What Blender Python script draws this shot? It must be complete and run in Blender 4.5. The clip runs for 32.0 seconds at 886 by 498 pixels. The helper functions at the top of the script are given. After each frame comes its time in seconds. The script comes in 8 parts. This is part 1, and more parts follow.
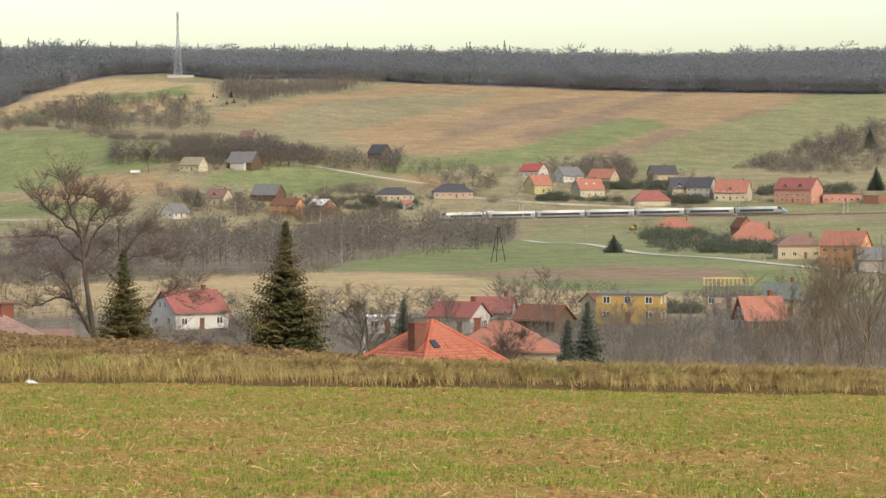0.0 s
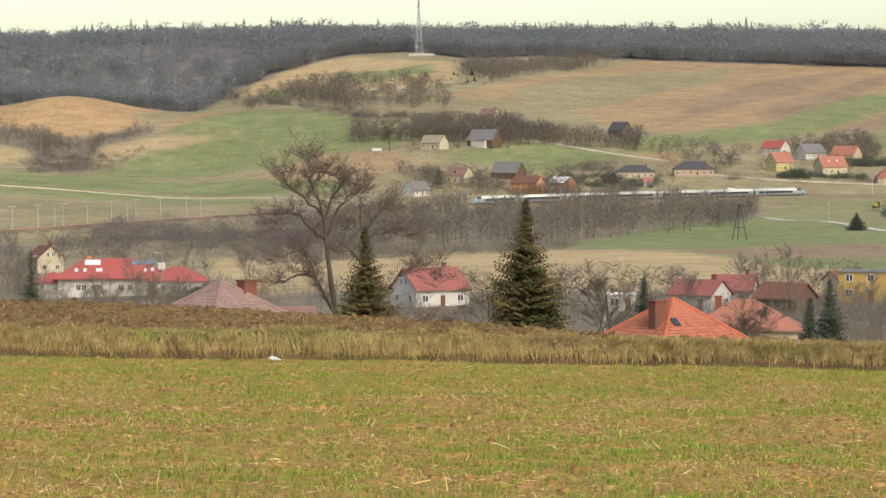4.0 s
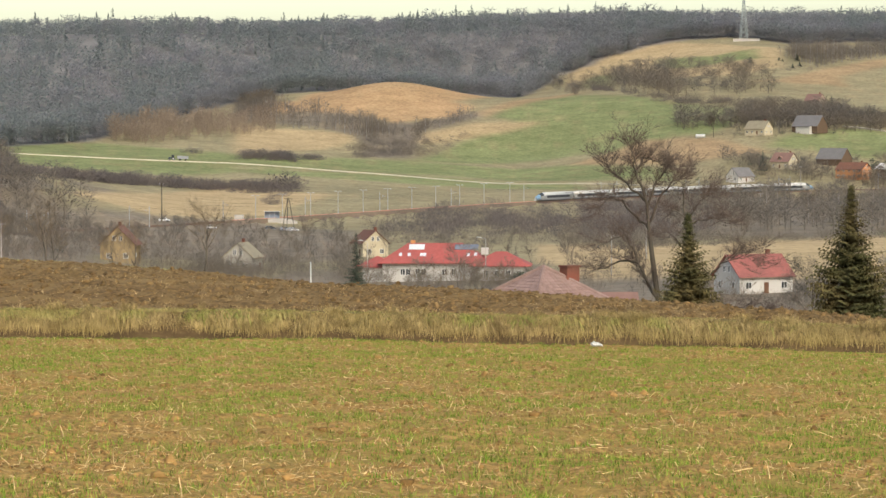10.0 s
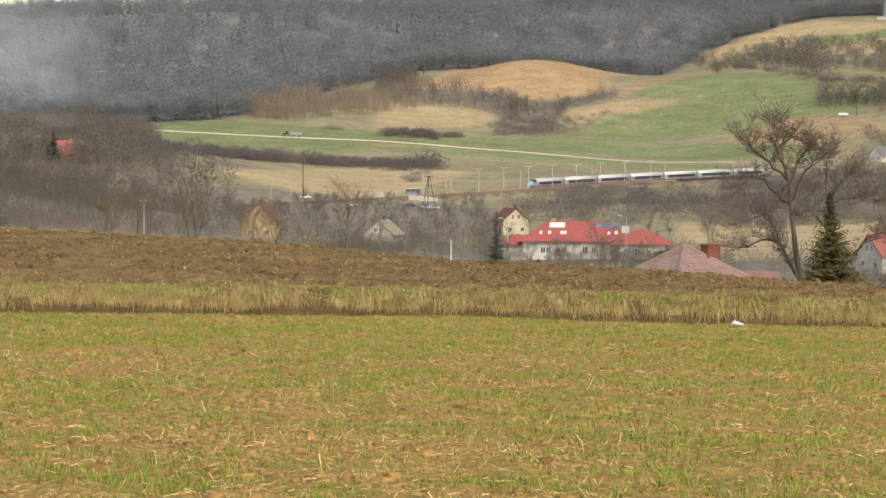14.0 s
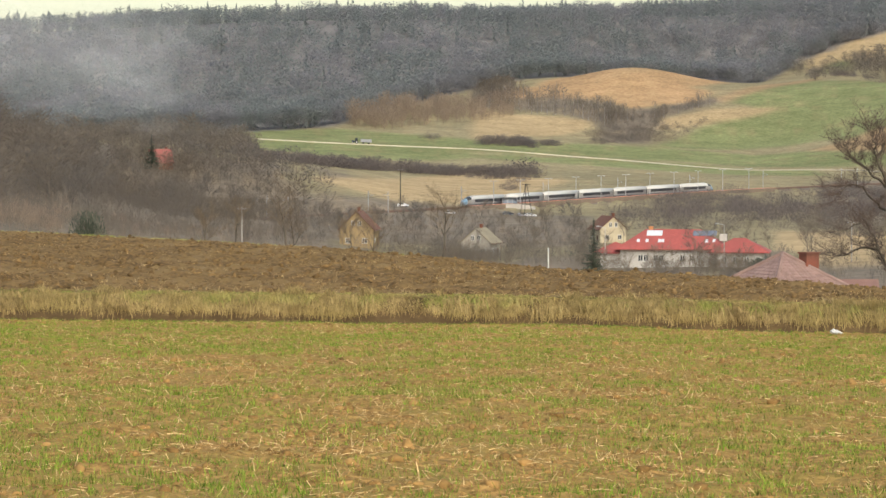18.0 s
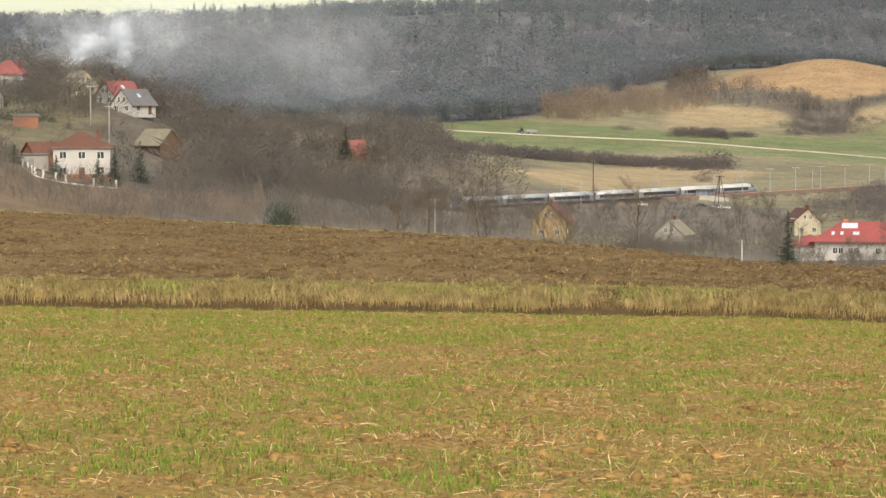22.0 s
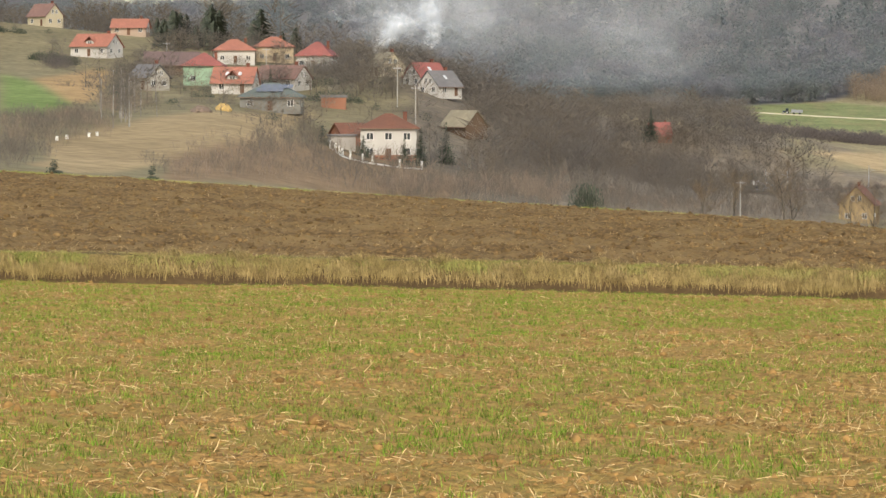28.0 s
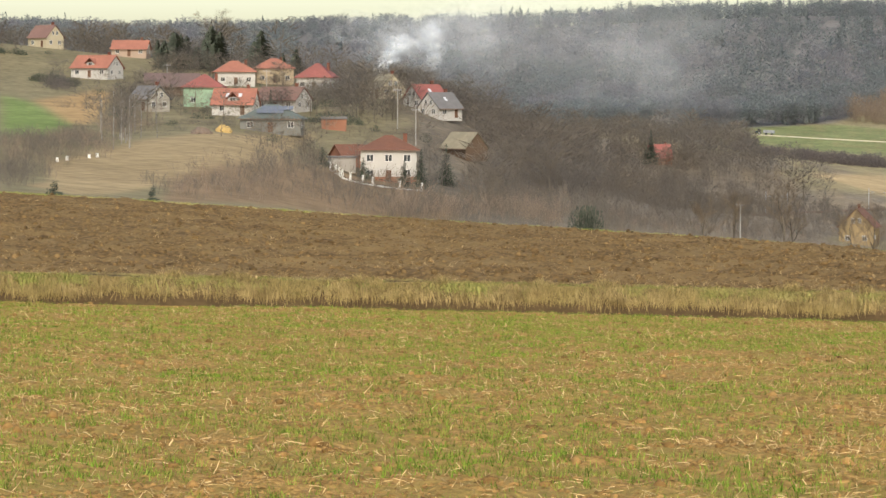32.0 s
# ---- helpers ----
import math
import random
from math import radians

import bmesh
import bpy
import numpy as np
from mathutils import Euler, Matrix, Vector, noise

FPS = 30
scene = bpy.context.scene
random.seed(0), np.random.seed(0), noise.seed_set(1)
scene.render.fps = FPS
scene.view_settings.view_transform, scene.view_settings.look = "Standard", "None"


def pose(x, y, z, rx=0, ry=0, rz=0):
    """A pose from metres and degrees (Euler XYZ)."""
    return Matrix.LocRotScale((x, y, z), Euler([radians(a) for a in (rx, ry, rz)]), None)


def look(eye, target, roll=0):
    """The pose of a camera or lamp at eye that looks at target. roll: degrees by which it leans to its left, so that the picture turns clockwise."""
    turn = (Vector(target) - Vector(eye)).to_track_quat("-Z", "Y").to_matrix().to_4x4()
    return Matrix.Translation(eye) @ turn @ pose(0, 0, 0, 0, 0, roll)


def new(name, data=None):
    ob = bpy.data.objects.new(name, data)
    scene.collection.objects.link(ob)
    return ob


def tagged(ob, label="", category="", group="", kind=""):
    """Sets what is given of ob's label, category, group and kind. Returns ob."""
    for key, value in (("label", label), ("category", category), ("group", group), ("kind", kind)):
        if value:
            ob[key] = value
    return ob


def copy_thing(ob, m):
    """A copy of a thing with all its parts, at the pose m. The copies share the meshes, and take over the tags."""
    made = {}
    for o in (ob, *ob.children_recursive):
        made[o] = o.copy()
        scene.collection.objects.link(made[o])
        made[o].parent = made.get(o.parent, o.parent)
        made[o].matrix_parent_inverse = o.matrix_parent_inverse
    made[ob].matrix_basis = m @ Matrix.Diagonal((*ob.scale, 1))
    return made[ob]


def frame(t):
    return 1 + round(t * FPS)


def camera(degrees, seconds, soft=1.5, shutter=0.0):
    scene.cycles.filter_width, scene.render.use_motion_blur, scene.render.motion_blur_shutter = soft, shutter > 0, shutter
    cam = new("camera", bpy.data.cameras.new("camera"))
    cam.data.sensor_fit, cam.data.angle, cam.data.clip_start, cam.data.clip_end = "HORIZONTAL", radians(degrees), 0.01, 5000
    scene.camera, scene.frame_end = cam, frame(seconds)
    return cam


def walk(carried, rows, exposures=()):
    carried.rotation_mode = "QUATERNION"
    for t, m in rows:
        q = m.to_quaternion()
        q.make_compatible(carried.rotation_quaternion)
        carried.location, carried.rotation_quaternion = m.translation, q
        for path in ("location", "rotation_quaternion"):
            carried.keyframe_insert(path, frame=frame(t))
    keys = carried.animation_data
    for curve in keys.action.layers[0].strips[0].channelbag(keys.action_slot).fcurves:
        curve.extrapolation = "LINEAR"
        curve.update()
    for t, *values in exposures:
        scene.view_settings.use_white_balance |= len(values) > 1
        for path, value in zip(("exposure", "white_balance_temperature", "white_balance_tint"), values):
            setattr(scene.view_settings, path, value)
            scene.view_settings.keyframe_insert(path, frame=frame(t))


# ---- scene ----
# ------------------------------------------------------------------ camera: a long lens on a tripod, panning left after a train
cam = camera(17.823, 32.0, soft=1.5)
# seconds, bearing, tilt and lean in degrees
PAN = [
    (0.0, -0.000, -1.490, -0.049),
    (0.5, -0.634, -1.560, -0.315),
    (1.0, -1.457, -1.683, -0.299),
    (1.5, -2.473, -1.875, -0.091),
    (2.0, -3.035, -1.998, 0.084),
    (2.5, -3.511, -1.994, 0.250),
    (3.0, -4.074, -1.936, 0.184),
    (3.5, -4.482, -1.931, 0.026),
    (5.5, -6.256, -1.975, -0.711),
    (6.0, -6.743, -2.005, -0.726),
    (6.5, -7.264, -1.942, -0.519),
    (7.0, -8.197, -1.908, -0.480),
    (7.5, -9.003, -2.048, -0.536),
    (8.0, -9.600, -2.087, -0.417),
    (8.5, -10.084, -2.091, -0.483),
    (9.0, -10.526, -2.120, -0.351),
    (9.5, -10.981, -2.136, -0.216),
    (10.0, -11.416, -2.210, -0.058),
    (10.5, -11.852, -2.284, 0.151),
    (11.0, -12.326, -2.421, 0.135),
    (11.5, -12.824, -2.512, -0.003),
    (12.0, -13.158, -2.590, -0.025),
    (12.5, -13.617, -2.646, 0.148),
    (13.0, -14.045, -2.699, 0.232),
    (13.5, -14.272, -2.724, 0.067),
    (15.5, -14.219, -2.311, 0.184),
    (16.0, -14.477, -2.405, 0.046),
    (16.5, -15.334, -2.444, 0.024),
    (17.0, -15.660, -2.467, -0.092),
    (17.5, -15.970, -2.514, -0.145),
    (18.0, -16.237, -2.495, -0.028),
    (18.5, -16.511, -2.498, 0.089),
    (19.0, -16.856, -2.412, 0.114),
    (19.5, -17.204, -2.400, -0.058),
    (20.0, -17.729, -2.486, 0.059),
    (20.5, -18.170, -2.580, 0.245),
    (21.0, -18.681, -2.671, 0.218),
    (21.5, -19.376, -2.710, -0.003),
    (22.0, -20.146, -2.668, 0.023),
    (22.5, -20.774, -2.612, 0.201),
    (23.0, -21.323, -2.576, 0.341),
    (23.5, -21.850, -2.491, 0.325),
    (24.0, -22.425, -2.500, 0.199),
    (24.5, -23.038, -2.548, 0.463),
    (25.0, -23.550, -2.540, 0.519),
    (25.5, -24.060, -2.507, 0.350),
    (27.5, -25.880, -2.990, 0.033),
    (28.0, -26.317, -3.045, 0.169),
    (28.5, -26.672, -3.046, 0.242),
    (29.0, -26.628, -2.996, 0.025),
    (29.5, -26.483, -3.101, 0.016),
    (30.0, -26.352, -3.302, 0.075),
    (30.5, -26.250, -3.305, 0.221),
    (31.0, -26.149, -3.183, 0.463),
    (31.5, -26.144, -2.494, 0.329),
    (32.0, -26.319, -2.605, 0.238),
]
walk(cam, [(t, pose(0, 0, 0, 90 + p, 0, -y) @ pose(0, 0, 0, 0, 0, r)) for t, y, p, r in PAN], exposures=[(0.0, 0.96, 6600, 7), (32.0, 0.96, 6600, 7)])

# ------------------------------------------------------------------ light: bright thin overcast
world = bpy.data.worlds.new("sky")
scene.world = world
world.use_nodes = True
wn, wl = world.node_tree.nodes, world.node_tree.links
sky = wn.new("ShaderNodeTexSky")
sky.sky_type, sky.sun_disc = "NISHITA", False
sky.sun_elevation, sky.sun_rotation = radians(38), radians(150)
sky.dust_density, sky.ozone_density, sky.air_density = 2.5, 0.5, 1.0
warm = wn.new("ShaderNodeMixRGB")
warm.blend_type = "MULTIPLY"
warm.inputs[0].default_value, warm.inputs[2].default_value = 1.0, (1.02, 0.952, 0.86, 1)
wl.new(sky.outputs[0], warm.inputs[1])
wl.new(warm.outputs[0], wn["Background"].inputs[0])
wn["Background"].inputs[1].default_value = 0.144
sun = new("sun", bpy.data.lights.new("sun", "SUN"))
sun.data.energy, sun.data.angle, sun.data.color = 1.1, radians(30), (1.0, 0.97, 0.93)
SUN_AZ, SUN_EL = radians(150), radians(38)
sun.matrix_world = look((0, 0, 50), (-math.sin(SUN_AZ) * math.cos(SUN_EL), -math.cos(SUN_AZ) * math.cos(SUN_EL), 50 - math.sin(SUN_EL)))
scene.cycles.transparent_max_bounces = 128

# ------------------------------------------------------------------ materials
MATS = {}


def mat(name, c1, c2=None, scale=1.0, rough=0.85, c3=None, scale3=0.1, bump=0.0, metal=0.0, random_amount=0.0, detail=6.0, island=False, spec=0.04, thin=0.0):
    """A surface with two colours mixed by fine noise, a third in broad patches, relief, and a shade that differs from piece to piece."""
    if name in MATS:
        return MATS[name]
    m = bpy.data.materials.new(name)
    m.use_nodes = True
    n, l = m.node_tree.nodes, m.node_tree.links
    b = n["Principled BSDF"]
    b.inputs["Roughness"].default_value, b.inputs["Metallic"].default_value = rough, metal
    b.inputs["Specular IOR Level"].default_value = spec
    co = n.new("ShaderNodeNewGeometry").outputs["Position"]
    def noise_tex(s, d=detail):
        t = n.new("ShaderNodeTexNoise")
        t.inputs["Scale"].default_value, t.inputs["Detail"].default_value = s, d
        l.new(co, t.inputs["Vector"])
        r = n.new("ShaderNodeMapRange")
        r.inputs["From Min"].default_value, r.inputs["From Max"].default_value = 0.36, 0.64
        l.new(t.outputs["Fac"], r.inputs["Value"])
        return r.outputs[0], t.outputs["Fac"]
    c2 = c2 or tuple(v * 0.8 for v in c1)
    fine, raw = noise_tex(scale)
    mix = n.new("ShaderNodeMixRGB")
    mix.inputs[1].default_value, mix.inputs[2].default_value = (*c1, 1), (*c2, 1)
    l.new(fine, mix.inputs[0])
    out = mix.outputs[0]
    if c3:
        broad, _ = noise_tex(scale3, 3.0)
        m3 = n.new("ShaderNodeMixRGB")
        m3.inputs[2].default_value = (*c3, 1)
        half = n.new("ShaderNodeMath")
        half.operation, half.inputs[1].default_value = "MULTIPLY", 0.75
        l.new(broad, half.inputs[0])
        l.new(half.outputs[0], m3.inputs[0])
        l.new(out, m3.inputs[1])
        out = m3.outputs[0]
    if random_amount:
        src = n.new("ShaderNodeNewGeometry").outputs["Random Per Island"] if island else n.new("ShaderNodeObjectInfo").outputs["Random"]
        rr = n.new("ShaderNodeMapRange")
        rr.inputs["To Min"].default_value, rr.inputs["To Max"].default_value = 1 - random_amount, 1 + random_amount
        l.new(src, rr.inputs["Value"])
        hs = n.new("ShaderNodeHueSaturation")
        l.new(rr.outputs[0], hs.inputs["Value"])
        l.new(out, hs.inputs["Color"])
        out = hs.outputs[0]
    l.new(out, b.inputs["Base Color"])
    if bump:
        bp = n.new("ShaderNodeBump")
        bp.inputs["Strength"].default_value, bp.inputs["Distance"].default_value = 0.6, bump
        l.new(raw, bp.inputs["Height"])
        l.new(bp.outputs[0], b.inputs["Normal"])
    if thin:
        # light passes through blades and twigs
        tl, mx = n.new("ShaderNodeBsdfTranslucent"), n.new("ShaderNodeMixShader")
        mx.inputs[0].default_value = thin
        l.new(out, tl.inputs["Color"])
        l.new(b.outputs[0], mx.inputs[1])
        l.new(tl.outputs[0], mx.inputs[2])
        l.new(mx.outputs[0], n["Material Output"].inputs["Surface"])
    MATS[name] = m
    return m

# ------------------------------------------------------------------ the lie of the land (z = 0 at the eye; bearings in degrees, ranges in metres)
BANK_R = 60.0                                   # a grassy bank across the slope, 60 m off
FOOT_AZ, FOOT_Z = [-46, -35, -23, -15, -8, 0, 8, 20], [-3.7, -3.88, -4.13, -4.25, -4.4, -4.53, -4.67, -4.9]
CREST_AZ, CREST_R = [-46, -36, -26, -17, -14, -8, -4, 0, 20], [140, 135, 125, 110, 105, 90, 78, 70, 70]
CREST_Z = [-2.6, -3.42, -4.54, -5.09, -5.47, -5.24, -4.95, -4.75, -4.9]
PROFILES = {
    10: ((200, -17), (400, -25), (700, -27), (1300, -26.5), (1490, -20.5), (1600, -13), (1780, 3), (2300, 64), (2600, 82), (4900, 70)),
    4: ((200, -17), (400, -25.5), (700, -27.5), (1300, -27), (1510, -23), (1600, -13), (1780, 8), (2300, 65), (2600, 84), (4900, 70)),
    0: ((200, -18), (400, -26), (700, -28), (1300, -28), (1500, -25), (1590, -12), (1750, 8), (1950, 31), (2300, 67), (2600, 86), (4900, 70)),
    -5: ((200, -18), (420, -27), (700, -29), (1250, -30), (1435, -27.5), (1520, -19.5), (1700, 4), (1900, 27), (2300, 75), (2600, 88), (4900, 75)),
    -10: ((190, -17), (420, -28), (620, -30.5), (1100, -32), (1300, -30), (1560, -22), (1680, -15), (2000, 30), (2150, 32), (2500, 84), (2700, 90), (4900, 80)),
    -16: ((190, -15), (420, -28), (640, -32), (1050, -34), (1300, -28), (1500, -20), (1600, -12.3), (1800, 4), (2000, 26), (2550, 92), (2750, 97), (4900, 80)),
    -22: ((200, -10), (400, -18), (600, -22), (800, -24), (900, -33), (1000, -34.5), (1060, -28), (1150, -15), (1300, -8), (1500, -8), (1700, 0), (2600, 88), (4900, 80)),
    -27: ((200, -9.5), (350, -12.5), (500, -11.4), (720, 5.3), (850, 8), (1100, 0), (1500, -6), (2600, 76), (4900, 70)),
    -31: ((200, -6.5), (300, -8.5), (480, -3.2), (560, -1.5), (650, 1), (800, 10), (900, 18), (980, 20), (1150, 10), (1500, 5), (2600, 75), (4900, 70)),
    -36: ((200, -5), (330, -6.5), (400, -4.6), (600, 0.5), (800, 11.5), (900, 23.5), (1050, 26), (1400, 10), (2700, 80), (4900, 70)),
}
# how high the tree tops stand on the skyline, in degrees
RIDGE_AZ = [-46, -36, -33, -30.2, -28.9, -25.4, -22, -19, -17, -14.8, -12.7, -10.5, -7.6, -5, -2, 0.2, 2.5, 3.6, 6, 9, 20]
RIDGE_UP = [2.1, 2.05, 1.9, 1.95, 2.03, 2.15, 2.32, 2.42, 2.44, 2.4, 2.48, 2.56, 2.61, 2.58, 2.55, 2.53, 2.5, 2.44, 2.45, 2.51, 2.5]
HILL = (2010 * math.sin(radians(-12.4)), 2010 * math.cos(radians(-12.4)))       # a round bare hill on the slope
TRACK_AZ = [-26, -24, -22, -20, -18, -16, -14, -12, -10, -8, -6, -4, -2, 0, 2, 4, 6, 8, 12, 16]
TRACK_R = [857, 914, 977, 1028, 1069, 1114, 1170, 1238, 1306, 1367, 1414, 1450, 1478, 1500, 1514, 1517, 1512, 1500, 1475, 1450]
TRACK_Z = [-35.4, -34.8, -34.1, -33.4, -32.8, -32.1, -31.2, -30.2, -29.1, -27.9, -26.9, -25.9, -24.9, -23.9, -23.0, -22.0, -21.0, -19.9, -18, -16]


def smooth_curve(xs, ys, x):
    """Monotone cubic interpolation."""
    xs, ys = np.asarray(xs, float), np.asarray(ys, float)
    h, d = np.diff(xs), np.diff(ys) / np.diff(xs)
    m = np.zeros(len(xs))
    m[0], m[-1] = d[0], d[-1]
    same = d[:-1] * d[1:] > 0
    w1, w2 = 2 * h[1:] + h[:-1], h[1:] + 2 * h[:-1]
    m[1:-1] = np.where(same, (w1 + w2) / (w1 / np.where(same, d[:-1], 1) + w2 / np.where(same, d[1:], 1)), 0)
    x = np.clip(x, xs[0], xs[-1])
    i = np.clip(np.searchsorted(xs, x) - 1, 0, len(xs) - 2)
    s = (x - xs[i]) / h[i]
    return ((2 * s ** 3 - 3 * s ** 2 + 1) * ys[i] + (s ** 3 - 2 * s ** 2 + s) * h[i] * m[i]
            + (3 * s ** 2 - 2 * s ** 3) * ys[i + 1] + (s ** 3 - s ** 2) * h[i] * m[i + 1])


def hash01(i, j, k=0):
    v = np.sin(i * 127.1 + j * 311.7 + k * 74.7) * 43758.5453
    return v - np.floor(v)


def value_noise(x, y, k=0):
    xi, yi = np.floor(x), np.floor(y)
    u, v = x - xi, y - yi
    u, v = u * u * (3 - 2 * u), v * v * (3 - 2 * v)
    a, b, c, d = hash01(xi, yi, k), hash01(xi + 1, yi, k), hash01(xi, yi + 1, k), hash01(xi + 1, yi + 1, k)
    return (a * (1 - u) + b * u) * (1 - v) + (c * (1 - u) + d * u) * v - 0.5


def polar(x, y):
    return np.degrees(np.arctan2(x, y)), np.hypot(x, y)


def track_side(az, r):
    """Metres from the line, and the line's height there."""
    tr = np.interp(az, TRACK_AZ, TRACK_R)
    slope = (np.interp(az + 0.5, TRACK_AZ, TRACK_R) - np.interp(az - 0.5, TRACK_AZ, TRACK_R)) / np.radians(1.0) / tr
    return (r - tr) / np.sqrt(1 + slope ** 2), np.interp(az, TRACK_AZ, TRACK_Z)


def ground_polar(az, r):
    az, r = np.broadcast_arrays(np.asarray(az, float), np.asarray(r, float))
    foot = smooth_curve(FOOT_AZ, FOOT_Z, az)
    cr, cz = smooth_curve(CREST_AZ, CREST_R, az), smooth_curve(CREST_AZ, CREST_Z, az)
    near = -1.7 + (foot + 1.7) * np.minimum(r, BANK_R) / BANK_R
    top = foot + np.interp(az, [-6, 0], [0.48, 0.33])
    keys = sorted(PROFILES)
    far_z = np.zeros(az.shape)
    cols = []
    for k in keys:
        rows = PROFILES[k]
        cols.append(smooth_curve([p[0] for p in rows], [p[1] for p in rows], r))
    cols = np.array(cols)
    a = np.clip(az, keys[0], keys[-1])
    i = np.clip(np.searchsorted(keys, a) - 1, 0, len(keys) - 2)
    ks = np.array(keys, float)
    s = (a - ks[i]) / (ks[i + 1] - ks[i])
    s = s * s * (3 - 2 * s) * 0.5 + s * 0.5
    take = np.take_along_axis
    far_z = take(cols, i[None], 0)[0] * (1 - s) + take(cols, i[None] + 1, 0)[0] * s
    # a round bare hill on the slope
    x, y = r * np.sin(np.radians(az)), r * np.cos(np.radians(az))
    far_z = far_z + 11 * np.exp(-((x - HILL[0]) / 48) ** 2 - ((y - HILL[1]) / 70) ** 2)
    ridge = 2620 * np.tan(np.radians(np.interp(az, RIDGE_AZ, RIDGE_UP))) - 17.0 - 0.02 * np.maximum(r - 2620, 0)
    q = np.clip((r - 2280) / 340, 0, 1)
    far_z = far_z + (ridge - far_z) * q * q * (3 - 2 * q)
    far_z = far_z + value_noise(x / 90, y / 90, 3) * np.clip((r - 250) / 800, 0, 1) * 3.0
    # the railway's bank or cutting
    side, tz = track_side(az, r)
    bed = tz - 0.55
    keep = np.clip((az + 24) / 1.0, 0, 1) * np.clip((16 - az) / 1.0, 0, 1)
    away = np.maximum(np.abs(side) - 6, 0)
    shaped = np.clip(far_z, bed - away * 0.6, bed + away * 0.5)
    far_z = far_z * (1 - keep) + shaped * keep
    # behind the field's crest the slope falls away to the valley
    s = np.clip((r - cr) / (200 - cr), 0, 1)
    start = smooth_curve([k for k in keys], [PROFILES[k][0][1] for k in keys], az)
    fall = cz + (start - cz) * s ** np.interp(az, [-16, -4], [1.15, 0.95])
    z = np.where(r < 200, fall, far_z)
    s = np.clip((r - (BANK_R + 1.0)) / (cr - BANK_R - 1.0), 0, 1)
    plough = top + (cz - top) * (0.35 * s + 0.65 * s * s)
    z = np.where(r < cr, plough, z)
    s = np.clip((r - BANK_R) / 0.9, 0, 1)
    z = np.where(r < BANK_R + 1.0, near + (top - near) * s * s * (3 - 2 * s), z)
    # behind the camera the field simply goes on
    back = np.clip((np.abs(az + 13) - 45) / 40, 0, 1)
    return z * (1 - back) + np.clip(-1.7 + 0.02 * r, -1.7, 70) * back


def ground(x, y):
    az, r = polar(x, y)
    return ground_polar(az, r)


def spot(az, r, up=0.0):
    """A place on the ground by bearing and range."""
    return Vector((r * math.sin(radians(az)), r * math.cos(radians(az)), float(ground_polar(az, r)) + up))


def in_poly(az, r, poly):
    """Which points lie in a polygon of (bearing, range) corners."""
    inside = np.zeros(np.shape(az), bool)
    for (a0, r0), (a1, r1) in zip(poly, poly[1:] + poly[:1]):
        crosses = (r0 > r) != (r1 > r)
        inside ^= crosses & (az < (a1 - a0) * (r - r0) / ((r1 - r0) or 1e-9) + a0)
    return inside


def mesh_from(name, verts, faces, mats, index=None, smooth=True):
    """One mesh from arrays: faces all with the same number of corners."""
    me = bpy.data.meshes.new(name)
    verts, faces = np.asarray(verts, np.float32), np.asarray(faces, np.int32)
    k = faces.shape[1]
    me.vertices.add(len(verts))
    me.vertices.foreach_set("co", verts.ravel())
    me.loops.add(faces.size)
    me.loops.foreach_set("vertex_index", faces.ravel())
    me.polygons.add(len(faces))
    me.polygons.foreach_set("loop_start", np.arange(0, faces.size, k, dtype=np.int32))
    me.polygons.foreach_set("loop_total", np.full(len(faces), k, np.int32))
    if index is not None:
        me.polygons.foreach_set("material_index", np.asarray(index, np.int32))
    me.polygons.foreach_set("use_smooth", np.full(len(faces), smooth))
    for m in mats:
        me.materials.append(m)
    me.update()
    return me

# ------------------------------------------------------------------ ground
m_crop = mat("young_crop_soil", (0.43, 0.265, 0.092), (0.19, 0.113, 0.04), 13.0, c3=(0.25, 0.195, 0.056), scale3=1.3, bump=0.12, detail=9.0)
m_bank = mat("bank_turf", (0.12, 0.08, 0.038), (0.08, 0.054, 0.026), 5.0, c3=(0.06, 0.04, 0.02), scale3=1.2, bump=0.05)
# ploughed soil: the shade of pits between clods is put into the dark second colour
m_plough = mat("ploughed_soil", (0.19, 0.123, 0.053), (0.072, 0.046, 0.02), 6.0, c3=(0.215, 0.148, 0.066), scale3=0.4, bump=0.08)
m_ballast = mat("ballast", (0.20, 0.165, 0.14), (0.14, 0.11, 0.09), 1.5, c3=(0.17, 0.125, 0.09), scale3=0.1)
# what grows on the far fields, with haze painted in as greyed, lifted colour
COVERS = {"meadow": (0.235, 0.205, 0.122), "dry": (0.36, 0.275, 0.155), "green": (0.175, 0.195, 0.088), "green_dull": (0.205, 0.205, 0.105), "ochre": (0.295, 0.21, 0.12),
          "brown": (0.225, 0.162, 0.11), "sand": (0.35, 0.232, 0.125), "spring": (0.20, 0.265, 0.09), "stubble": (0.41, 0.28, 0.14), "wood": (0.165, 0.158, 0.152), "scrub": (0.18, 0.153, 0.118), "heath": (0.25, 0.178, 0.11)}


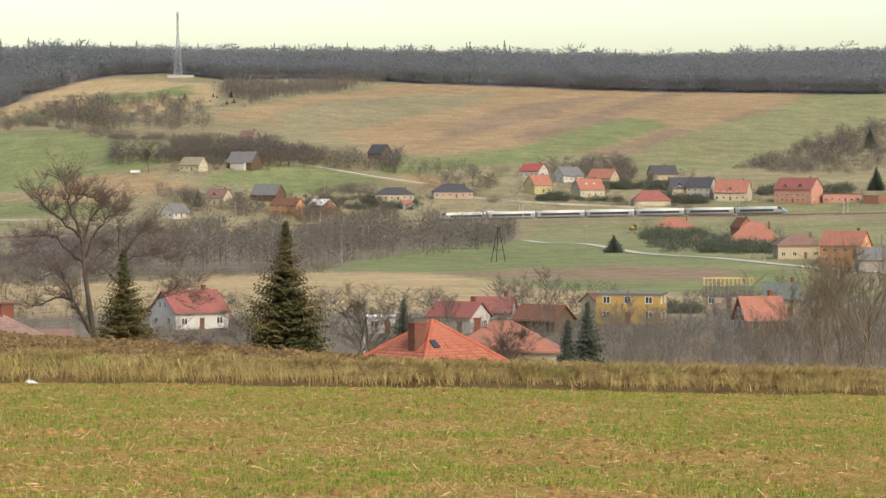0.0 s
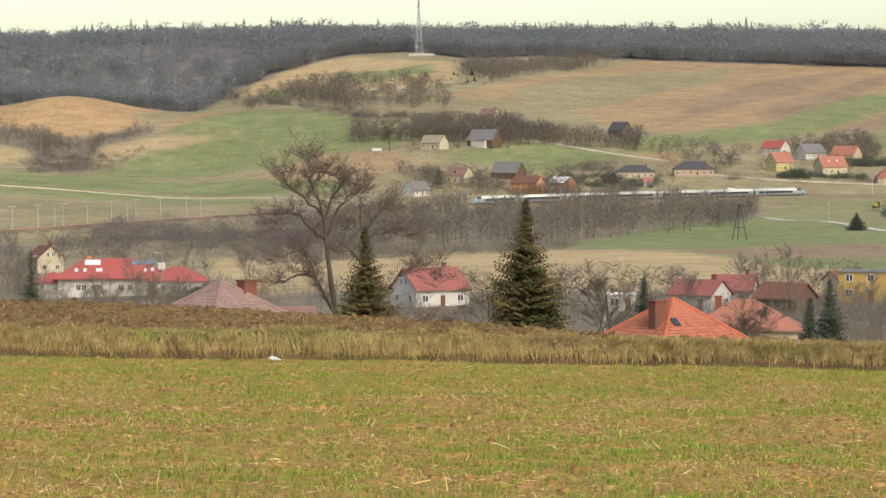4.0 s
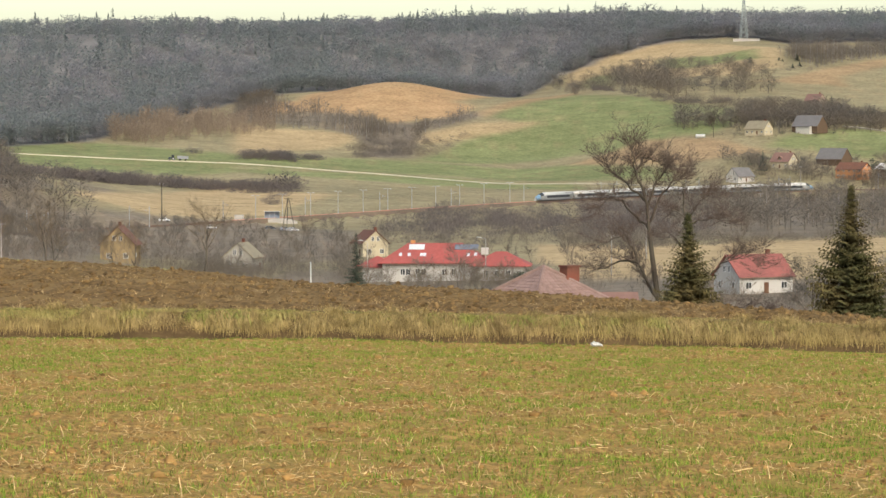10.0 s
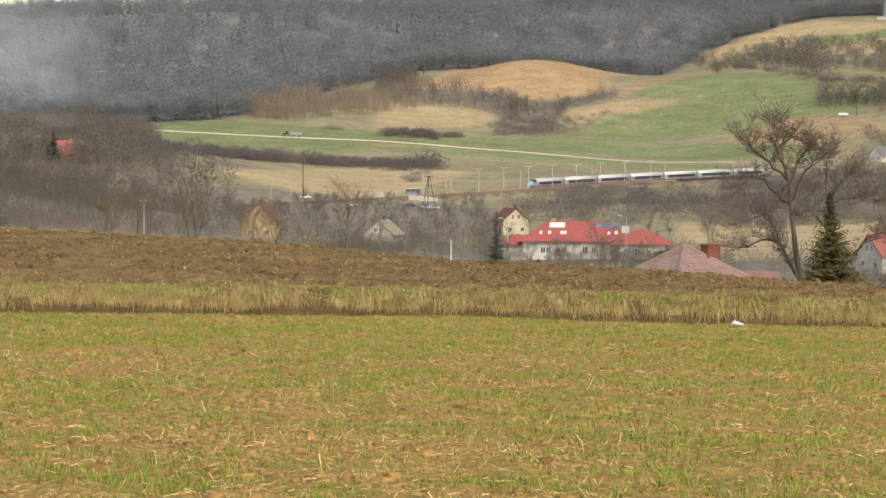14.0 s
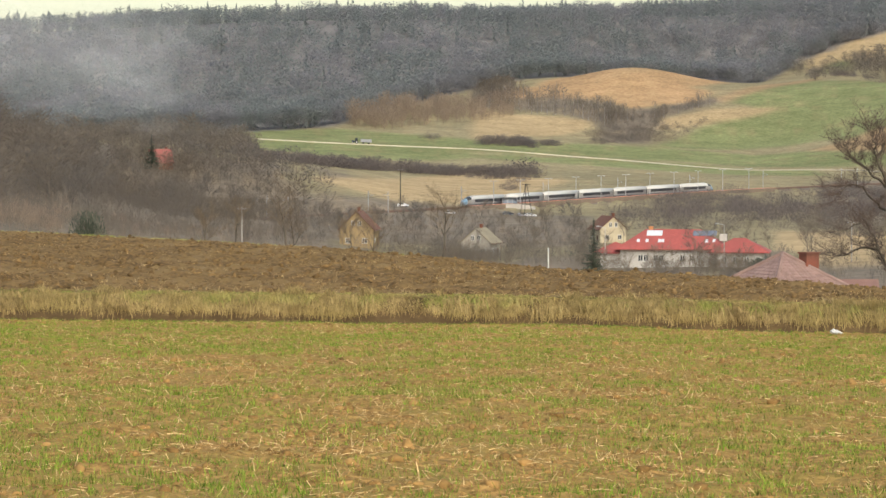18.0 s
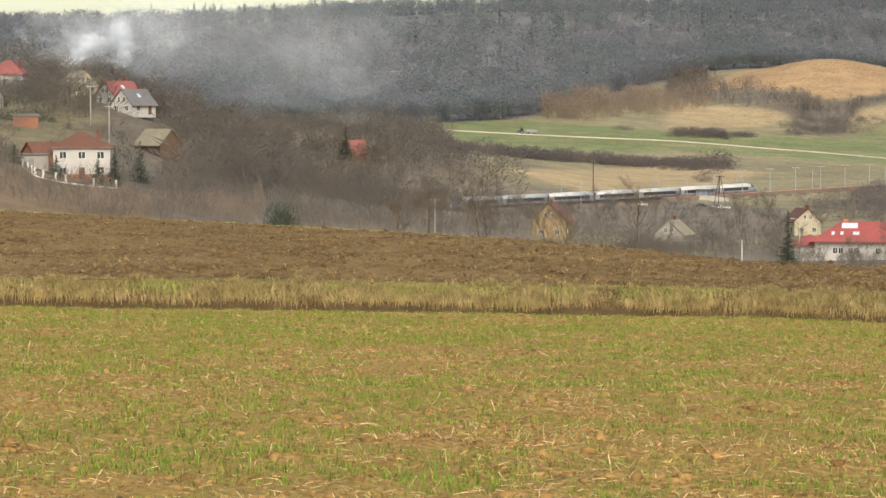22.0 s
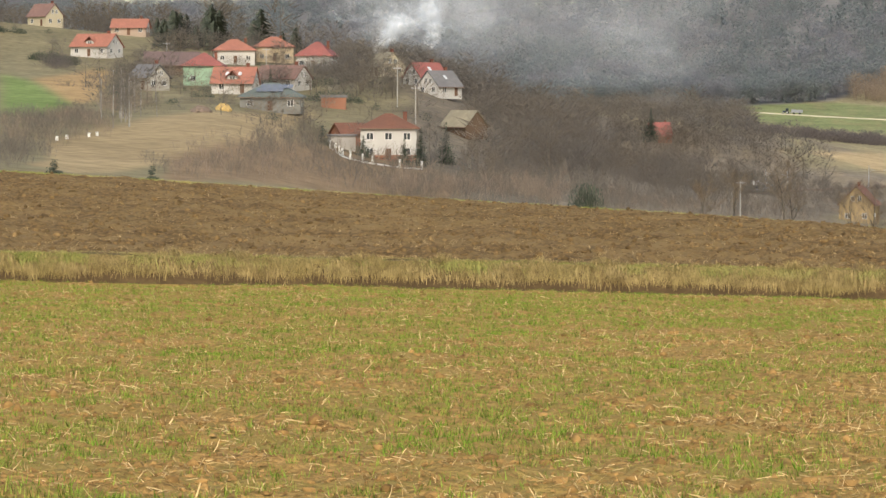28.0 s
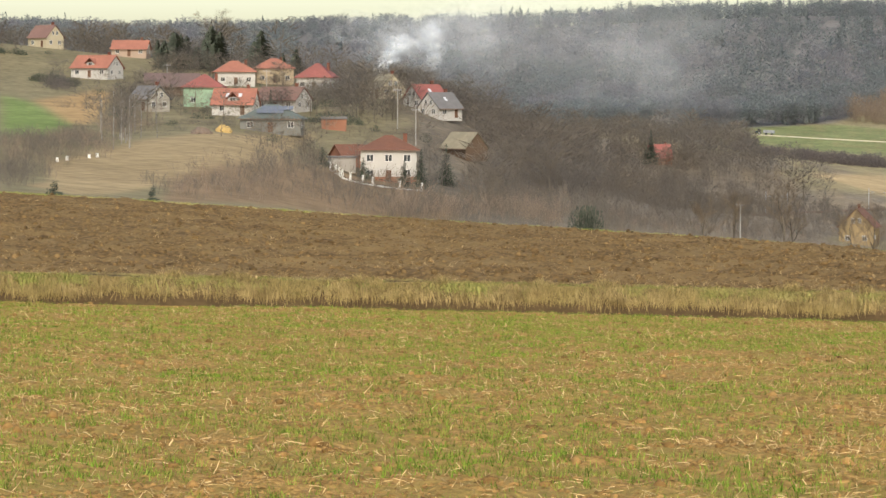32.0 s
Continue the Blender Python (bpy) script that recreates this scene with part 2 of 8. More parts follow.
def field_mat():
    """The cover's colour, haze included, broken up by fine and broad growth."""
    m = bpy.data.materials.new("far_fields")
    m.use_nodes = True
    n, l = m.node_tree.nodes, m.node_tree.links
    b = n["Principled BSDF"]
    b.inputs["Roughness"].default_value, b.inputs["Specular IOR Level"].default_value = 0.9, 0.03
    at = n.new("ShaderNodeAttribute")
    at.attribute_name = "cover"
    out = at.outputs["Color"]
    for scale, low, high in ((0.45, 0.80, 1.2), (0.07, 0.86, 1.14), (0.012, 0.9, 1.1)):
        tx, rg, mx = n.new("ShaderNodeTexNoise"), n.new("ShaderNodeMapRange"), n.new("ShaderNodeMixRGB")
        tx.inputs["Scale"].default_value, tx.inputs["Detail"].default_value = scale, 5.0
        l.new(n.new("ShaderNodeNewGeometry").outputs["Position"], tx.inputs["Vector"])
        rg.inputs["From Min"].default_value, rg.inputs["From Max"].default_value = 0.32, 0.68
        rg.inputs["To Min"].default_value, rg.inputs["To Max"].default_value = low, high
        l.new(tx.outputs["Fac"], rg.inputs["Value"])
        mx.blend_type, mx.inputs[0].default_value = "MULTIPLY", 1.0
        l.new(out, mx.inputs[1])
        l.new(rg.outputs[0], mx.inputs[2])
        out = mx.outputs[0]
    l.new(out, b.inputs["Base Color"])
    return m


GROUND_MATS = [field_mat(), m_crop, m_bank, m_plough, m_ballast]
# fields by their corners: bearing and range
ZONES = [
    ("green_dull", [(1.6, 1215), (2.0, 1430), (5.0, 1440), (9.5, 1420), (9.5, 800), (7.0, 830), (4.76, 935)]),
    ("green_dull", [(5.0, 1525), (9.5, 1515), (9.5, 1600), (5.0, 1600)]),
    ("green", [(-2.8, 868), (1.56, 1210), (7.03, 824), (8.92, 654), (8.92, 622), (2.47, 690), (-0.28, 838)]),
    ("brown", [(-0.28, 838), (3.62, 866), (6.23, 832), (5.33, 750), (1.33, 774)]),
    ("dry", [(-8.92, 740), (-2.57, 856), (-0.28, 828), (2.47, 690), (5.33, 642), (5.33, 536), (-8.92, 612)]),
    ("dry", [(-9.54, 834), (-3.81, 756), (-3.82, 626), (-9.55, 690)]),
    ("spring", [(-35.22, 724), (-34.55, 680), (-33.77, 560), (-34.33, 480), (-35.23, 476)]),
    ("stubble", [(-34.55, 696), (-33.2, 772), (-32.98, 744), (-33.32, 580), (-33.77, 560)]),
    ("meadow", [(-35.22, 850), (-33.88, 872), (-33.99, 828), (-35.22, 814)]),
    ("dry", [(-34.78, 290), (-32.42, 424), (-30.48, 546), (-29.34, 602), (-28.89, 602), (-29.8, 456), (-31.85, 338), (-34.11, 270)]),
    ("dry", [(-19.01, 1184), (-15.7, 1434), (-13.52, 1372), (-15.01, 1188), (-17.3, 1134)]),
    ("scrub", [(-15.61, 2052), (-14.78, 1982), (-13.12, 1906), (-12.74, 1854), (-12.74, 1774), (-14.11, 1844), (-15.62, 1890)]),
    ("scrub", [(-13.04, 1858), (-11.97, 1848), (-10.59, 1902), (-10.75, 1858), (-11.82, 1810), (-12.06, 1694), (-13.05, 1676), (-13.12, 1788)]),
    ("green", [(-15.63, 1636), (-12.14, 1666), (-8.76, 1646), (-6.73, 1564), (-6.73, 1504), (-11.07, 1584), (-15.63, 1570)]),
    ("green", [(-20.6, 1660), (-18.4, 1715), (-15.6, 1640), (-15.6, 1540), (-17, 1500), (-20.6, 1480)]),
    ("green", [(-15.64, 1560), (-11.07, 1570), (-8.77, 1512), (-8.46, 1458), (-10.31, 1472), (-13.37, 1520), (-15.64, 1540)]),
    ("meadow", [(-15.64, 1534), (-13.37, 1504), (-10.31, 1452), (-8.46, 1388), (-11.08, 1322), (-15.64, 1400)]),
    ("sand", [(-15.31, 1996), (-14.78, 1994), (-13.79, 1968), (-13.11, 1974), (-12.57, 1980), (-12.04, 1970), (-11.35, 1954), (-10.74, 1926), (-11.13, 1878), (-12.36, 1850), (-13.12, 1894), (-14.1, 1920), (-15.01, 1930)]),
    ("dry", [(-15.62, 1878), (-14.72, 1830), (-13.35, 1804), (-13.2, 1770), (-13.96, 1700), (-15.63, 1648)]),
    ("green", [(-12.14, 1666), (-11.06, 1778), (-10.29, 1814), (-9.44, 1836), (-10.44, 1864), (-10.13, 1908), (-8.74, 2016), (-7.97, 1982), (-6.71, 1888), (-6.72, 1714), (-7.98, 1718), (-8.91, 1708), (-9.84, 1702), (-11.07, 1676)]),
    ("dry", [(-11.82, 1804), (-10.75, 1844), (-9.52, 1848), (-9.43, 1836), (-10.29, 1808), (-11.37, 1778), (-11.9, 1770)]),
    ("ochre", [(-10.74, 1894), (-10.13, 1946), (-8.74, 2086), (-8.74, 1998), (-9.98, 1916), (-10.59, 1870)]),
    ("dry", [(-8.9, 2382), (-7.39, 2398), (-5.64, 2342), (-4.64, 2250), (-4.64, 2102), (-5.56, 2060), (-6.63, 2096), (-8.15, 2246), (-8.9, 2196)]),
    ("green", [(-7.08, 2288), (-6.02, 2230), (-5.1, 2248), (-5.03, 2178), (-5.71, 2174), (-6.4, 2164), (-7.09, 2214)]),
    ("green", [(-8.52, 2244), (-8.07, 2242), (-8.07, 2138), (-8.53, 2164)]),
    ("green", [(-8.9, 2030), (-8.45, 2000), (-6.78, 1894), (-5.57, 1842), (-5.34, 1768), (-6.03, 1704), (-7.4, 1730), (-8.08, 1692), (-8.91, 1718)]),
    ("ochre", [(-8.08, 1692), (-7.4, 1730), (-6.41, 1700), (-5.87, 1682), (-5.11, 1634), (-4.8, 1612), (-5.72, 1602), (-6.64, 1584), (-8.0, 1618), (-8.91, 1652)]),
    ("ochre", [(-5.26, 2012), (-4.65, 2024), (-3.11, 2142), (-1.57, 2292), (0.0, 2426), (0.0, 1798), (-1.26, 1790), (-2.34, 1934), (-3.57, 1998)]),
    ("meadow", [(-3.42, 2044), (-2.03, 2168), (0.0, 2296), (0.0, 2100), (-1.26, 1994), (-2.42, 1940), (-3.26, 1984)]),
    ("green", [(-4.96, 1640), (-4.34, 1694), (-3.27, 1716), (-2.03, 1704), (-1.26, 1668), (-1.42, 1644), (-2.81, 1594), (-4.04, 1630)]),
    ("green", [(-1.26, 1766), (0.0, 1776), (0.0, 1690), (-1.26, 1684)]),
    ("ochre", [(-1.26, 1676), (0.0, 1692), (0.0, 1604), (-0.49, 1638)]),
    ("ochre", [(0.0, 2426), (3.85, 2378), (7.44, 2316), (7.36, 2260), (5.38, 2016), (3.7, 1816), (2.78, 1816), (4.93, 2028), (3.7, 2076), (1.54, 1844), (0.0, 1786)]),
    ("meadow", [(0.0, 2270), (1.08, 2318), (0.7, 2166), (0.0, 2082)]),
    ("brown", [(0.0, 1972), (2.55, 2264), (3.39, 2308), (2.31, 2072), (0.0, 1880)]),
    ("brown", [(1.39, 1918), (3.24, 2144), (4.31, 2308), (4.92, 2308), (3.31, 2032), (1.78, 1866)]),
    ("green", [(0.0, 1776), (1.54, 1844), (3.7, 2070), (4.93, 2028), (2.78, 1816), (1.54, 1742), (0.0, 1718)]),
    ("brown", [(2.93, 1818), (4.31, 1956), (5.84, 2154), (7.36, 2294), (6.38, 2112), (4.93, 1960), (3.7, 1812)]),
    ("ochre", [(4.31, 2036), (5.23, 2146), (6.91, 2284), (7.36, 2294), (5.84, 2080), (4.93, 1972)]),
    ("green_dull", [(3.7, 1804), (4.93, 1948), (6.45, 2114), (7.44, 2294), (8.9, 2302), (8.91, 2044), (7.67, 1938), (6.53, 1862), (5.84, 1746), (4.62, 1714), (3.78, 1728)]),
    ("scrub", [(-22.07, 1084), (-19.25, 1106), (-17.55, 1128), (-15.72, 1160), (-13.2, 1024), (-13.16, 750), (-16.41, 780), (-22.08, 590)]),
    ("scrub", [(-28.73, 384), (-26.17, 568), (-23.7, 1090), (-20.85, 1132), (-19.14, 1074), (-18.68, 712), (-22.54, 544), (-26.16, 370), (-28.73, 332)]),
    ("heath", [(-31.92, 374), (-28.04, 512), (-26.09, 470), (-26.09, 372), (-28.73, 326), (-31.92, 276)]),
    ("dry", [(-34.4, 370), (-32.83, 442), (-31.35, 520), (-29.42, 582), (-29.42, 446), (-31.69, 358), (-33.95, 244)]),
]
WOOD_AZ = [-46, -36, -30, -23, -20.7, -18.4, -17.5, -15, -13.9, -12.2, -10.3, -9.1, -8.2, -6.6, -5.5, -4.3, -3.2, -1, 2.5, 7.5, 20]
WOOD_R = [1500, 1500, 1450, 1600, 1630, 1735, 1860, 2040, 2090, 2100, 2080, 2270, 2330, 2390, 2400, 2330, 2360, 2360, 2335, 2295, 2250]


def field_relief(x, y):
    """Crumbly soil of the field: broad swells, crusts and clods."""
    crust = 0.5 - np.abs(value_noise(x * 3.6, y * 3.6, 21)) * 2
    return value_noise(x * 1.6, y * 1.6, 1) * 0.05 + value_noise(x * 0.35, y * 0.35, 2) * 0.10 + crust * 0.045 + value_noise(x * 6.0, y * 6.0, 22) * 0.055


def furrow_relief(x, y):
    lumps = 0.5 - np.abs(value_noise(x * 1.5, y * 1.3, 5)) * 2
    return lumps * 0.12 + value_noise(x * 2.9, y * 2.3, 23) * 0.16 + value_noise(x * 5.6, y * 3.4, 24) * 0.12 + value_noise(x * 0.5, y * 0.5, 6) * 0.12


def build_ground():
    az = np.concatenate([np.arange(-220, -46, 4.0), np.arange(-46, -38, 0.4), np.arange(-38, 12, 0.095), np.arange(12, 20, 0.4), np.arange(20, 136, 4.0)])
    az = np.append(az, 140.0)
    r = np.concatenate([[0.02, 2, 5, 9, 12], np.arange(14, 30, 0.14), np.arange(30, 60, 0.22), np.arange(60, 61.4, 0.1), np.arange(61.4, 140, 0.32), np.arange(140, 400, 6),
                        np.arange(400, 1380, 11.0), np.arange(1380, 2440, 6.5), np.arange(2440, 2800, 14.0), np.arange(2800, 4950, 140.0)])
    A, R = np.meshgrid(az, r)
    Z = ground_polar(A, R)
    X, Y = R * np.sin(np.radians(A)), R * np.cos(np.radians(A))
    view = (A > -38) & (A < 12)
    # clods and furrows
    cr = smooth_curve(CREST_AZ, CREST_R, A)
    plough = (R > BANK_R + 1.6) & (R < cr - 1)
    Z = Z + view * (R < 60) * field_relief(X, Y)
    Z = Z + view * plough * np.clip((R - BANK_R - 1.6) / 3, 0, 1) * furrow_relief(X, Y)
    Z = Z + view * (R > 60) * (R < 63) * value_noise(X * 1.2, Y * 1.2, 7) * 0.14
    n, k = len(r), len(az)
    verts = np.stack([X, Y, Z], -1).reshape(-1, 3)
    i = (np.arange(n - 1)[:, None] * k + np.arange(k - 1)[None, :]).ravel()
    faces = np.stack([i, i + 1, i + k + 1, i + k], -1)[:, ::-1]
    a, rr = (A[:-1, :-1] + A[1:, 1:]) / 2, (R[:-1, :-1] + R[1:, 1:]) / 2
    # the cover of each field, at the corners of the sheet
    wob = value_noise(A * 4, R / 30, 8) * 14 + value_noise(A * 11, R / 12, 8) * 6
    wide = value_noise(A * 1.3, R / 90, 12) * 200 + value_noise(A * 5, R / 22, 13) * 90 + value_noise(A * 17, R / 8, 14) * 40
    cover = np.zeros(A.shape + (3,)) + COVERS["meadow"]
    cover[(R > 150) & (R + wide < 640) & (A > -20)] = COVERS["scrub"]
    cover[(R > 170) & (A + wide * 0.01 < -19) & (A + wide * 0.012 > -28) & (R + wide < 1250)] = COVERS["scrub"]
    cover[(R > 850) & (A > -8.6) & (A < 1.5) & (R + wide * 0.3 < 1440)] = COVERS["scrub"]
    for name, poly in ZONES:
        cover[in_poly(A + wob * 0.0015, R + wob * 0.35, poly)] = COVERS[name]
    knoll = ((X - HILL[0]) / 66) ** 2 + ((Y - HILL[1]) / 88) ** 2 + wob * 0.012
    cover[knoll < 1.0] = COVERS["sand"]
    cover[R + wob > np.interp(A, WOOD_AZ, WOOD_R)] = COVERS["wood"]
    for axis, turns in ((1, 2), (0, 1)):
        for _ in range(turns):
            cover = 0.5 * cover + 0.25 * np.roll(cover, 1, axis) + 0.25 * np.roll(cover, -1, axis)
    # cover colours on the near hill are taken down by a fifth
    cover[(A < -24) & (R > 150) & (R < 1100)] *= 0.8
    # weeds and bare spots
    f = (np.clip(value_noise(A * 3.1, R / 14, 15) * 0.5 + value_noise(A * 9, R / 40, 16) * 0.4, 0, 0.5) * np.where(R > 900, 1.0, 0.35) * (R + wob < np.interp(A, WOOD_AZ, WOOD_R)))[..., None]
    cover = cover * (1 - f) + np.array(COVERS["dry"]) * 0.85 * f
    idx = np.zeros(a.shape, int)
    side, tz = track_side(a, rr)
    idx[(np.abs(side) < 6.5) & (a > -23.5)] = 4
    crc = smooth_curve(CREST_AZ, CREST_R, a)
    idx[rr < 62.2] = 2
    idx[rr < 60.0] = 1
    w2 = value_noise(a * 6, rr * 0 + 3, 9) * 0.7
    idx[(rr > 61.9 + w2) & (rr < crc - 0.8)] = 3
    idx[(rr >= crc - 0.8) & (rr < 180)] = 0
    me = mesh_from("ground", verts, faces, GROUND_MATS, idx.ravel())
    at = me.color_attributes.new("cover", "FLOAT_COLOR", "POINT")
    at.data.foreach_set("color", np.concatenate([cover, np.ones(A.shape + (1,))], -1).astype(np.float32).ravel())
    return tagged(new("ground", me), "rolling farmland with young crop, ploughed soil and hill fields", "ground", kind="structure")


build_ground()

# ------------------------------------------------------------------ helpers for things
def part(name, bm, material, parent, label=""):
    me = bpy.data.meshes.new(name)
    bm.to_mesh(me)
    bm.free()
    mats = material if isinstance(material, (list, tuple)) else [material]
    for m in mats:
        me.materials.append(m)
    ob = new(name, me)
    ob.parent = parent
    if label:
        ob["label"] = label
    return ob


def thing(name, m, label, category, group="", kind=""):
    ob = new(name)
    ob.matrix_world = m
    return tagged(ob, label, category, group, kind)


def box(bm, x0, x1, y0, y1, z0, z1, bevel=0.0, mi=0):
    vs = [bm.verts.new(p) for p in ((x0, y0, z0), (x1, y0, z0), (x1, y1, z0), (x0, y1, z0), (x0, y0, z1), (x1, y0, z1), (x1, y1, z1), (x0, y1, z1))]
    fs = [bm.faces.new([vs[i] for i in f]) for f in ((3, 2, 1, 0), (4, 5, 6, 7), (0, 1, 5, 4), (1, 2, 6, 5), (2, 3, 7, 6), (3, 0, 4, 7))]
    for f in fs:
        f.material_index = mi
    if bevel:
        bmesh.ops.bevel(bm, geom=list({e for f in fs for e in f.edges}), offset=bevel, segments=1, affect="EDGES")
    return vs


def boxes(*dims, bevel=0.0):
    bm = bmesh.new()
    for d in dims:
        box(bm, *d, bevel=bevel)
    return bm


def tube(bm, p0, p1, r0, r1=None, n=8, cap=True):
    p0, p1 = Vector(p0), Vector(p1)
    r1 = r0 if r1 is None else r1
    q = (p1 - p0).to_track_quat("Z", "Y")
    rings = []
    for p, r in ((p0, r0), (p1, r1)):
        rings.append([bm.verts.new(p + q @ Vector((r * math.cos(2 * math.pi * k / n), r * math.sin(2 * math.pi * k / n), 0))) for k in range(n)])
    for k in range(n):
        bm.faces.new((rings[0][k], rings[0][(k + 1) % n], rings[1][(k + 1) % n], rings[1][k]))
    if cap:
        bm.faces.new(rings[0][::-1])
        bm.faces.new(rings[1])


def prism(bm, outline, y0, y1, mi=0):
    """A closed outline in x, z pulled along y."""
    a = [bm.verts.new((x, y0, z)) for x, z in outline]
    b = [bm.verts.new((x, y1, z)) for x, z in outline]
    n = len(outline)
    fs = [bm.faces.new(a), bm.faces.new(b[::-1])]
    for k in range(n):
        fs.append(bm.faces.new((a[k], b[k], b[(k + 1) % n], a[(k + 1) % n])))
    for f in fs:
        f.material_index = mi


# loose geometry in arrays, for what nobody could count
def ribbon_tris(segments):
    """Three-sided tapering sticks: rows of x0 y0 z0 x1 y1 z1 r0 r1."""
    s = np.asarray(segments, float)
    p0, p1, r0, r1 = s[:, :3], s[:, 3:6], s[:, 6:7], s[:, 7:8]
    d = p1 - p0
    d = d / np.maximum(np.linalg.norm(d, axis=1, keepdims=True), 1e-9)
    ref = np.where(np.abs(d[:, 2:3]) < 0.9, [[0, 0, 1.0]], [[1.0, 0, 0]])
    u = np.cross(d, ref)
    u /= np.linalg.norm(u, axis=1, keepdims=True)
    w = np.cross(d, u)
    ring = []
    for p, r in ((p0, r0), (p1, r1)):
        for k in range(3):
            a = 2 * math.pi * k / 3
            ring.append(p + r * (math.cos(a) * u + math.sin(a) * w))
    v = np.stack(ring, 1).reshape(-1, 3)
    base = np.arange(len(s))[:, None] * 6
    f = []
    for k in range(3):
        k2 = (k + 1) % 3
        f += [(k, k2, k2 + 3), (k, k2 + 3, k + 3)]
    return v, (base[:, :, None] + np.array(f)[None]).reshape(-1, 3)


def scatter(name, templates, pos, turn, size, choice, mats, label, category, lean=None, mat_of=None, smooth=True, kind="stuff"):
    """Many copies of a few small shapes as one object."""
    vs, fs, ms, off = [], [], [], 0
    for t, (tv, tf) in enumerate(templates):
        sel = np.where(choice == t)[0]
        if not len(sel):
            continue
        c, s = np.cos(turn[sel])[:, None], np.sin(turn[sel])[:, None]
        sz = size[sel]
        if sz.ndim == 1:
            sz = np.stack([sz, sz, sz], 1)
        x, y, z = tv[None, :, 0] * sz[:, 0:1], tv[None, :, 1] * sz[:, 1:2], tv[None, :, 2] * sz[:, 2:3]
        xr, yr = x * c - y * s, x * s + y * c
        if lean is not None:
            xr, yr = xr + z * lean[sel, 0:1], yr + z * lean[sel, 1:2]
        v = np.stack([xr + pos[sel, 0:1], yr + pos[sel, 1:2], z + pos[sel, 2:3]], -1).reshape(-1, 3)
        f = (np.arange(len(sel))[:, None, None] * len(tv) + tf[None] + off).reshape(-1, 3)
        off += len(v)
        vs.append(v)
        fs.append(f)
        ms.append(np.full(len(f), mat_of[t] if mat_of else 0))
    me = mesh_from(name, np.concatenate(vs), np.concatenate(fs), mats, np.concatenate(ms), smooth)
    return tagged(new(name, me), label, category, kind=kind)


def on_ground(az, r, sink=0.0):
    x, y = r * np.sin(np.radians(az)), r * np.cos(np.radians(az))
    return np.stack([x, y, ground_polar(az, r) - sink], -1)


# ------------------------------------------------------------------ woody plants
def branch_tree(rng, height, spread, levels=4, trunk=0.035, fork=0.25, kids=(4, 6), up=0.35, twig=0.02, droop=0.0):
    """A leafless crown: rows for ribbon_tris."""
    rows = []

    def grow(p, d, length, r, level):
        n = 3 if level < 2 else 2
        pts = [p]
        for k in range(n):
            d = (d + Vector((rng.uniform(-1, 1), rng.uniform(-1, 1), rng.uniform(-0.6, 1) * up - droop * level * 0.2)) * 0.22).normalized()
            pts.append(pts[-1] + d * (length / n))
        for k in range(n):
            a, b = r * (1 - 0.6 * k / n), r * (1 - 0.6 * (k + 1) / n)
            rows.append((*pts[k], *pts[k + 1], max(a, twig), max(b, twig * 0.8)))
        if level >= levels:
            return
        for k in range(rng.randint(*kids)):
            f = fork + (1 - fork) * (k + rng.random()) / kids[1] if level == 0 else 0.25 + 0.75 * rng.random()
            f = min(f, 1.0)
            i = min(int(f * n), n - 1)
            q = pts[i].lerp(pts[i + 1], f * n - i)
            a = rng.uniform(0, 2 * math.pi)
            side = Vector((math.cos(a), math.sin(a), 0))
            nd = (d * rng.uniform(0.5, 0.9) + side * spread * rng.uniform(0.6, 1.1)).normalized()
            grow(q, nd, length * rng.uniform(0.45, 0.68) * (1.15 - 0.45 * f if level == 0 else 1), r * 0.52 * (1.1 - 0.5 * f), level + 1)

    grow(Vector((0, 0, 0)), Vector((0, 0, 1)), height * 0.62, height * trunk, 0)
    k = height / max(q[5] for q in rows)
    return [(*(v * k for v in q[:6]), q[6], q[7]) for q in rows]


def fuzz(rng, n, radius, low, length, width, trunk=0.012, up=0.5, dome=False):
    """A far leafless crown, one unit high: short slivers filling an uneven ball over a stem."""
    v, f = [], []
    if trunk:
        for a in (0.0, 1.57):
            dx, dy = math.cos(a) * trunk, math.sin(a) * trunk
            i = len(v)
            v += [(-dx, -dy, 0), (dx, dy, 0), (0, 0, 0.8)]
            f.append((i, i + 1, i + 2))
    lobes = [(rng.uniform(-0.45, 0.45) * radius, rng.uniform(-0.45, 0.45) * radius, rng.uniform(-0.2, 0.2)) for _ in range(4)]
    for _ in range(n):
        while True:
            x, y, z = rng.uniform(-1, 1), rng.uniform(-1, 1), rng.uniform(0 if dome else -1, 1)
            if x * x + y * y + z * z < 1:
                break
        lx, ly, lz = rng.choice(lobes)
        mid = low if dome else (low + 1 - length * 0.6) / 2
        half = (1 - length * 0.7 - low) if dome else (1 - length * 0.6 - low) / 2
        q = Vector((x * radius * 0.75 + lx, y * radius * 0.75 + ly, mid + (z * 0.8 + lz * (0 if dome else 1)) * half))
        d = Vector((x + rng.uniform(-0.7, 0.7), y + rng.uniform(-0.7, 0.7), up + rng.uniform(-0.4, 0.9))).normalized() * length * rng.uniform(0.6, 1.2)
        s = d.cross(Vector((rng.uniform(-1, 1), rng.uniform(-1, 1), rng.uniform(-1, 1)))).normalized() * width
        i = len(v)
        v += [(q - s)[:], (q + s)[:], (q + d)[:]]
        f.append((i, i + 1, i + 2))
    return np.array(v), np.array(f)


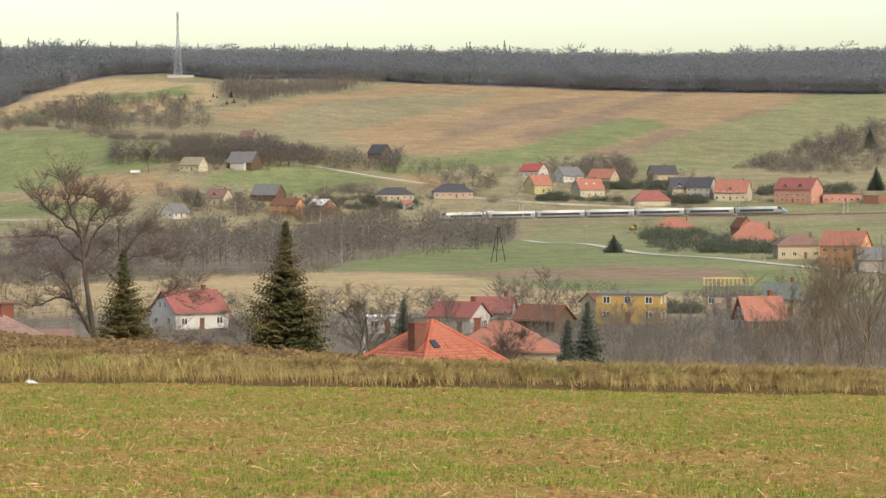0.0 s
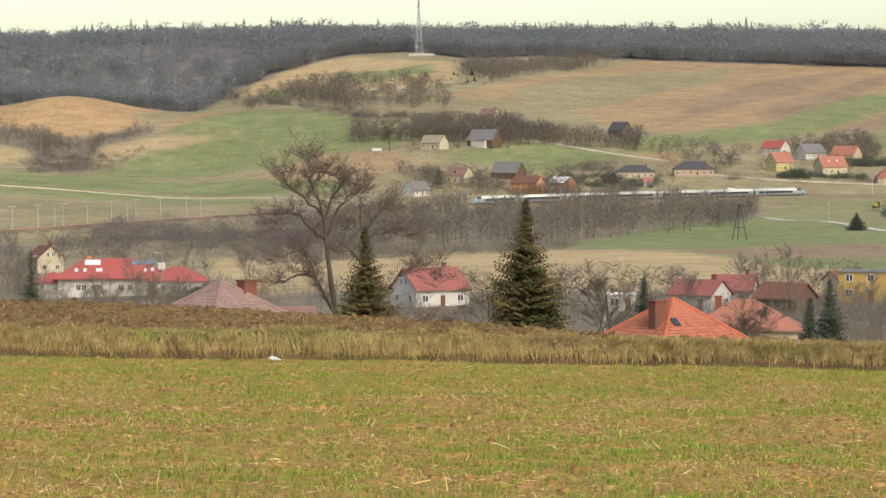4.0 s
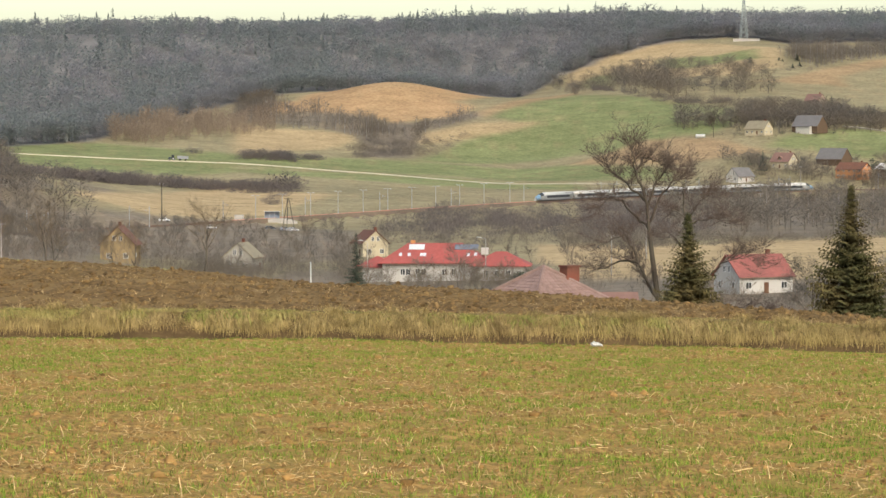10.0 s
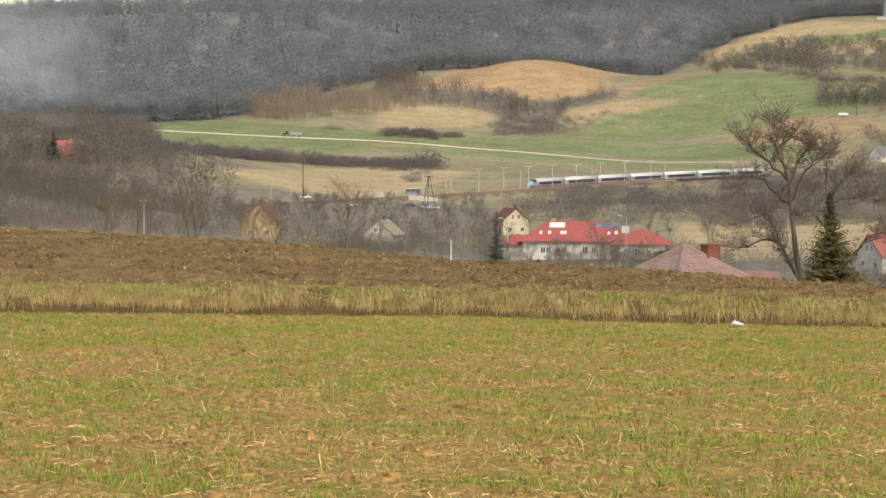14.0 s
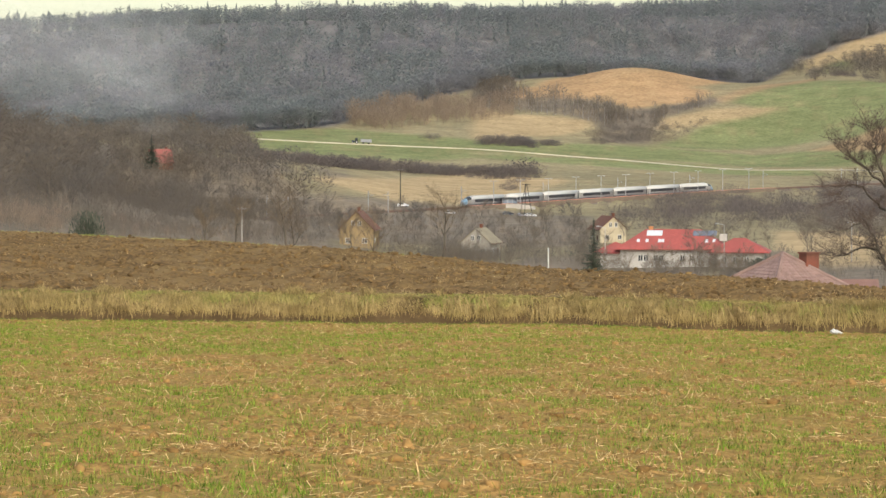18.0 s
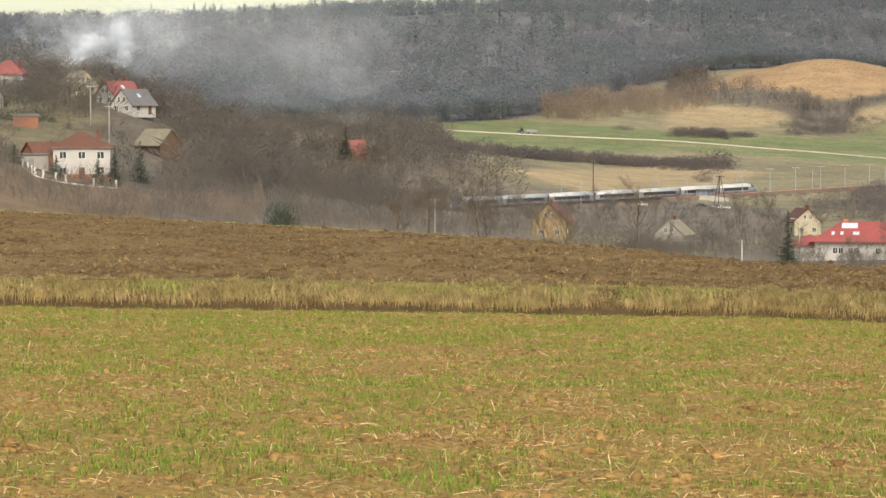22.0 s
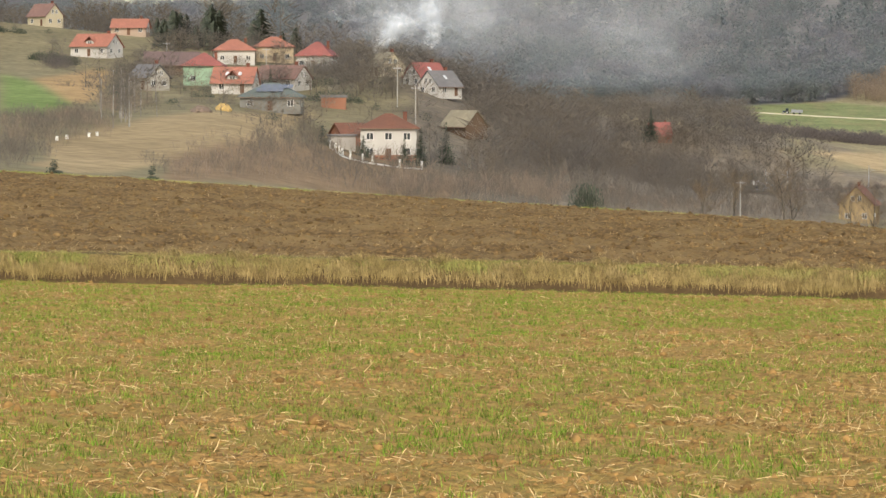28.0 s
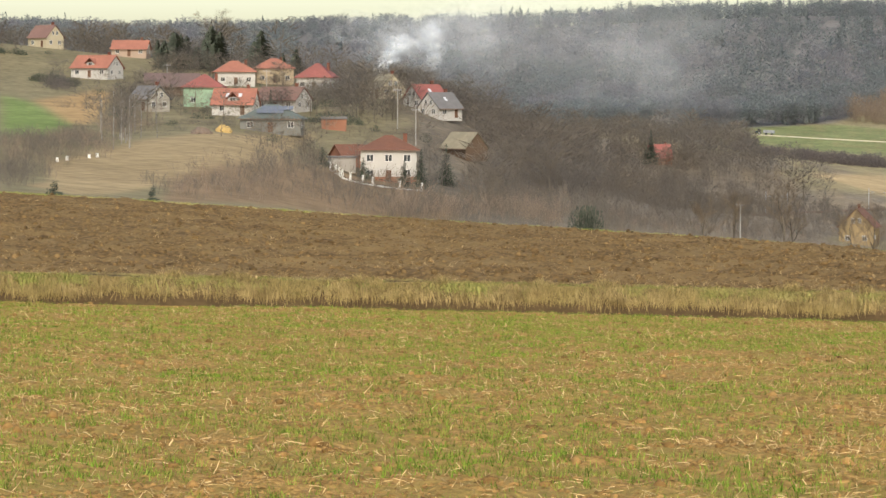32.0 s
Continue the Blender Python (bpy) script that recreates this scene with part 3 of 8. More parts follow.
def ribbons(rows, rng):
    """Flat tapering strips along sticks, two triangles each."""
    v, f = [], []
    for x0, y0, z0, x1, y1, z1, r0, r1 in rows:
        d = Vector((x1 - x0, y1 - y0, z1 - z0))
        s = d.cross(Vector((rng.uniform(-1, 1), rng.uniform(-1, 1), rng.uniform(-0.3, 0.3)))).normalized()
        i = len(v)
        v += [(x0 - s.x * r0, y0 - s.y * r0, z0 - s.z * r0), (x0 + s.x * r0, y0 + s.y * r0, z0 + s.z * r0),
              (x1 + s.x * r1, y1 + s.y * r1, z1 + s.z * r1), (x1 - s.x * r1, y1 - s.y * r1, z1 - s.z * r1)]
        f += [(i, i + 1, i + 2), (i, i + 2, i + 3)]
    return np.array(v), np.array(f)


def needle_cone(rng, n, radius=0.17):
    """A far conifer, one unit high: drooping sprays round a spire."""
    v, f = [], []
    for k in range(n):
        z = 0.06 + 0.9 * ((k + rng.random()) / n) ** 1.15
        q, a = radius * (1.02 - z) ** 0.8 * rng.uniform(0.7, 1.2) + 0.012, rng.uniform(0, 6.283)
        c, s = math.cos(a), math.sin(a)
        w = (0.018 + 0.035 * (1 - z)) * (40 / max(n, 40)) ** 0.7
        i = len(v)
        v += [(c * q * 0.1 - s * w, s * q * 0.1 + c * w, z + 0.03), (c * q * 0.1 + s * w, s * q * 0.1 - c * w, min(z + 0.06, 1.0)), (c * q, s * q, z - rng.uniform(0.0, 0.07))]
        f.append((i, i + 1, i + 2))
    return np.array(v), np.array(f)

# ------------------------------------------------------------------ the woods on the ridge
# twig and needle colours lifted to a pale blue-grey, painting in the haze
m_bare = mat("hazed_twigs", (0.28, 0.274, 0.284), (0.262, 0.258, 0.268), 0.1, c3=(0.256, 0.264, 0.26), scale3=0.01, random_amount=0.06, island=True, thin=0.6)
m_needles = mat("hazed_needles", (0.232, 0.252, 0.244), (0.216, 0.236, 0.228), 0.1, random_amount=0.07, island=True, thin=0.55)
m_russet = mat("russet_twigs", (0.33, 0.262, 0.195), (0.29, 0.228, 0.172), 0.3, random_amount=0.15, island=True, thin=0.5)


def crown(rng, n, low, length, width, trunk=0.012, top=0.5):
    """A forest tree, one unit high: upswept sprays filling a tall egg over a bare stem."""
    v, f = [], []
    for a in (0.0, 1.57):
        dx, dy = math.cos(a) * trunk, math.sin(a) * trunk
        i = len(v)
        v += [(-dx, -dy, 0), (dx, dy, 0), (0, 0, 0.85)]
        f.append((i, i + 1, i + 2))
    lobes = [(rng.uniform(-0.09, 0.09), rng.uniform(-0.09, 0.09), rng.uniform(0.75, 1.0)) for _ in range(4)]
    for _ in range(n):
        lx, ly, tall = rng.choice(lobes)
        z = rng.random() ** 0.8
        a, q = rng.uniform(0, 6.283), 0.16 * math.sqrt(rng.random()) * math.sin(math.pi * (0.12 + 0.80 * z)) ** top
        x, y, z0 = lx + math.cos(a) * q, ly + math.sin(a) * q, low + (1 - low - length * 0.75) * z * tall
        d = Vector((math.cos(a) * rng.uniform(0.2, 1.0), math.sin(a) * rng.uniform(0.2, 1.0), rng.uniform(0.1, 1.1))).normalized() * length * rng.uniform(0.6, 1.1)
        s = d.cross(Vector((rng.uniform(-1, 1), rng.uniform(-1, 1), rng.uniform(-1, 1)))).normalized() * width
        i = len(v)
        v += [(x - s.x, y - s.y, z0 - s.z), (x + s.x, y + s.y, z0 + s.z), (x + d.x, y + d.y, z0 + d.z)]
        f.append((i, i + 1, i + 2))
    return np.array(v), np.array(f)


def build_woods():
    rng, g = random.Random(5), np.random.default_rng(5)
    bare = [crown(rng, 90, 0.16, 0.13, 0.0125, 0.003) for _ in range(6)]
    pine = [crown(rng, 90, 0.25, 0.09, 0.017, 0.003) for _ in range(3)]
    fir = [needle_cone(rng, 70, 0.20) for _ in range(3)]
    n = 13000
    az = g.uniform(-38, 12, n)
    front = np.interp(az, WOOD_AZ, WOOD_R)
    r = front + g.uniform(0, 1, n) ** 1.1 * (2720 - front)
    # more trees where the wood meets the fields and on the skyline
    edge = g.random(n) < 0.14
    r = np.where(edge, front + g.uniform(0, 25, n), r)
    top = ~edge & (g.random(n) < 0.12)
    r = np.where(top, g.uniform(2580, 2660, n), r)
    patch = value_noise(az * 0.7, r / 130, 11) + 0.5 * value_noise(az * 2.3, r / 60, 12)
    green = patch + 0.25 * g.standard_normal(n) > np.interp(az, [-26, -18, -9, -5, -1, 4], [0.02, -0.08, 0.10, 0.30, 0.25, 0.75])
    spire = green & (g.random(n) < np.where(r > 2540, 0.55, 0.12))
    choice = np.where(spire, 9 + g.integers(0, 3, n), np.where(green, 6 + g.integers(0, 3, n), g.integers(0, 6, n)))
    h = g.uniform(13, 18.5, n) * np.where(spire, 1.12, 1.0) * np.where(az > 2.5, 1.12, 1.0)
    h = h * np.where((r > 2540) & (g.random(n) < np.where((az > -4) & (az < 3), 0.22, 0.12)), g.uniform(1.12, 1.4, n), 1.0)
    h = h * np.where(edge, g.uniform(0.65, 1.0, n), 1.0)
    wide = np.where(spire, g.uniform(0.9, 1.3, n), g.uniform(1.5, 2.2, n))
    size = np.stack([h * wide, h * wide, h], 1)
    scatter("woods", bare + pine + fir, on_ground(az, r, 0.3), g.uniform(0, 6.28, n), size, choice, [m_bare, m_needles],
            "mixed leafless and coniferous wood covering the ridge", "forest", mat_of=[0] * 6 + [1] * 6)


build_woods()

# ------------------------------------------------------------------ the railway
def track_path():
    az = np.arange(-26, 16.01, 0.1)
    r = np.interp(az, TRACK_AZ, TRACK_R)
    z = np.interp(az, TRACK_AZ, TRACK_Z)
    k = np.ones(31) / 31
    pad = lambda v: np.convolve(np.concatenate([v[0] + (v[1] - v[0]) * np.arange(-15, 0), v, v[-1] + (v[-1] - v[-2]) * np.arange(1, 16)]), k, "valid")
    r, z = pad(r), pad(z)
    x, y = r * np.sin(np.radians(az)), r * np.cos(np.radians(az))
    s = np.concatenate([[0], np.cumsum(np.hypot(np.diff(x), np.diff(y)))])
    d = np.arange(-420, 0, 10.0)
    ux, uy, uz = (x[3] - x[0]) / s[3], (y[3] - y[0]) / s[3], (z[3] - z[0]) / s[3]
    return (np.concatenate([d, s]), np.concatenate([x[0] + ux * d, x]), np.concatenate([y[0] + uy * d, y]), np.concatenate([z[0] + uz * d, z]))


PATH_S, PATH_X, PATH_Y, PATH_Z = track_path()


def on_track(s, side=0.0, up=0.0):
    """A place s metres along the line; side: metres to the far side."""
    f = lambda v, q: float(np.interp(q, PATH_S, v))
    p = Vector((f(PATH_X, s), f(PATH_Y, s), f(PATH_Z, s)))
    d = Vector((f(PATH_X, s + 2) - f(PATH_X, s - 2), f(PATH_Y, s + 2) - f(PATH_Y, s - 2), f(PATH_Z, s + 2) - f(PATH_Z, s - 2))).normalized()
    n = Vector((-d.y, d.x, 0)).normalized()
    return p + n * side + Vector((0, 0, up)), d


m_rail = mat("rail_steel", (0.22, 0.15, 0.11), (0.16, 0.10, 0.07), 3.0, rough=0.5, metal=0.6)
m_white_paint = mat("white_coach_paint", (0.47, 0.48, 0.46), (0.42, 0.43, 0.41), 0.8, rough=0.35, spec=0.5)
m_silver = mat("silver_coach_paint", (0.24, 0.25, 0.245), (0.21, 0.22, 0.215), 0.8, rough=0.4, metal=0.15, spec=0.5)
m_blue = mat("light_blue_coach_paint", (0.17, 0.30, 0.42), (0.15, 0.27, 0.38), 0.8, rough=0.3, spec=0.5)
m_navy = mat("dark_blue_coach_paint", (0.19, 0.20, 0.22), (0.16, 0.17, 0.19), 0.8, rough=0.35, spec=0.5)
m_band = mat("tinted_coach_glass", (0.03, 0.034, 0.04), (0.04, 0.044, 0.05), 0.6, rough=0.3, spec=0.15)
m_glass = mat("dark_glass", (0.03, 0.035, 0.04), (0.045, 0.05, 0.055), 0.6, rough=0.12, spec=0.6)
m_under = mat("underframe_grey", (0.06, 0.058, 0.056), (0.04, 0.04, 0.038), 1.0, rough=0.7)
m_gangway = mat("gangway_rubber", (0.03, 0.03, 0.03), (0.02, 0.02, 0.02), 1.0, rough=0.8)
m_concrete = mat("concrete", (0.42, 0.40, 0.36), (0.36, 0.34, 0.31), 0.8, c3=(0.30, 0.29, 0.27), scale3=0.15)
m_galv = mat("galvanised_steel", (0.45, 0.46, 0.46), (0.38, 0.39, 0.40), 2.0, rough=0.5, metal=0.4)


def rails():
    for side in (-2.9, -1.45, 1.25, 2.7):
        ss = np.arange(60, 1300, 8.0)
        v, f = [], []
        for k, s in enumerate(ss):
            p, d = on_track(s, side, 0.0)
            n = Vector((-d.y, d.x, 0)) * 0.06
            v += [p - n + Vector((0, 0, -0.55)), p - n, p + n, p + n + Vector((0, 0, -0.55))]
            if k:
                b = 4 * k
                f += [(b - 4, b - 3, b + 1, b), (b - 3, b - 2, b + 2, b + 1), (b - 2, b - 1, b + 3, b + 2)]
        tagged(new("rail", mesh_from("rail", [tuple(q) for q in v], f, [m_rail])), "rusty steel rail on grey ballast", "rail", kind="structure")


rails()

CAR_LEN, END_LEN = 26.9, 28.0


def car_section(k, width=2.83):
    """Half outline of the coach body: across, up."""
    return [(0.0, 0.55), (1.15, 0.55), (1.36, 0.85), (1.415, 1.3), (1.415, 2.9), (1.30, 3.45), (1.0, 3.85), (0.55, 4.03), (0.0, 4.08)]


def loft(bm, stations, mi_of):
    """Skin through stations of (x, [(y, z)...]) and their mirror."""
    rings = []
    for x, half in stations:
        pts = [(y, z) for y, z in half] + [(-y, z) for y, z in half[-2:0:-1]]
        rings.append([bm.verts.new((x, y, z)) for y, z in pts])
    n = len(rings[0])
    for a, b in zip(rings, rings[1:]):
        for k in range(n):
            f = bm.faces.new((a[k], b[k], b[(k + 1) % n], a[(k + 1) % n]))
            f.material_index = mi_of(f)
            f.smooth = True
    bm.faces.new(rings[0])
    bm.faces.new(rings[-1][::-1])


def build_car(end, label):
    """A coach along x, 0 at its middle; the cab, if any, at -x."""
    L = END_LEN if end else CAR_LEN
    car = thing("train_car", Matrix(), label, "train car", "cars of the train")
    bm = bmesh.new()
    half = car_section(0)
    x1 = L / 2 - 0.45
    x0 = -L / 2 + (0.45 if not end else 0.0)
    st = []
    if end:
        for f in (0.0, 0.6, 1.5, 2.6, 3.8, 5.0, 6.2):
            q = f / 6.2
            hgt, wid = 0.30 + 0.70 * math.sin(q * math.pi / 2) ** 0.9, 0.45 + 0.55 * math.sin(q * math.pi / 2) ** 0.6
            st.append((x0 + f, [(y * wid, 0.55 + (z - 0.55) * hgt) for y, z in half]))
        st.append((x1, half))
    else:
        st = [(x0, half), (x1, half)]

    def skin(f):
        c = f.calc_center_median()
        f.normal_update()
        if c.z < 1.2:
            return 2
        return 1 if c.z < 2.9 else 0
    loft(bm, st, skin)
    part("body", bm, [m_white_paint, m_silver, m_navy], car)
    ws, we = (x0 + 7.2 if end else x0 + 2.6), x1 - 2.6
    for y in (-1, 1):
        bm = bmesh.new()
        box(bm, ws, we, *sorted((y * 1.405, y * 1.43)), 1.6, 2.75)
        band = part("window_band", bm, m_band, car, "dark glazed window band")
        bm = bmesh.new()
        box(bm, x0 + (5.0 if end else 0.2), x1 - 0.2, *sorted((y * 1.41, y * 1.425)), 1.0, 1.32)
        part("stripe", bm, m_navy, car)
        for xd in (x1 - 1.5,) + (() if end else (x0 + 1.5,)):
            bm = bmesh.new()
            box(bm, xd - 0.55, xd + 0.55, *sorted((y * 1.40, y * 1.44)), 0.95, 2.95, bevel=0.01)
            part("door", bm, m_silver, car)
    bm = boxes((x0 + (6.5 if end else 3.5), x1 - 3.5, -0.75, 0.75, 3.9, 4.22), bevel=0.05)
    part("roof_pod", bm, m_white_paint, car)
    bm = boxes((x0 + (4.2 if end else 4.5), x1 - 4.5, -1.2, 1.2, 0.28, 0.6), bevel=0.04)
    part("underframe", bm, m_under, car)
    for xb in (x0 + (5.0 if end else 3.2), x1 - 3.2):
        bm = boxes((xb - 1.7, xb + 1.7, -1.15, 1.15, 0.35, 0.75), bevel=0.05)
        bogie = part("bogie", bm, m_under, car)
        for xw in (xb - 1.3, xb + 1.3):
            bm = bmesh.new()
            tube(bm, (xw, -0.80, 0.45), (xw, -0.70, 0.45), 0.45, n=14)
            tube(bm, (xw, -0.70, 0.45), (xw, 0.70, 0.45), 0.09, n=8)
            tube(bm, (xw, 0.70, 0.45), (xw, 0.80, 0.45), 0.45, n=14)
            part("wheelset", bm, m_rail, bogie)
    bm = boxes((x1, L / 2 + 0.02, -1.1, 1.1, 0.8, 3.7))
    part("gangway", bm, m_gangway, car)
    if not end:
        bm = boxes((-L / 2 - 0.02, x0, -1.1, 1.1, 0.8, 3.7))
        part("gangway", bm, m_gangway, car)
    else:
        # cab glass and blue nose shell
        for nm, f0, f1, ma, grow in (("cab_window", 2.7, 5.0, m_glass, 1.012), ("nose_cover", 0.25, 2.6, m_blue, 1.01)):
            bm = bmesh.new()
            st = []
            for k in range(5):
                f = f0 + (f1 - f0) * k / 4
                q = f / 6.2
                hgt, wid = 0.30 + 0.70 * math.sin(q * math.pi / 2) ** 0.9, 0.45 + 0.55 * math.sin(q * math.pi / 2) ** 0.6
                sec = [(y * wid * grow, 0.55 + (z - 0.55) * hgt * grow) for y, z in half]
                sec = sec[4:] if nm == "cab_window" else sec[3:]
                st.append((x0 + f, [(0.0, sec[0][1])] + sec))
            loft(bm, st, lambda f: 0)
            part(nm, bm, ma, car)
        for y in (-0.75, 0.75):
            bm = bmesh.new()
            tube(bm, (x0 + 1.25, y * 0.95, 1.35), (x0 + 1.0, y * 0.93, 1.3), 0.16, n=10)
            part("headlight", bm, m_white_paint, car, "clear round headlight")
    return car


CARS = []
head = build_car(True, "leading train car with a streamlined light blue nose")
mid = build_car(False, "white and silver train car with dark window band")
CARS.append((head, 0.0, 1))
off = END_LEN
for k in range(5):
    c = mid if k == 0 else copy_thing(mid, Matrix())
    CARS.append((c, off, 1))
    off += CAR_LEN
tail = copy_thing(head, Matrix())
tagged(tail, "trailing train car with a streamlined light blue nose")
CARS.append((tail, off, -1))


def motions():
    # the train runs left at 30.1 m/s; its front stands 856 m along the line at the start
    for car, behind, way in CARS:
        L = CAR_LEN if way == 1 and behind > 0 else END_LEN
        rows = []
        for k in range(33):
            s = 856.5 - 30.1 * k + behind + L / 2
            a, _ = on_track(s - L * 0.36, -2.1, 0.02)
            b, _ = on_track(s + L * 0.36, -2.1, 0.02)
            m, d = (a + b) / 2, (b - a).normalized() * way
            rows.append((float(k), Matrix.Translation(m) @ d.to_track_quat("X", "Z").to_matrix().to_4x4()))
        walk(car, rows)
    # the tractor keeps to the far road at about 14 km/h
    walk(TR, [(t, road_pose(-15.49 - 0.14 * t)) for t in (0.0, 8.0, 16.0, 24.0, 32.0)])
    walk(TL, [(t, road_pose(-15.49 - 0.14 * t + 0.215)) for t in (0.0, 8.0, 16.0, 24.0, 32.0)])
    # smoke swells slowly to the right
    for puff, at, r, q in PUFFS:
        far = 0.04 * r
        walk(puff, [(t, Matrix.Translation(at + Vector((far * (t - 24), 0, 0.015 * r * (t - 24)))) @ pose(0, 0, 0, 0, 0, q * (t - 24) * 1.6)) for t in (0.0, 16.0, 32.0)])

# ------------------------------------------------------------------ houses
def paint(name, c, rough=0.85):
    return mat("render_" + name, c, tuple(v * 0.92 for v in c), 0.9, rough=rough, c3=tuple(v * 0.85 for v in c), scale3=0.25)


def tiles(name, c, rough=0.6):
    return mat("roof_" + name, c, tuple(v * 0.82 for v in c), 1.6, rough=rough, c3=tuple(v * 0.72 + 0.01 for v in c), scale3=0.35)


WALLS = {"white": paint("white", (0.46, 0.445, 0.415)), "cream": paint("cream", (0.44, 0.39, 0.28)), "yellow": paint("yellow", (0.42, 0.365, 0.18)),
         "orange": paint("orange", (0.55, 0.26, 0.12)), "salmon": paint("salmon", (0.44, 0.235, 0.175)), "beige": paint("beige", (0.40, 0.325, 0.22)),
         "grey": paint("grey", (0.36, 0.34, 0.31)), "wood": paint("wood", (0.12, 0.085, 0.06)), "brick": paint("brick", (0.27, 0.135, 0.09)),
         "green": paint("green", (0.27, 0.38, 0.27)), "pine": paint("pine", (0.31, 0.235, 0.13)), "slate": paint("slate", (0.20, 0.20, 0.185)), "stone": paint("stone", (0.33, 0.31, 0.27)),
         "ochre": paint("ochre", (0.38, 0.26, 0.095)), "block": paint("block", (0.36, 0.28, 0.22))}
# red, bright and tile are muted towards grey, with haze mixed into the colour
ROOFS = {"red": tiles("red", (0.275, 0.105, 0.092)), "bright": tiles("bright", (0.335, 0.095, 0.085)), "tile": tiles("tile", (0.34, 0.15, 0.108)),
         "brown": tiles("brown", (0.17, 0.085, 0.06)), "dark": tiles("dark", (0.075, 0.075, 0.085)), "grey": tiles("grey", (0.17, 0.165, 0.165)),
         "white": tiles("white", (0.72, 0.72, 0.70)), "pink": tiles("pink", (0.33, 0.14, 0.12)), "moss": tiles("moss", (0.13, 0.15, 0.14)), "mauve": tiles("mauve", (0.22, 0.135, 0.115)),
         "dusk": tiles("dusk", (0.145, 0.105, 0.10)), "old": tiles("old", (0.27, 0.24, 0.17))}
m_frame = mat("white_window_frame", (0.60, 0.60, 0.58), (0.55, 0.55, 0.53), 2.0, rough=0.4)
m_door = mat("brown_door", (0.14, 0.08, 0.05), (0.11, 0.06, 0.04), 2.0, rough=0.5)
m_flash = mat("gutter_metal", (0.25, 0.17, 0.13), (0.20, 0.14, 0.11), 2.0, rough=0.5, metal=0.2)
m_brickwork = mat("chimney_brick", (0.15, 0.078, 0.056), (0.115, 0.06, 0.044), 3.0, c3=(0.20, 0.07, 0.05), scale3=0.8)
m_skylight = mat("skylight_glass", (0.55, 0.58, 0.60), (0.50, 0.53, 0.56), 1.0, rough=0.1, spec=0.8)
_win = {}
HOUSE_SPOTS = []


def window(parent, m, w, h, sill=True):
    """A framed pane set a little proud of the wall; faces -y."""
    key = (round(w, 1), round(h, 1))
    if key not in _win:
        w, h = key
        b = bmesh.new()
        t = 0.09
        xs, zs = (-w / 2, -w / 2 + t, -t / 2, t / 2, w / 2 - t, w / 2), (-h / 2, -h / 2 + t, h / 2 - t, h / 2)
        grid = [[b.verts.new((x, 0.02, z)) for x in xs] for z in zs]
        for i in range(3):
            for j in range(5):
                if i != 1 or j in (0, 2, 4):
                    b.faces.new((grid[i][j], grid[i][j + 1], grid[i + 1][j + 1], grid[i + 1][j]))
        out = bmesh.ops.extrude_face_region(b, geom=list(b.faces))
        for q in out["geom"]:
            if isinstance(q, bmesh.types.BMVert):
                q.co.y = -0.07
        bmesh.ops.recalc_face_normals(b, faces=b.faces)
        f = bpy.data.meshes.new("window")
        b.to_mesh(f)
        b.free()
        f.materials.append(m_frame)
        b = boxes((-w / 2 + t, w / 2 - t, -0.03, 0.01, -h / 2 + t, h / 2 - t))
        g = bpy.data.meshes.new("pane")
        b.to_mesh(g)
        b.free()
        g.materials.append(m_glass)
        _win[key] = (f, g)
    f, g = _win[key]
    ob = new("window", f)
    ob.parent, ob.matrix_local = parent, m
    p = new("pane", g)
    p.parent = ob
    return ob


def roof_gable(w, d, wall, rise, over=0.5, thick=0.18):
    bm = bmesh.new()
    k = rise / (d / 2)
    o = over
    top, low = wall + rise + thick, wall - o * k
    y = d / 2 + o
    out = [(-y, low), (0, wall + rise), (y, low), (y, low + thick), (0, top), (-y, low + thick)]
    a = [bm.verts.new((-w / 2 - o * 0.8, p[0], p[1])) for p in out]
    b = [bm.verts.new((w / 2 + o * 0.8, p[0], p[1])) for p in out]
    for i in range(6):
        bm.faces.new((a[i], b[i], b[(i + 1) % 6], a[(i + 1) % 6]))
    for s in (a, b):
        for q in ((0, 1, 4, 5), (1, 2, 3, 4)):
            bm.faces.new([s[i] for i in q])
    bmesh.ops.recalc_face_normals(bm, faces=bm.faces)
    return bm


def roof_hip(w, d, wall, rise, over=0.6, thick=0.2):
    bm = bmesh.new()
    k = rise / (d / 2)
    x, y, low = w / 2 + over, d / 2 + over, wall - over * k * 0.0
    rise = rise + over * k
    rx = max(w / 2 - d / 2, 0.02)
    base = [bm.verts.new(p) for p in ((-x, -y, low), (x, -y, low), (x, y, low), (-x, y, low))]
    up = [bm.verts.new(p) for p in ((-x, -y, low + thick), (x, -y, low + thick), (x, y, low + thick), (-x, y, low + thick))]
    r0, r1 = bm.verts.new((-rx, 0, low + thick + rise)), bm.verts.new((rx, 0, low + thick + rise))
    bm.faces.new(base[::-1])
    for i in range(4):
        bm.faces.new((base[i], base[(i + 1) % 4], up[(i + 1) % 4], up[i]))
    bm.faces.new((up[0], up[1], r1, r0))
    bm.faces.new((up[2], up[3], r0, r1))
    bm.faces.new((up[1], up[2], r1))
    bm.faces.new((up[3], up[0], r0))
    return bm


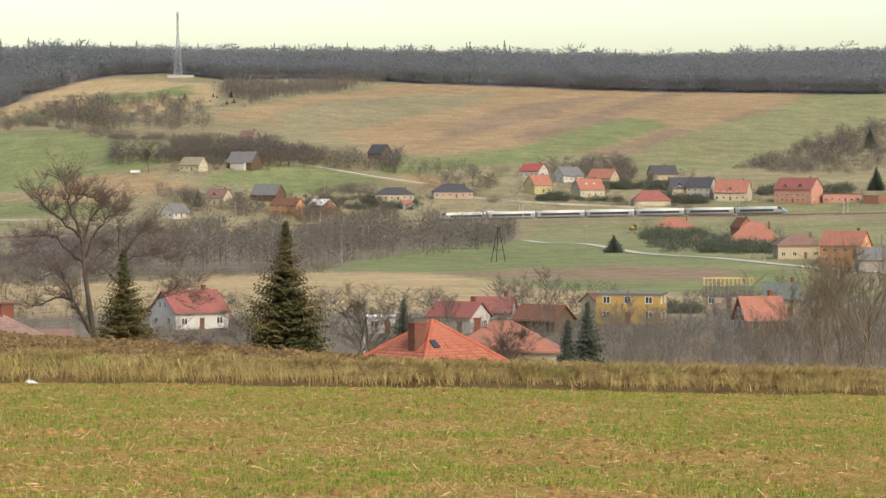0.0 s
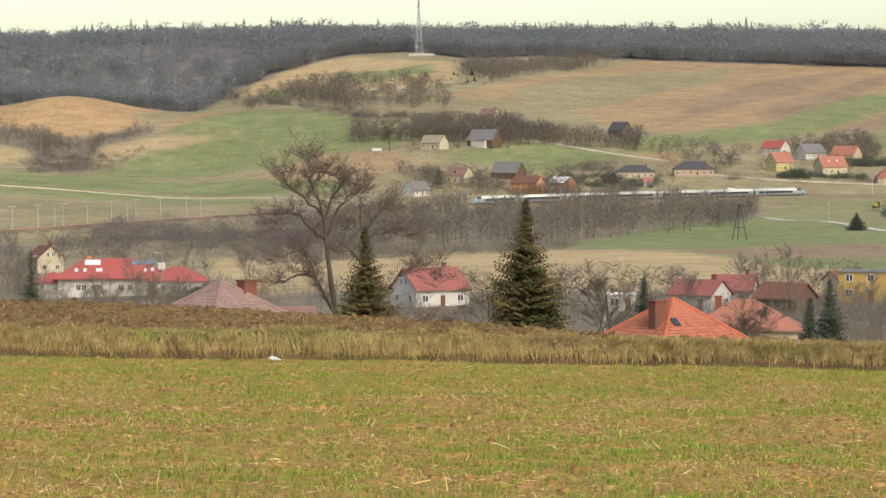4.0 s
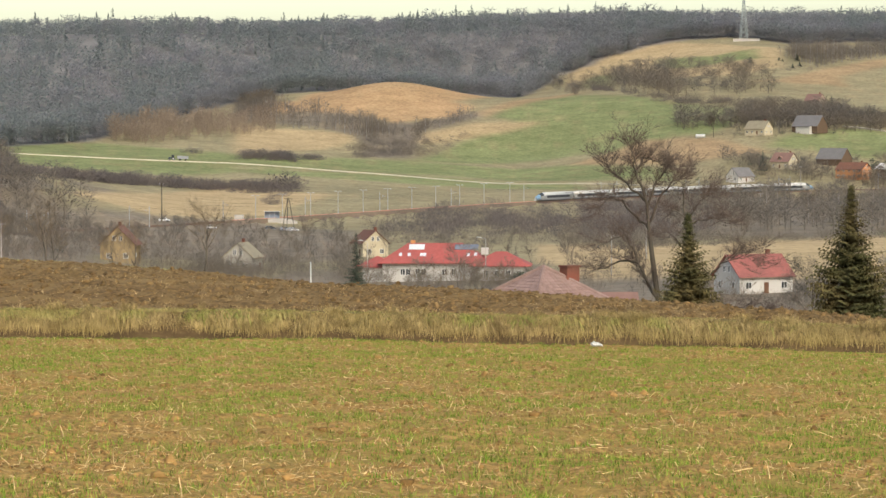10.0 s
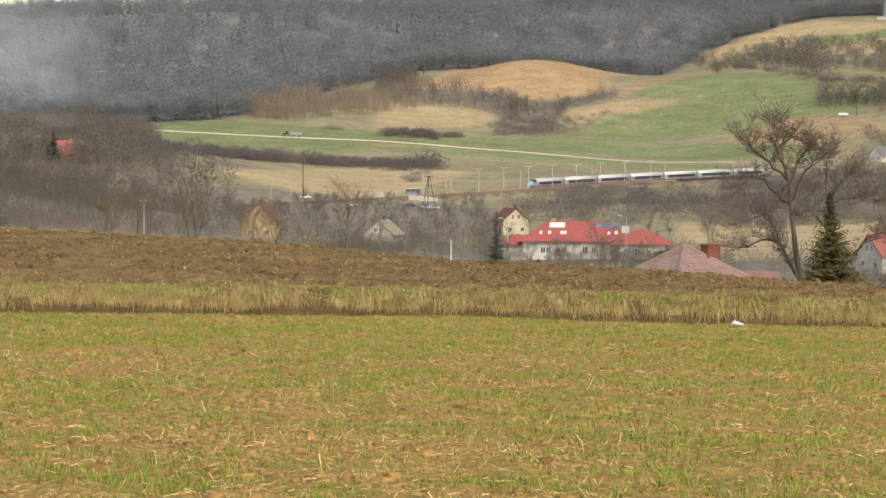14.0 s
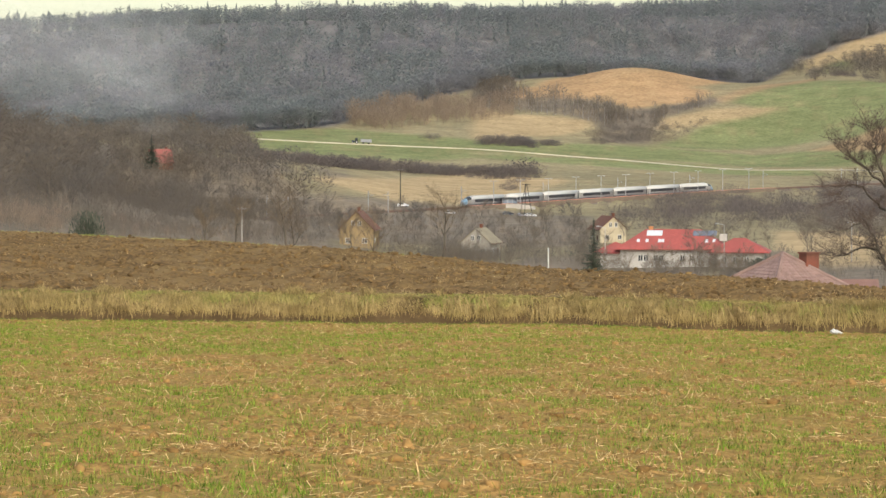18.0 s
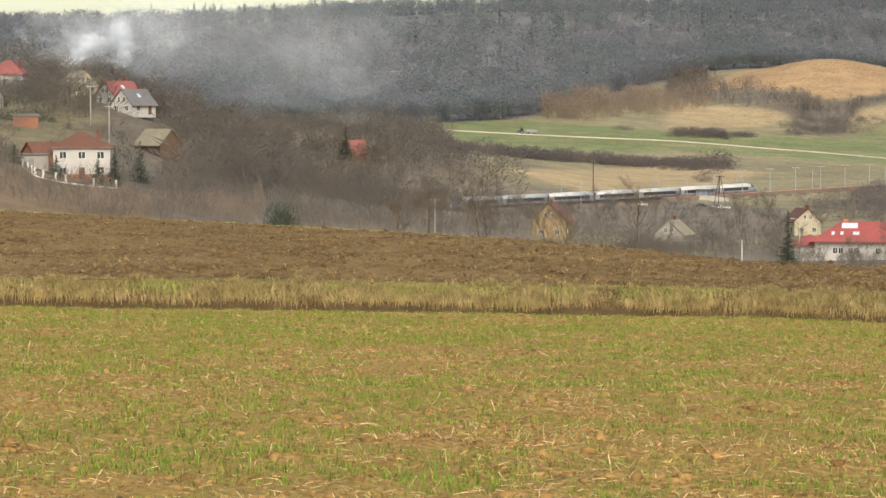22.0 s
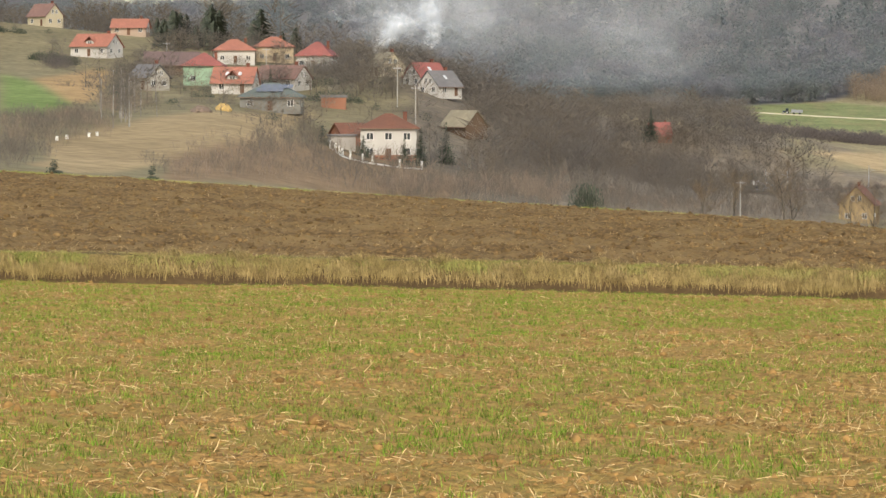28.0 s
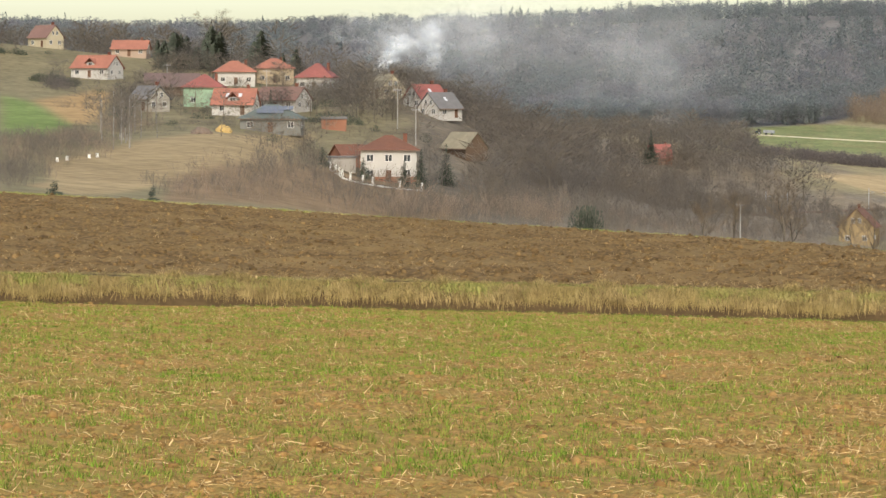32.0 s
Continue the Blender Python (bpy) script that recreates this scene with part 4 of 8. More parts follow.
def house(label, az, r, turn, w, d, wall, rise, kind="gable", walls="white", roof="red", windows=True, chimney=0.3, skylights=0, base="", sink=0.6, dormer=False, name="house", category="house", z=None):
    """A house with its ridge across the view at turn 0; positive turns bring its left end nearer."""
    p = spot(az, r)
    if z is not None:
        p.z = z
    HOUSE_SPOTS.append((az, r))
    ob = thing(name, Matrix.Translation(p) @ pose(0, 0, 0, 0, 0, -az + turn), label, category)
    bm = bmesh.new()
    if kind == "gable":
        a = [(-d / 2, -sink), (d / 2, -sink), (d / 2, wall), (0, wall + rise), (-d / 2, wall)]
    else:
        a = [(-d / 2, -sink), (d / 2, -sink), (d / 2, wall), (-d / 2, wall)]
    l = [bm.verts.new((-w / 2, y, q)) for y, q in a]
    q2 = [bm.verts.new((w / 2, y, q)) for y, q in a]
    n = len(a)
    bm.faces.new(l[::-1])
    bm.faces.new(q2)
    for i in range(n):
        bm.faces.new((l[i], l[(i + 1) % n], q2[(i + 1) % n], q2[i]))
    bmesh.ops.recalc_face_normals(bm, faces=bm.faces)
    part("wall", bm, WALLS[walls], ob)
    if kind == "gable":
        rf = part("roof", roof_gable(w, d, wall, rise), ROOFS[roof], ob)
    elif kind == "hip":
        rf = part("roof", roof_hip(w, d, wall, rise), ROOFS[roof], ob)
    else:
        rf = part("roof", boxes((-w / 2 - 0.25, w / 2 + 0.25, -d / 2 - 0.25, d / 2 + 0.25, wall, wall + max(rise, 0.25)), bevel=0.03), ROOFS[roof], ob)
    if base:
        part("plinth", boxes((-w / 2 - 0.06, w / 2 + 0.06, -d / 2 - 0.06, d / 2 + 0.06, -sink, 1.0)), WALLS[base], ob)
    if kind != "flat":
        for y in (-1, 1):
            bm = bmesh.new()
            tube(bm, (-w / 2 - 0.3, y * (d / 2 + 0.55), wall - (0.5 * rise / (d / 2) if kind == "gable" else 0) + 0.02), (w / 2 + 0.3, y * (d / 2 + 0.55), wall - (0.5 * rise / (d / 2) if kind == "gable" else 0) + 0.02), 0.08, n=6)
            part("gutter", bm, m_flash, ob)
    if chimney is not None:
        cx, h = chimney * w, wall + rise + (0.9 if kind == "gable" else 0.7)
        ch = part("chimney", boxes((cx - 0.35, cx + 0.35, 0.3, 0.9, wall + rise * 0.4, h), (cx - 0.42, cx + 0.42, 0.23, 0.97, h, h + 0.12)), m_brickwork, ob)
    floors = 2 if wall > 4.6 else 1
    if windows:
        cols = max(2, int(w / 3.2))
        for f in range(floors):
            for c in range(cols):
                x = -w / 2 + w * (c + 0.5) / cols
                if f == 0 and c == cols // 2:
                    dr = part("door", boxes((x - 0.5, x + 0.5, -d / 2 - 0.07, -d / 2 + 0.02, 0.1, 2.15), bevel=0.015), m_door, ob)
                    continue
                window(ob, Matrix.Translation((x, -d / 2, 1.6 + 2.7 * f)), 1.3, 1.3)
            for e, rz in ((-1, -90), (1, 90)):
                for y in (-d / 4, d / 4):
                    window(ob, Matrix.Translation((e * w / 2, y, 1.6 + 2.7 * f)) @ pose(0, 0, 0, 0, 0, rz), 1.2, 1.3)
        if kind == "gable" and rise > 2.4:
            for e, rz in ((-1, -90), (1, 90)):
                for y in (-0.8, 0.8):
                    window(ob, Matrix.Translation((e * w / 2, y, wall + rise * 0.32)) @ pose(0, 0, 0, 0, 0, rz), 0.9, 1.3)
    if skylights:
        k = math.atan2(rise, d / 2)
        for s in range(skylights):
            x = -w / 3.2 + w / 1.6 * (s + 0.5) / skylights
            q = 0.5
            bm = boxes((-0.4, 0.4, -0.6, 0.6, 0, 0.09), bevel=0.02)
            sk = part("skylight", bm, m_skylight, rf, "pale roof window")
            sk.matrix_local = Matrix.Translation((x, -d / 2 * (1 - q), wall + rise * q + 0.24)) @ pose(0, 0, 0, math.degrees(k))
    if dormer:
        for x in ((-w / 5, w / 5) if dormer == 2 else (0,)):
            bm = roof_gable(d * 0.5, 2.6, wall + 1.3, 1.3, over=0.3)
            dm = part("dormer", boxes((-1.2, 1.2, -d / 2 + 0.6, 0, wall, wall + 1.4)), WALLS[walls], ob)
            dm.matrix_local = Matrix.Translation((x, 0, 0))
            rd = part("dormer_roof", bm, ROOFS[roof], dm)
            rd.matrix_local = Matrix.Translation((0, -d * 0.22, 0)) @ pose(0, 0, 0, 0, 0, 90)
            window(dm, Matrix.Translation((0, -d / 2 + 0.6, wall + 0.9)), 1.3, 1.1)
    return ob


house("white house with a bright red gabled roof", 1.84, 1682, -35, 14.2, 10.0, 3.8, 4.2, roof="bright")
house("yellow house with a steep orange-red roof", 1.93, 1610, 35, 12.4, 10.6, 4.7, 5.4, walls="yellow", roof="tile")
house("white house with a grey gabled roof", 2.53, 1664, 40, 15.3, 10.6, 3.5, 5.0, roof="grey")
house("cream house with a steep orange tiled roof and gable", 2.94, 1596, 28, 15.3, 10.6, 4.2, 5.7, walls="cream", roof="tile", skylights=2)
house("beige house with an orange-red roof among trees", 3.25, 1652, -30, 15.3, 10.6, 4.2, 5.0, walls="beige", roof="tile")
house("house with a dark slate roof behind hedges", 4.44, 1684, 20, 15.3, 10.6, 3.5, 5.0, walls="beige", roof="dark", chimney=0.1)
house("beige house with a dark roof and dormers", 4.85, 1606, 15, 15.3, 10.6, 4.7, 5.9, walls="beige", roof="dark", dormer=2)
house("grey house with a dark steep roof", 5.23, 1602, -20, 14.2, 11.8, 5.9, 5.3, walls="grey", roof="dark")
house("low house with a red hipped roof by the line", 4.21, 1566, 10, 20.1, 10.6, 2.6, 4.7, walls="cream", roof="red", kind="hip", windows=False)
house("large cream house with orange tiled roof and gables", 5.86, 1590, -15, 18.9, 11.8, 4.7, 6.5, walls="cream", roof="tile", dormer=1)
house("large salmon house with a red roof and balcony", 7.17, 1578, -30, 23.6, 13.0, 7.7, 5.9, walls="salmon", roof="red", dormer=2)
house("low salmon garage building with red eaves", 8.04, 1576, 0, 21.2, 8.3, 4.2, 0.3, walls="salmon", roof="red", kind="flat", chimney=None)
house("small red flat-roofed outbuilding", 8.68, 1566, -30, 9.4, 7.1, 4.0, 0.3, walls="brick", roof="red", kind="flat", chimney=None, windows=False)
house("white house with a dark grey gabled roof", -5.41, 1500, 45, 12, 9, 3, 4.4, roof="grey", chimney=None)
house("old cream house with a weathered red roof", -4.53, 1556, -35, 12, 9, 4, 4.5, walls="cream", roof="mauve", dormer=1)
house("old dark timber barn with a grey roof", -3.54, 1574, -35, 17, 10, 3.4, 5.5, walls="wood", roof="grey", windows=False, chimney=None, name="barn", category="barn")
house("bright orange house with a brown roof", -3.15, 1524, -30, 16, 10, 5, 3.5, walls="orange", roof="brown")
house("brick barn with a pale metal roof", -2.46, 1530, -45, 11, 9, 4.6, 3, walls="brick", roof="white", windows=False, chimney=None, name="barn", category="barn")
house("cream bungalow with a dark hipped roof", -0.99, 1574, 5, 21, 12, 3.2, 3.6, walls="cream", roof="dark", kind="hip")
house("grey-brown bungalow with a dark hipped roof", 0.19, 1584, 5, 22, 12, 3.4, 4, walls="block", roof="dark", kind="hip")
house("small white shed with a pink roof", -0.74, 1544, 20, 5, 4, 3, 2, roof="pink", chimney=None, windows=False, name="shed", category="shed")
house("old cream farmhouse with a pale brown roof", -5.04, 1684, -35, 14, 9, 3.6, 4.4, walls="cream", roof="old")
house("big dark farm barn with a grey roof", -4.02, 1696, -35, 18, 11, 4, 6, walls="wood", roof="grey", windows=False, chimney=None, name="barn", category="barn")
house("low white cowshed before the barn", -4.11, 1692, -35, 10, 6, 4, 1, walls="white", roof="grey", windows=False, chimney=None, name="cowshed", category="barn")
house("unfinished brick house with a pinkish roof", -3.92, 1834, -35, 11, 8, 5, 4, walls="block", roof="mauve", windows=False)
house("dark wooden barn at the field edge", -1.28, 1760, -40, 12, 9, 4, 5, walls="wood", roof="dark", windows=False, chimney=None, name="barn", category="barn")
house("yellow house with an orange hipped roof", 4.69, 1354, 0, 19, 12, 3, 4, walls="yellow", roof="tile", kind="hip")
house("brick gabled house among dark trees", 6.04, 1320, -60, 9, 7, 4, 4, walls="brick", roof="brown", windows=False)
house("house with a large orange hipped roof and skylights", 6.29, 1052, 0, 18, 13, 2.6, 6, walls="cream", roof="tile", kind="hip", skylights=5)
house("beige house with a dark hipped roof", 7.15, 900, 10, 14, 10, 4.2, 3, walls="beige", roof="mauve", kind="hip")
house("bright orange house behind bare trees", 8.11, 862, -20, 13, 9, 6, 4, walls="orange", roof="tile")
house("long low building under grey metal roofing", 8.75, 812, 10, 12, 8, 3.6, 3.2, walls="grey", roof="grey", windows=False, chimney=None, name="workshop", category="building")
house("unfinished brick house under a timber roof frame", 5.78, 576, 0, 10.5, 9, 2.4, 0.3, walls="block", roof="grey", kind="flat", chimney=None)
house("house with a grey-green roof", 6.84, 532, 0, 6.5, 6, 3.6, 2.6, walls="block", roof="moss", kind="gable")
house("house with a steep orange-red roof", 6.4, 464, 20, 6.8, 6, 2.6, 3.3, walls="brick", roof="tile")
house("yellow modern flat-roofed house with large windows", 3.82, 510, -10, 11.5, 8, 5.2, 0.3, walls="ochre", roof="grey", kind="flat", chimney=None)
house("small cream gabled shed", 3.10, 542, 45, 4, 4, 3, 1.4, walls="cream", roof="brown", chimney=None, windows=False, name="shed", category="shed")
house("brown timber barn with a dark roof", 2.04, 480, -30, 8, 6.6, 2.3, 2.2, walls="wood", roof="brown", windows=False, chimney=None, name="barn", category="barn")
house("white house with a red gabled roof", 0.32, 482, -32, 8.6, 6.4, 3.0, 2.2, walls="white", roof="red")
house("white house with a red roof behind another", 1.02, 496, -10, 7.2, 6, 3.2, 2.3, walls="white", roof="red")
house("house with an orange tiled hipped roof among shrubs", 1.22, 300, 0, 11, 9, 4.0, 2.6, walls="cream", roof="tile", kind="hip", chimney=-0.25)
house("small white flat-roofed garden building", -1.26, 486, 0, 4.6, 3.4, 2.8, 0.25, walls="white", roof="white", kind="flat", chimney=None)
house("white house with a faded red gabled roof", -5.14, 528, 32, 11.5, 9, 3.4, 3.6, walls="white", roof="red", skylights=0)
house("old pale gabled house with weathered walls", -15.47, 692, 72, 8, 7.4, 3.8, 3.2, walls="stone", roof="old")
house("wooden yellow gabled house under a brown roof", -17.93, 686, 80, 9, 8.2, 4.5, 4, walls="pine", roof="brown")
house("cream gabled house with a dark roof", -12.90, 780, -70, 9, 7.5, 4, 3.2, walls="cream", roof="brown")
house("small dark shed with a gabled roof", -11.74, 330, -60, 3.5, 2.6, 1.2, 1.3, walls="wood", roof="brown", windows=False, chimney=None, name="shed", category="shed")
house("two-storey white house with a brown-red hipped roof and red base", -27.43, 502, 0, 9.8, 8.5, 5.6, 2.2, walls="white", roof="brown", kind="hip", base="brick")
house("brick outbuilding with a brown roof", -28.22, 530, 25, 5.5, 4.5, 2.2, 1.6, walls="brick", roof="brown", windows=False, chimney=None, name="shed", category="shed")
house("small grey flat-roofed garage", -28.38, 505, 10, 4.4, 4, 2.6, 0.3, walls="grey", roof="grey", kind="flat", chimney=None, windows=False, name="garage", category="garage", z=-9.3)
house("dark timber barn with a mossy roof", -25.89, 602, -50, 8, 6, 2.4, 3, walls="wood", roof="old", windows=False, chimney=None, name="barn", category="barn")
house("cream gabled house below the rising smoke", -27.49, 744, -62, 8, 7.5, 2.8, 3.4, walls="cream", roof="old")
house("white house with a dark red roof", -26.69, 684, 38, 8, 6.8, 2.8, 3.2, walls="white", roof="red", skylights=1)
house("white house with a steep grey gabled roof", -26.39, 672, 46, 8, 6.8, 2.6, 3.4, walls="white", roof="grey", skylights=1)
house("grey bungalow with a hipped roof and solar panels", -29.78, 586, -5, 12.5, 10, 2.7, 2.6, walls="slate", roof="moss", kind="hip", chimney=None)
house("white house with an orange roof and round porch", -30.52, 652, -12, 9.5, 8, 2.6, 3.4, walls="white", roof="tile", skylights=2, dormer=1)
house("two-storey pale green house with a red hipped roof", -31.15, 698, -5, 9.5, 9, 4.6, 2.8, walls="green", roof="red", kind="hip")
house("long barn with a brown roof", -31.8, 750, 0, 14, 8, 2.6, 3.2, walls="wood", roof="dusk", windows=False, chimney=None, name="barn", category="barn")
house("old grey stone house", -32.26, 660, -50, 7, 6.5, 3, 2.8, walls="stone", roof="grey")
house("house with a brown roof and white gable", -29.56, 670, -30, 11, 8, 2.8, 2.9, walls="white", roof="mauve")
house("white house with an orange-red hipped roof", -30.55, 806, 5, 11, 9, 3.6, 2.8, walls="white", roof="tile", kind="hip")
house("beige house with a red hipped roof", -29.76, 826, 5, 11, 9, 4.2, 2.6, walls="beige", roof="tile", kind="hip", chimney=0.2)
house("white house with a dark red hipped roof", -28.87, 808, -15, 10, 9, 3.4, 3.6, walls="white", roof="red", kind="hip")
house("white house with orange-red roofs", -33.3, 818, -30, 12, 9, 3, 3.4, walls="white", roof="tile", dormer=1)
house("cream house with a steep weathered roof", -34.32, 905, -50, 9, 7, 3.4, 3.6, walls="cream", roof="mauve")
house("house with bright orange roof tiles", -32.62, 895, -10, 11, 8, 2.5, 2.6, walls="block", roof="tile")
house("house with a steep red roof in trees", -21.95, 1130, 15, 8.5, 7, 2.6, 4.8, walls="brick", roof="red", windows=False)
house("low brick shed with a grey roof", -28.54, 620, 0, 5.5, 5, 2.2, 0.6, walls="brick", roof="grey", kind="flat", chimney=None, windows=False, name="shed", category="shed")
house("house with a bright red roof", -35.75, 860, 0, 7, 8, 4, 4.5, walls="white", roof="red")

# ------------------------------------------------------------------ scrub, hedges and single trees
m_bark = mat("grey_bark", (0.105, 0.088, 0.068), (0.075, 0.062, 0.05), 2.0, c3=(0.13, 0.115, 0.085), scale3=0.5)
m_scrub = mat("scrub_twigs", (0.195, 0.175, 0.152), (0.168, 0.15, 0.13), 0.4, c3=(0.215, 0.176, 0.13), scale3=0.03, random_amount=0.12, island=True, thin=0.55)
m_darkscrub = mat("blackthorn_twigs", (0.17, 0.15, 0.142), (0.148, 0.13, 0.124), 0.3, c3=(0.185, 0.155, 0.135), scale3=0.05, random_amount=0.1, island=True, thin=0.5)
m_birch = mat("birch_bark", (0.38, 0.355, 0.32), (0.30, 0.28, 0.25), 1.0, c3=(0.2, 0.17, 0.14), scale3=0.7)
m_spruce = mat("spruce_needles", (0.086, 0.088, 0.036), (0.062, 0.066, 0.029), 1.2, c3=(0.125, 0.094, 0.04), scale3=0.35, random_amount=0.35, island=True)
m_fir = mat("dark_fir_needles", (0.082, 0.094, 0.068), (0.066, 0.076, 0.057), 0.6, random_amount=0.3, island=True)
m_reddish = mat("reddish_buds", (0.155, 0.112, 0.088), (0.125, 0.096, 0.078), 1.0, c3=(0.165, 0.13, 0.10), scale3=0.3, thin=0.35)
m_brush = mat("brown_brush_twigs", (0.25, 0.20, 0.145), (0.205, 0.165, 0.12), 0.6, c3=(0.265, 0.21, 0.14), scale3=0.2, random_amount=0.2, island=True, thin=0.45)


def brush_templates():
    rng = random.Random(9)
    far_bush = [fuzz(rng, 110, 0.7, 0.02, 0.20, 0.0075, 0, 0.9, True) for _ in range(4)]
    far_bush += [fuzz(rng, 84, 0.7, 0.02, 0.18, 0.012, 0, 0.8, True) for _ in range(4)]
    far_tree = [crown(rng, 120, 0.12, 0.17, 0.0055, 0.009, 0.35) for _ in range(4)]
    far_tree += [crown(rng, 84, 0.10, 0.17, 0.0085, 0.010, 0.35) for _ in range(4)]
    birch_stem = [ribbon_tris([(0, 0, 0, 0.01, 0, 0.8, 0.011, 0.006)])]
    near_tree = [ribbons(branch_tree(rng, 1.0, 0.5, 3, 0.010, 0.15, (6, 7), 1.0, 0.0021), rng) for _ in range(4)]
    near_bush = []
    for _ in range(4):
        rows = []
        for k in range(4):
            sub = branch_tree(rng, rng.uniform(0.6, 1.0), 0.38, 2, 0.007, 0.1, (3, 4), 1.1, 0.0035)
            a, q = rng.uniform(0, 6.28), rng.uniform(0, 0.4)
            t = Vector((math.cos(a) * 0.35, math.sin(a) * 0.35, 0)) * q
            for s in sub:
                g = lambda x, y, z: (x + math.cos(a) * (q + 0.45 * z * q), y + math.sin(a) * (q + 0.45 * z * q), z)
                rows.append((*g(*s[:3]), *g(*s[3:6]), s[6], s[7]))
        near_bush.append(ribbons(rows, rng))
    hedge = [fuzz(rng, 230, 0.75, 0.0, 0.13, 0.022, 0, 0.6, True) for _ in range(4)]
    firs = [needle_cone(rng, 260, 0.2) for _ in range(3)]
    return far_bush, far_tree, birch_stem, near_tree, near_bush, firs, hedge


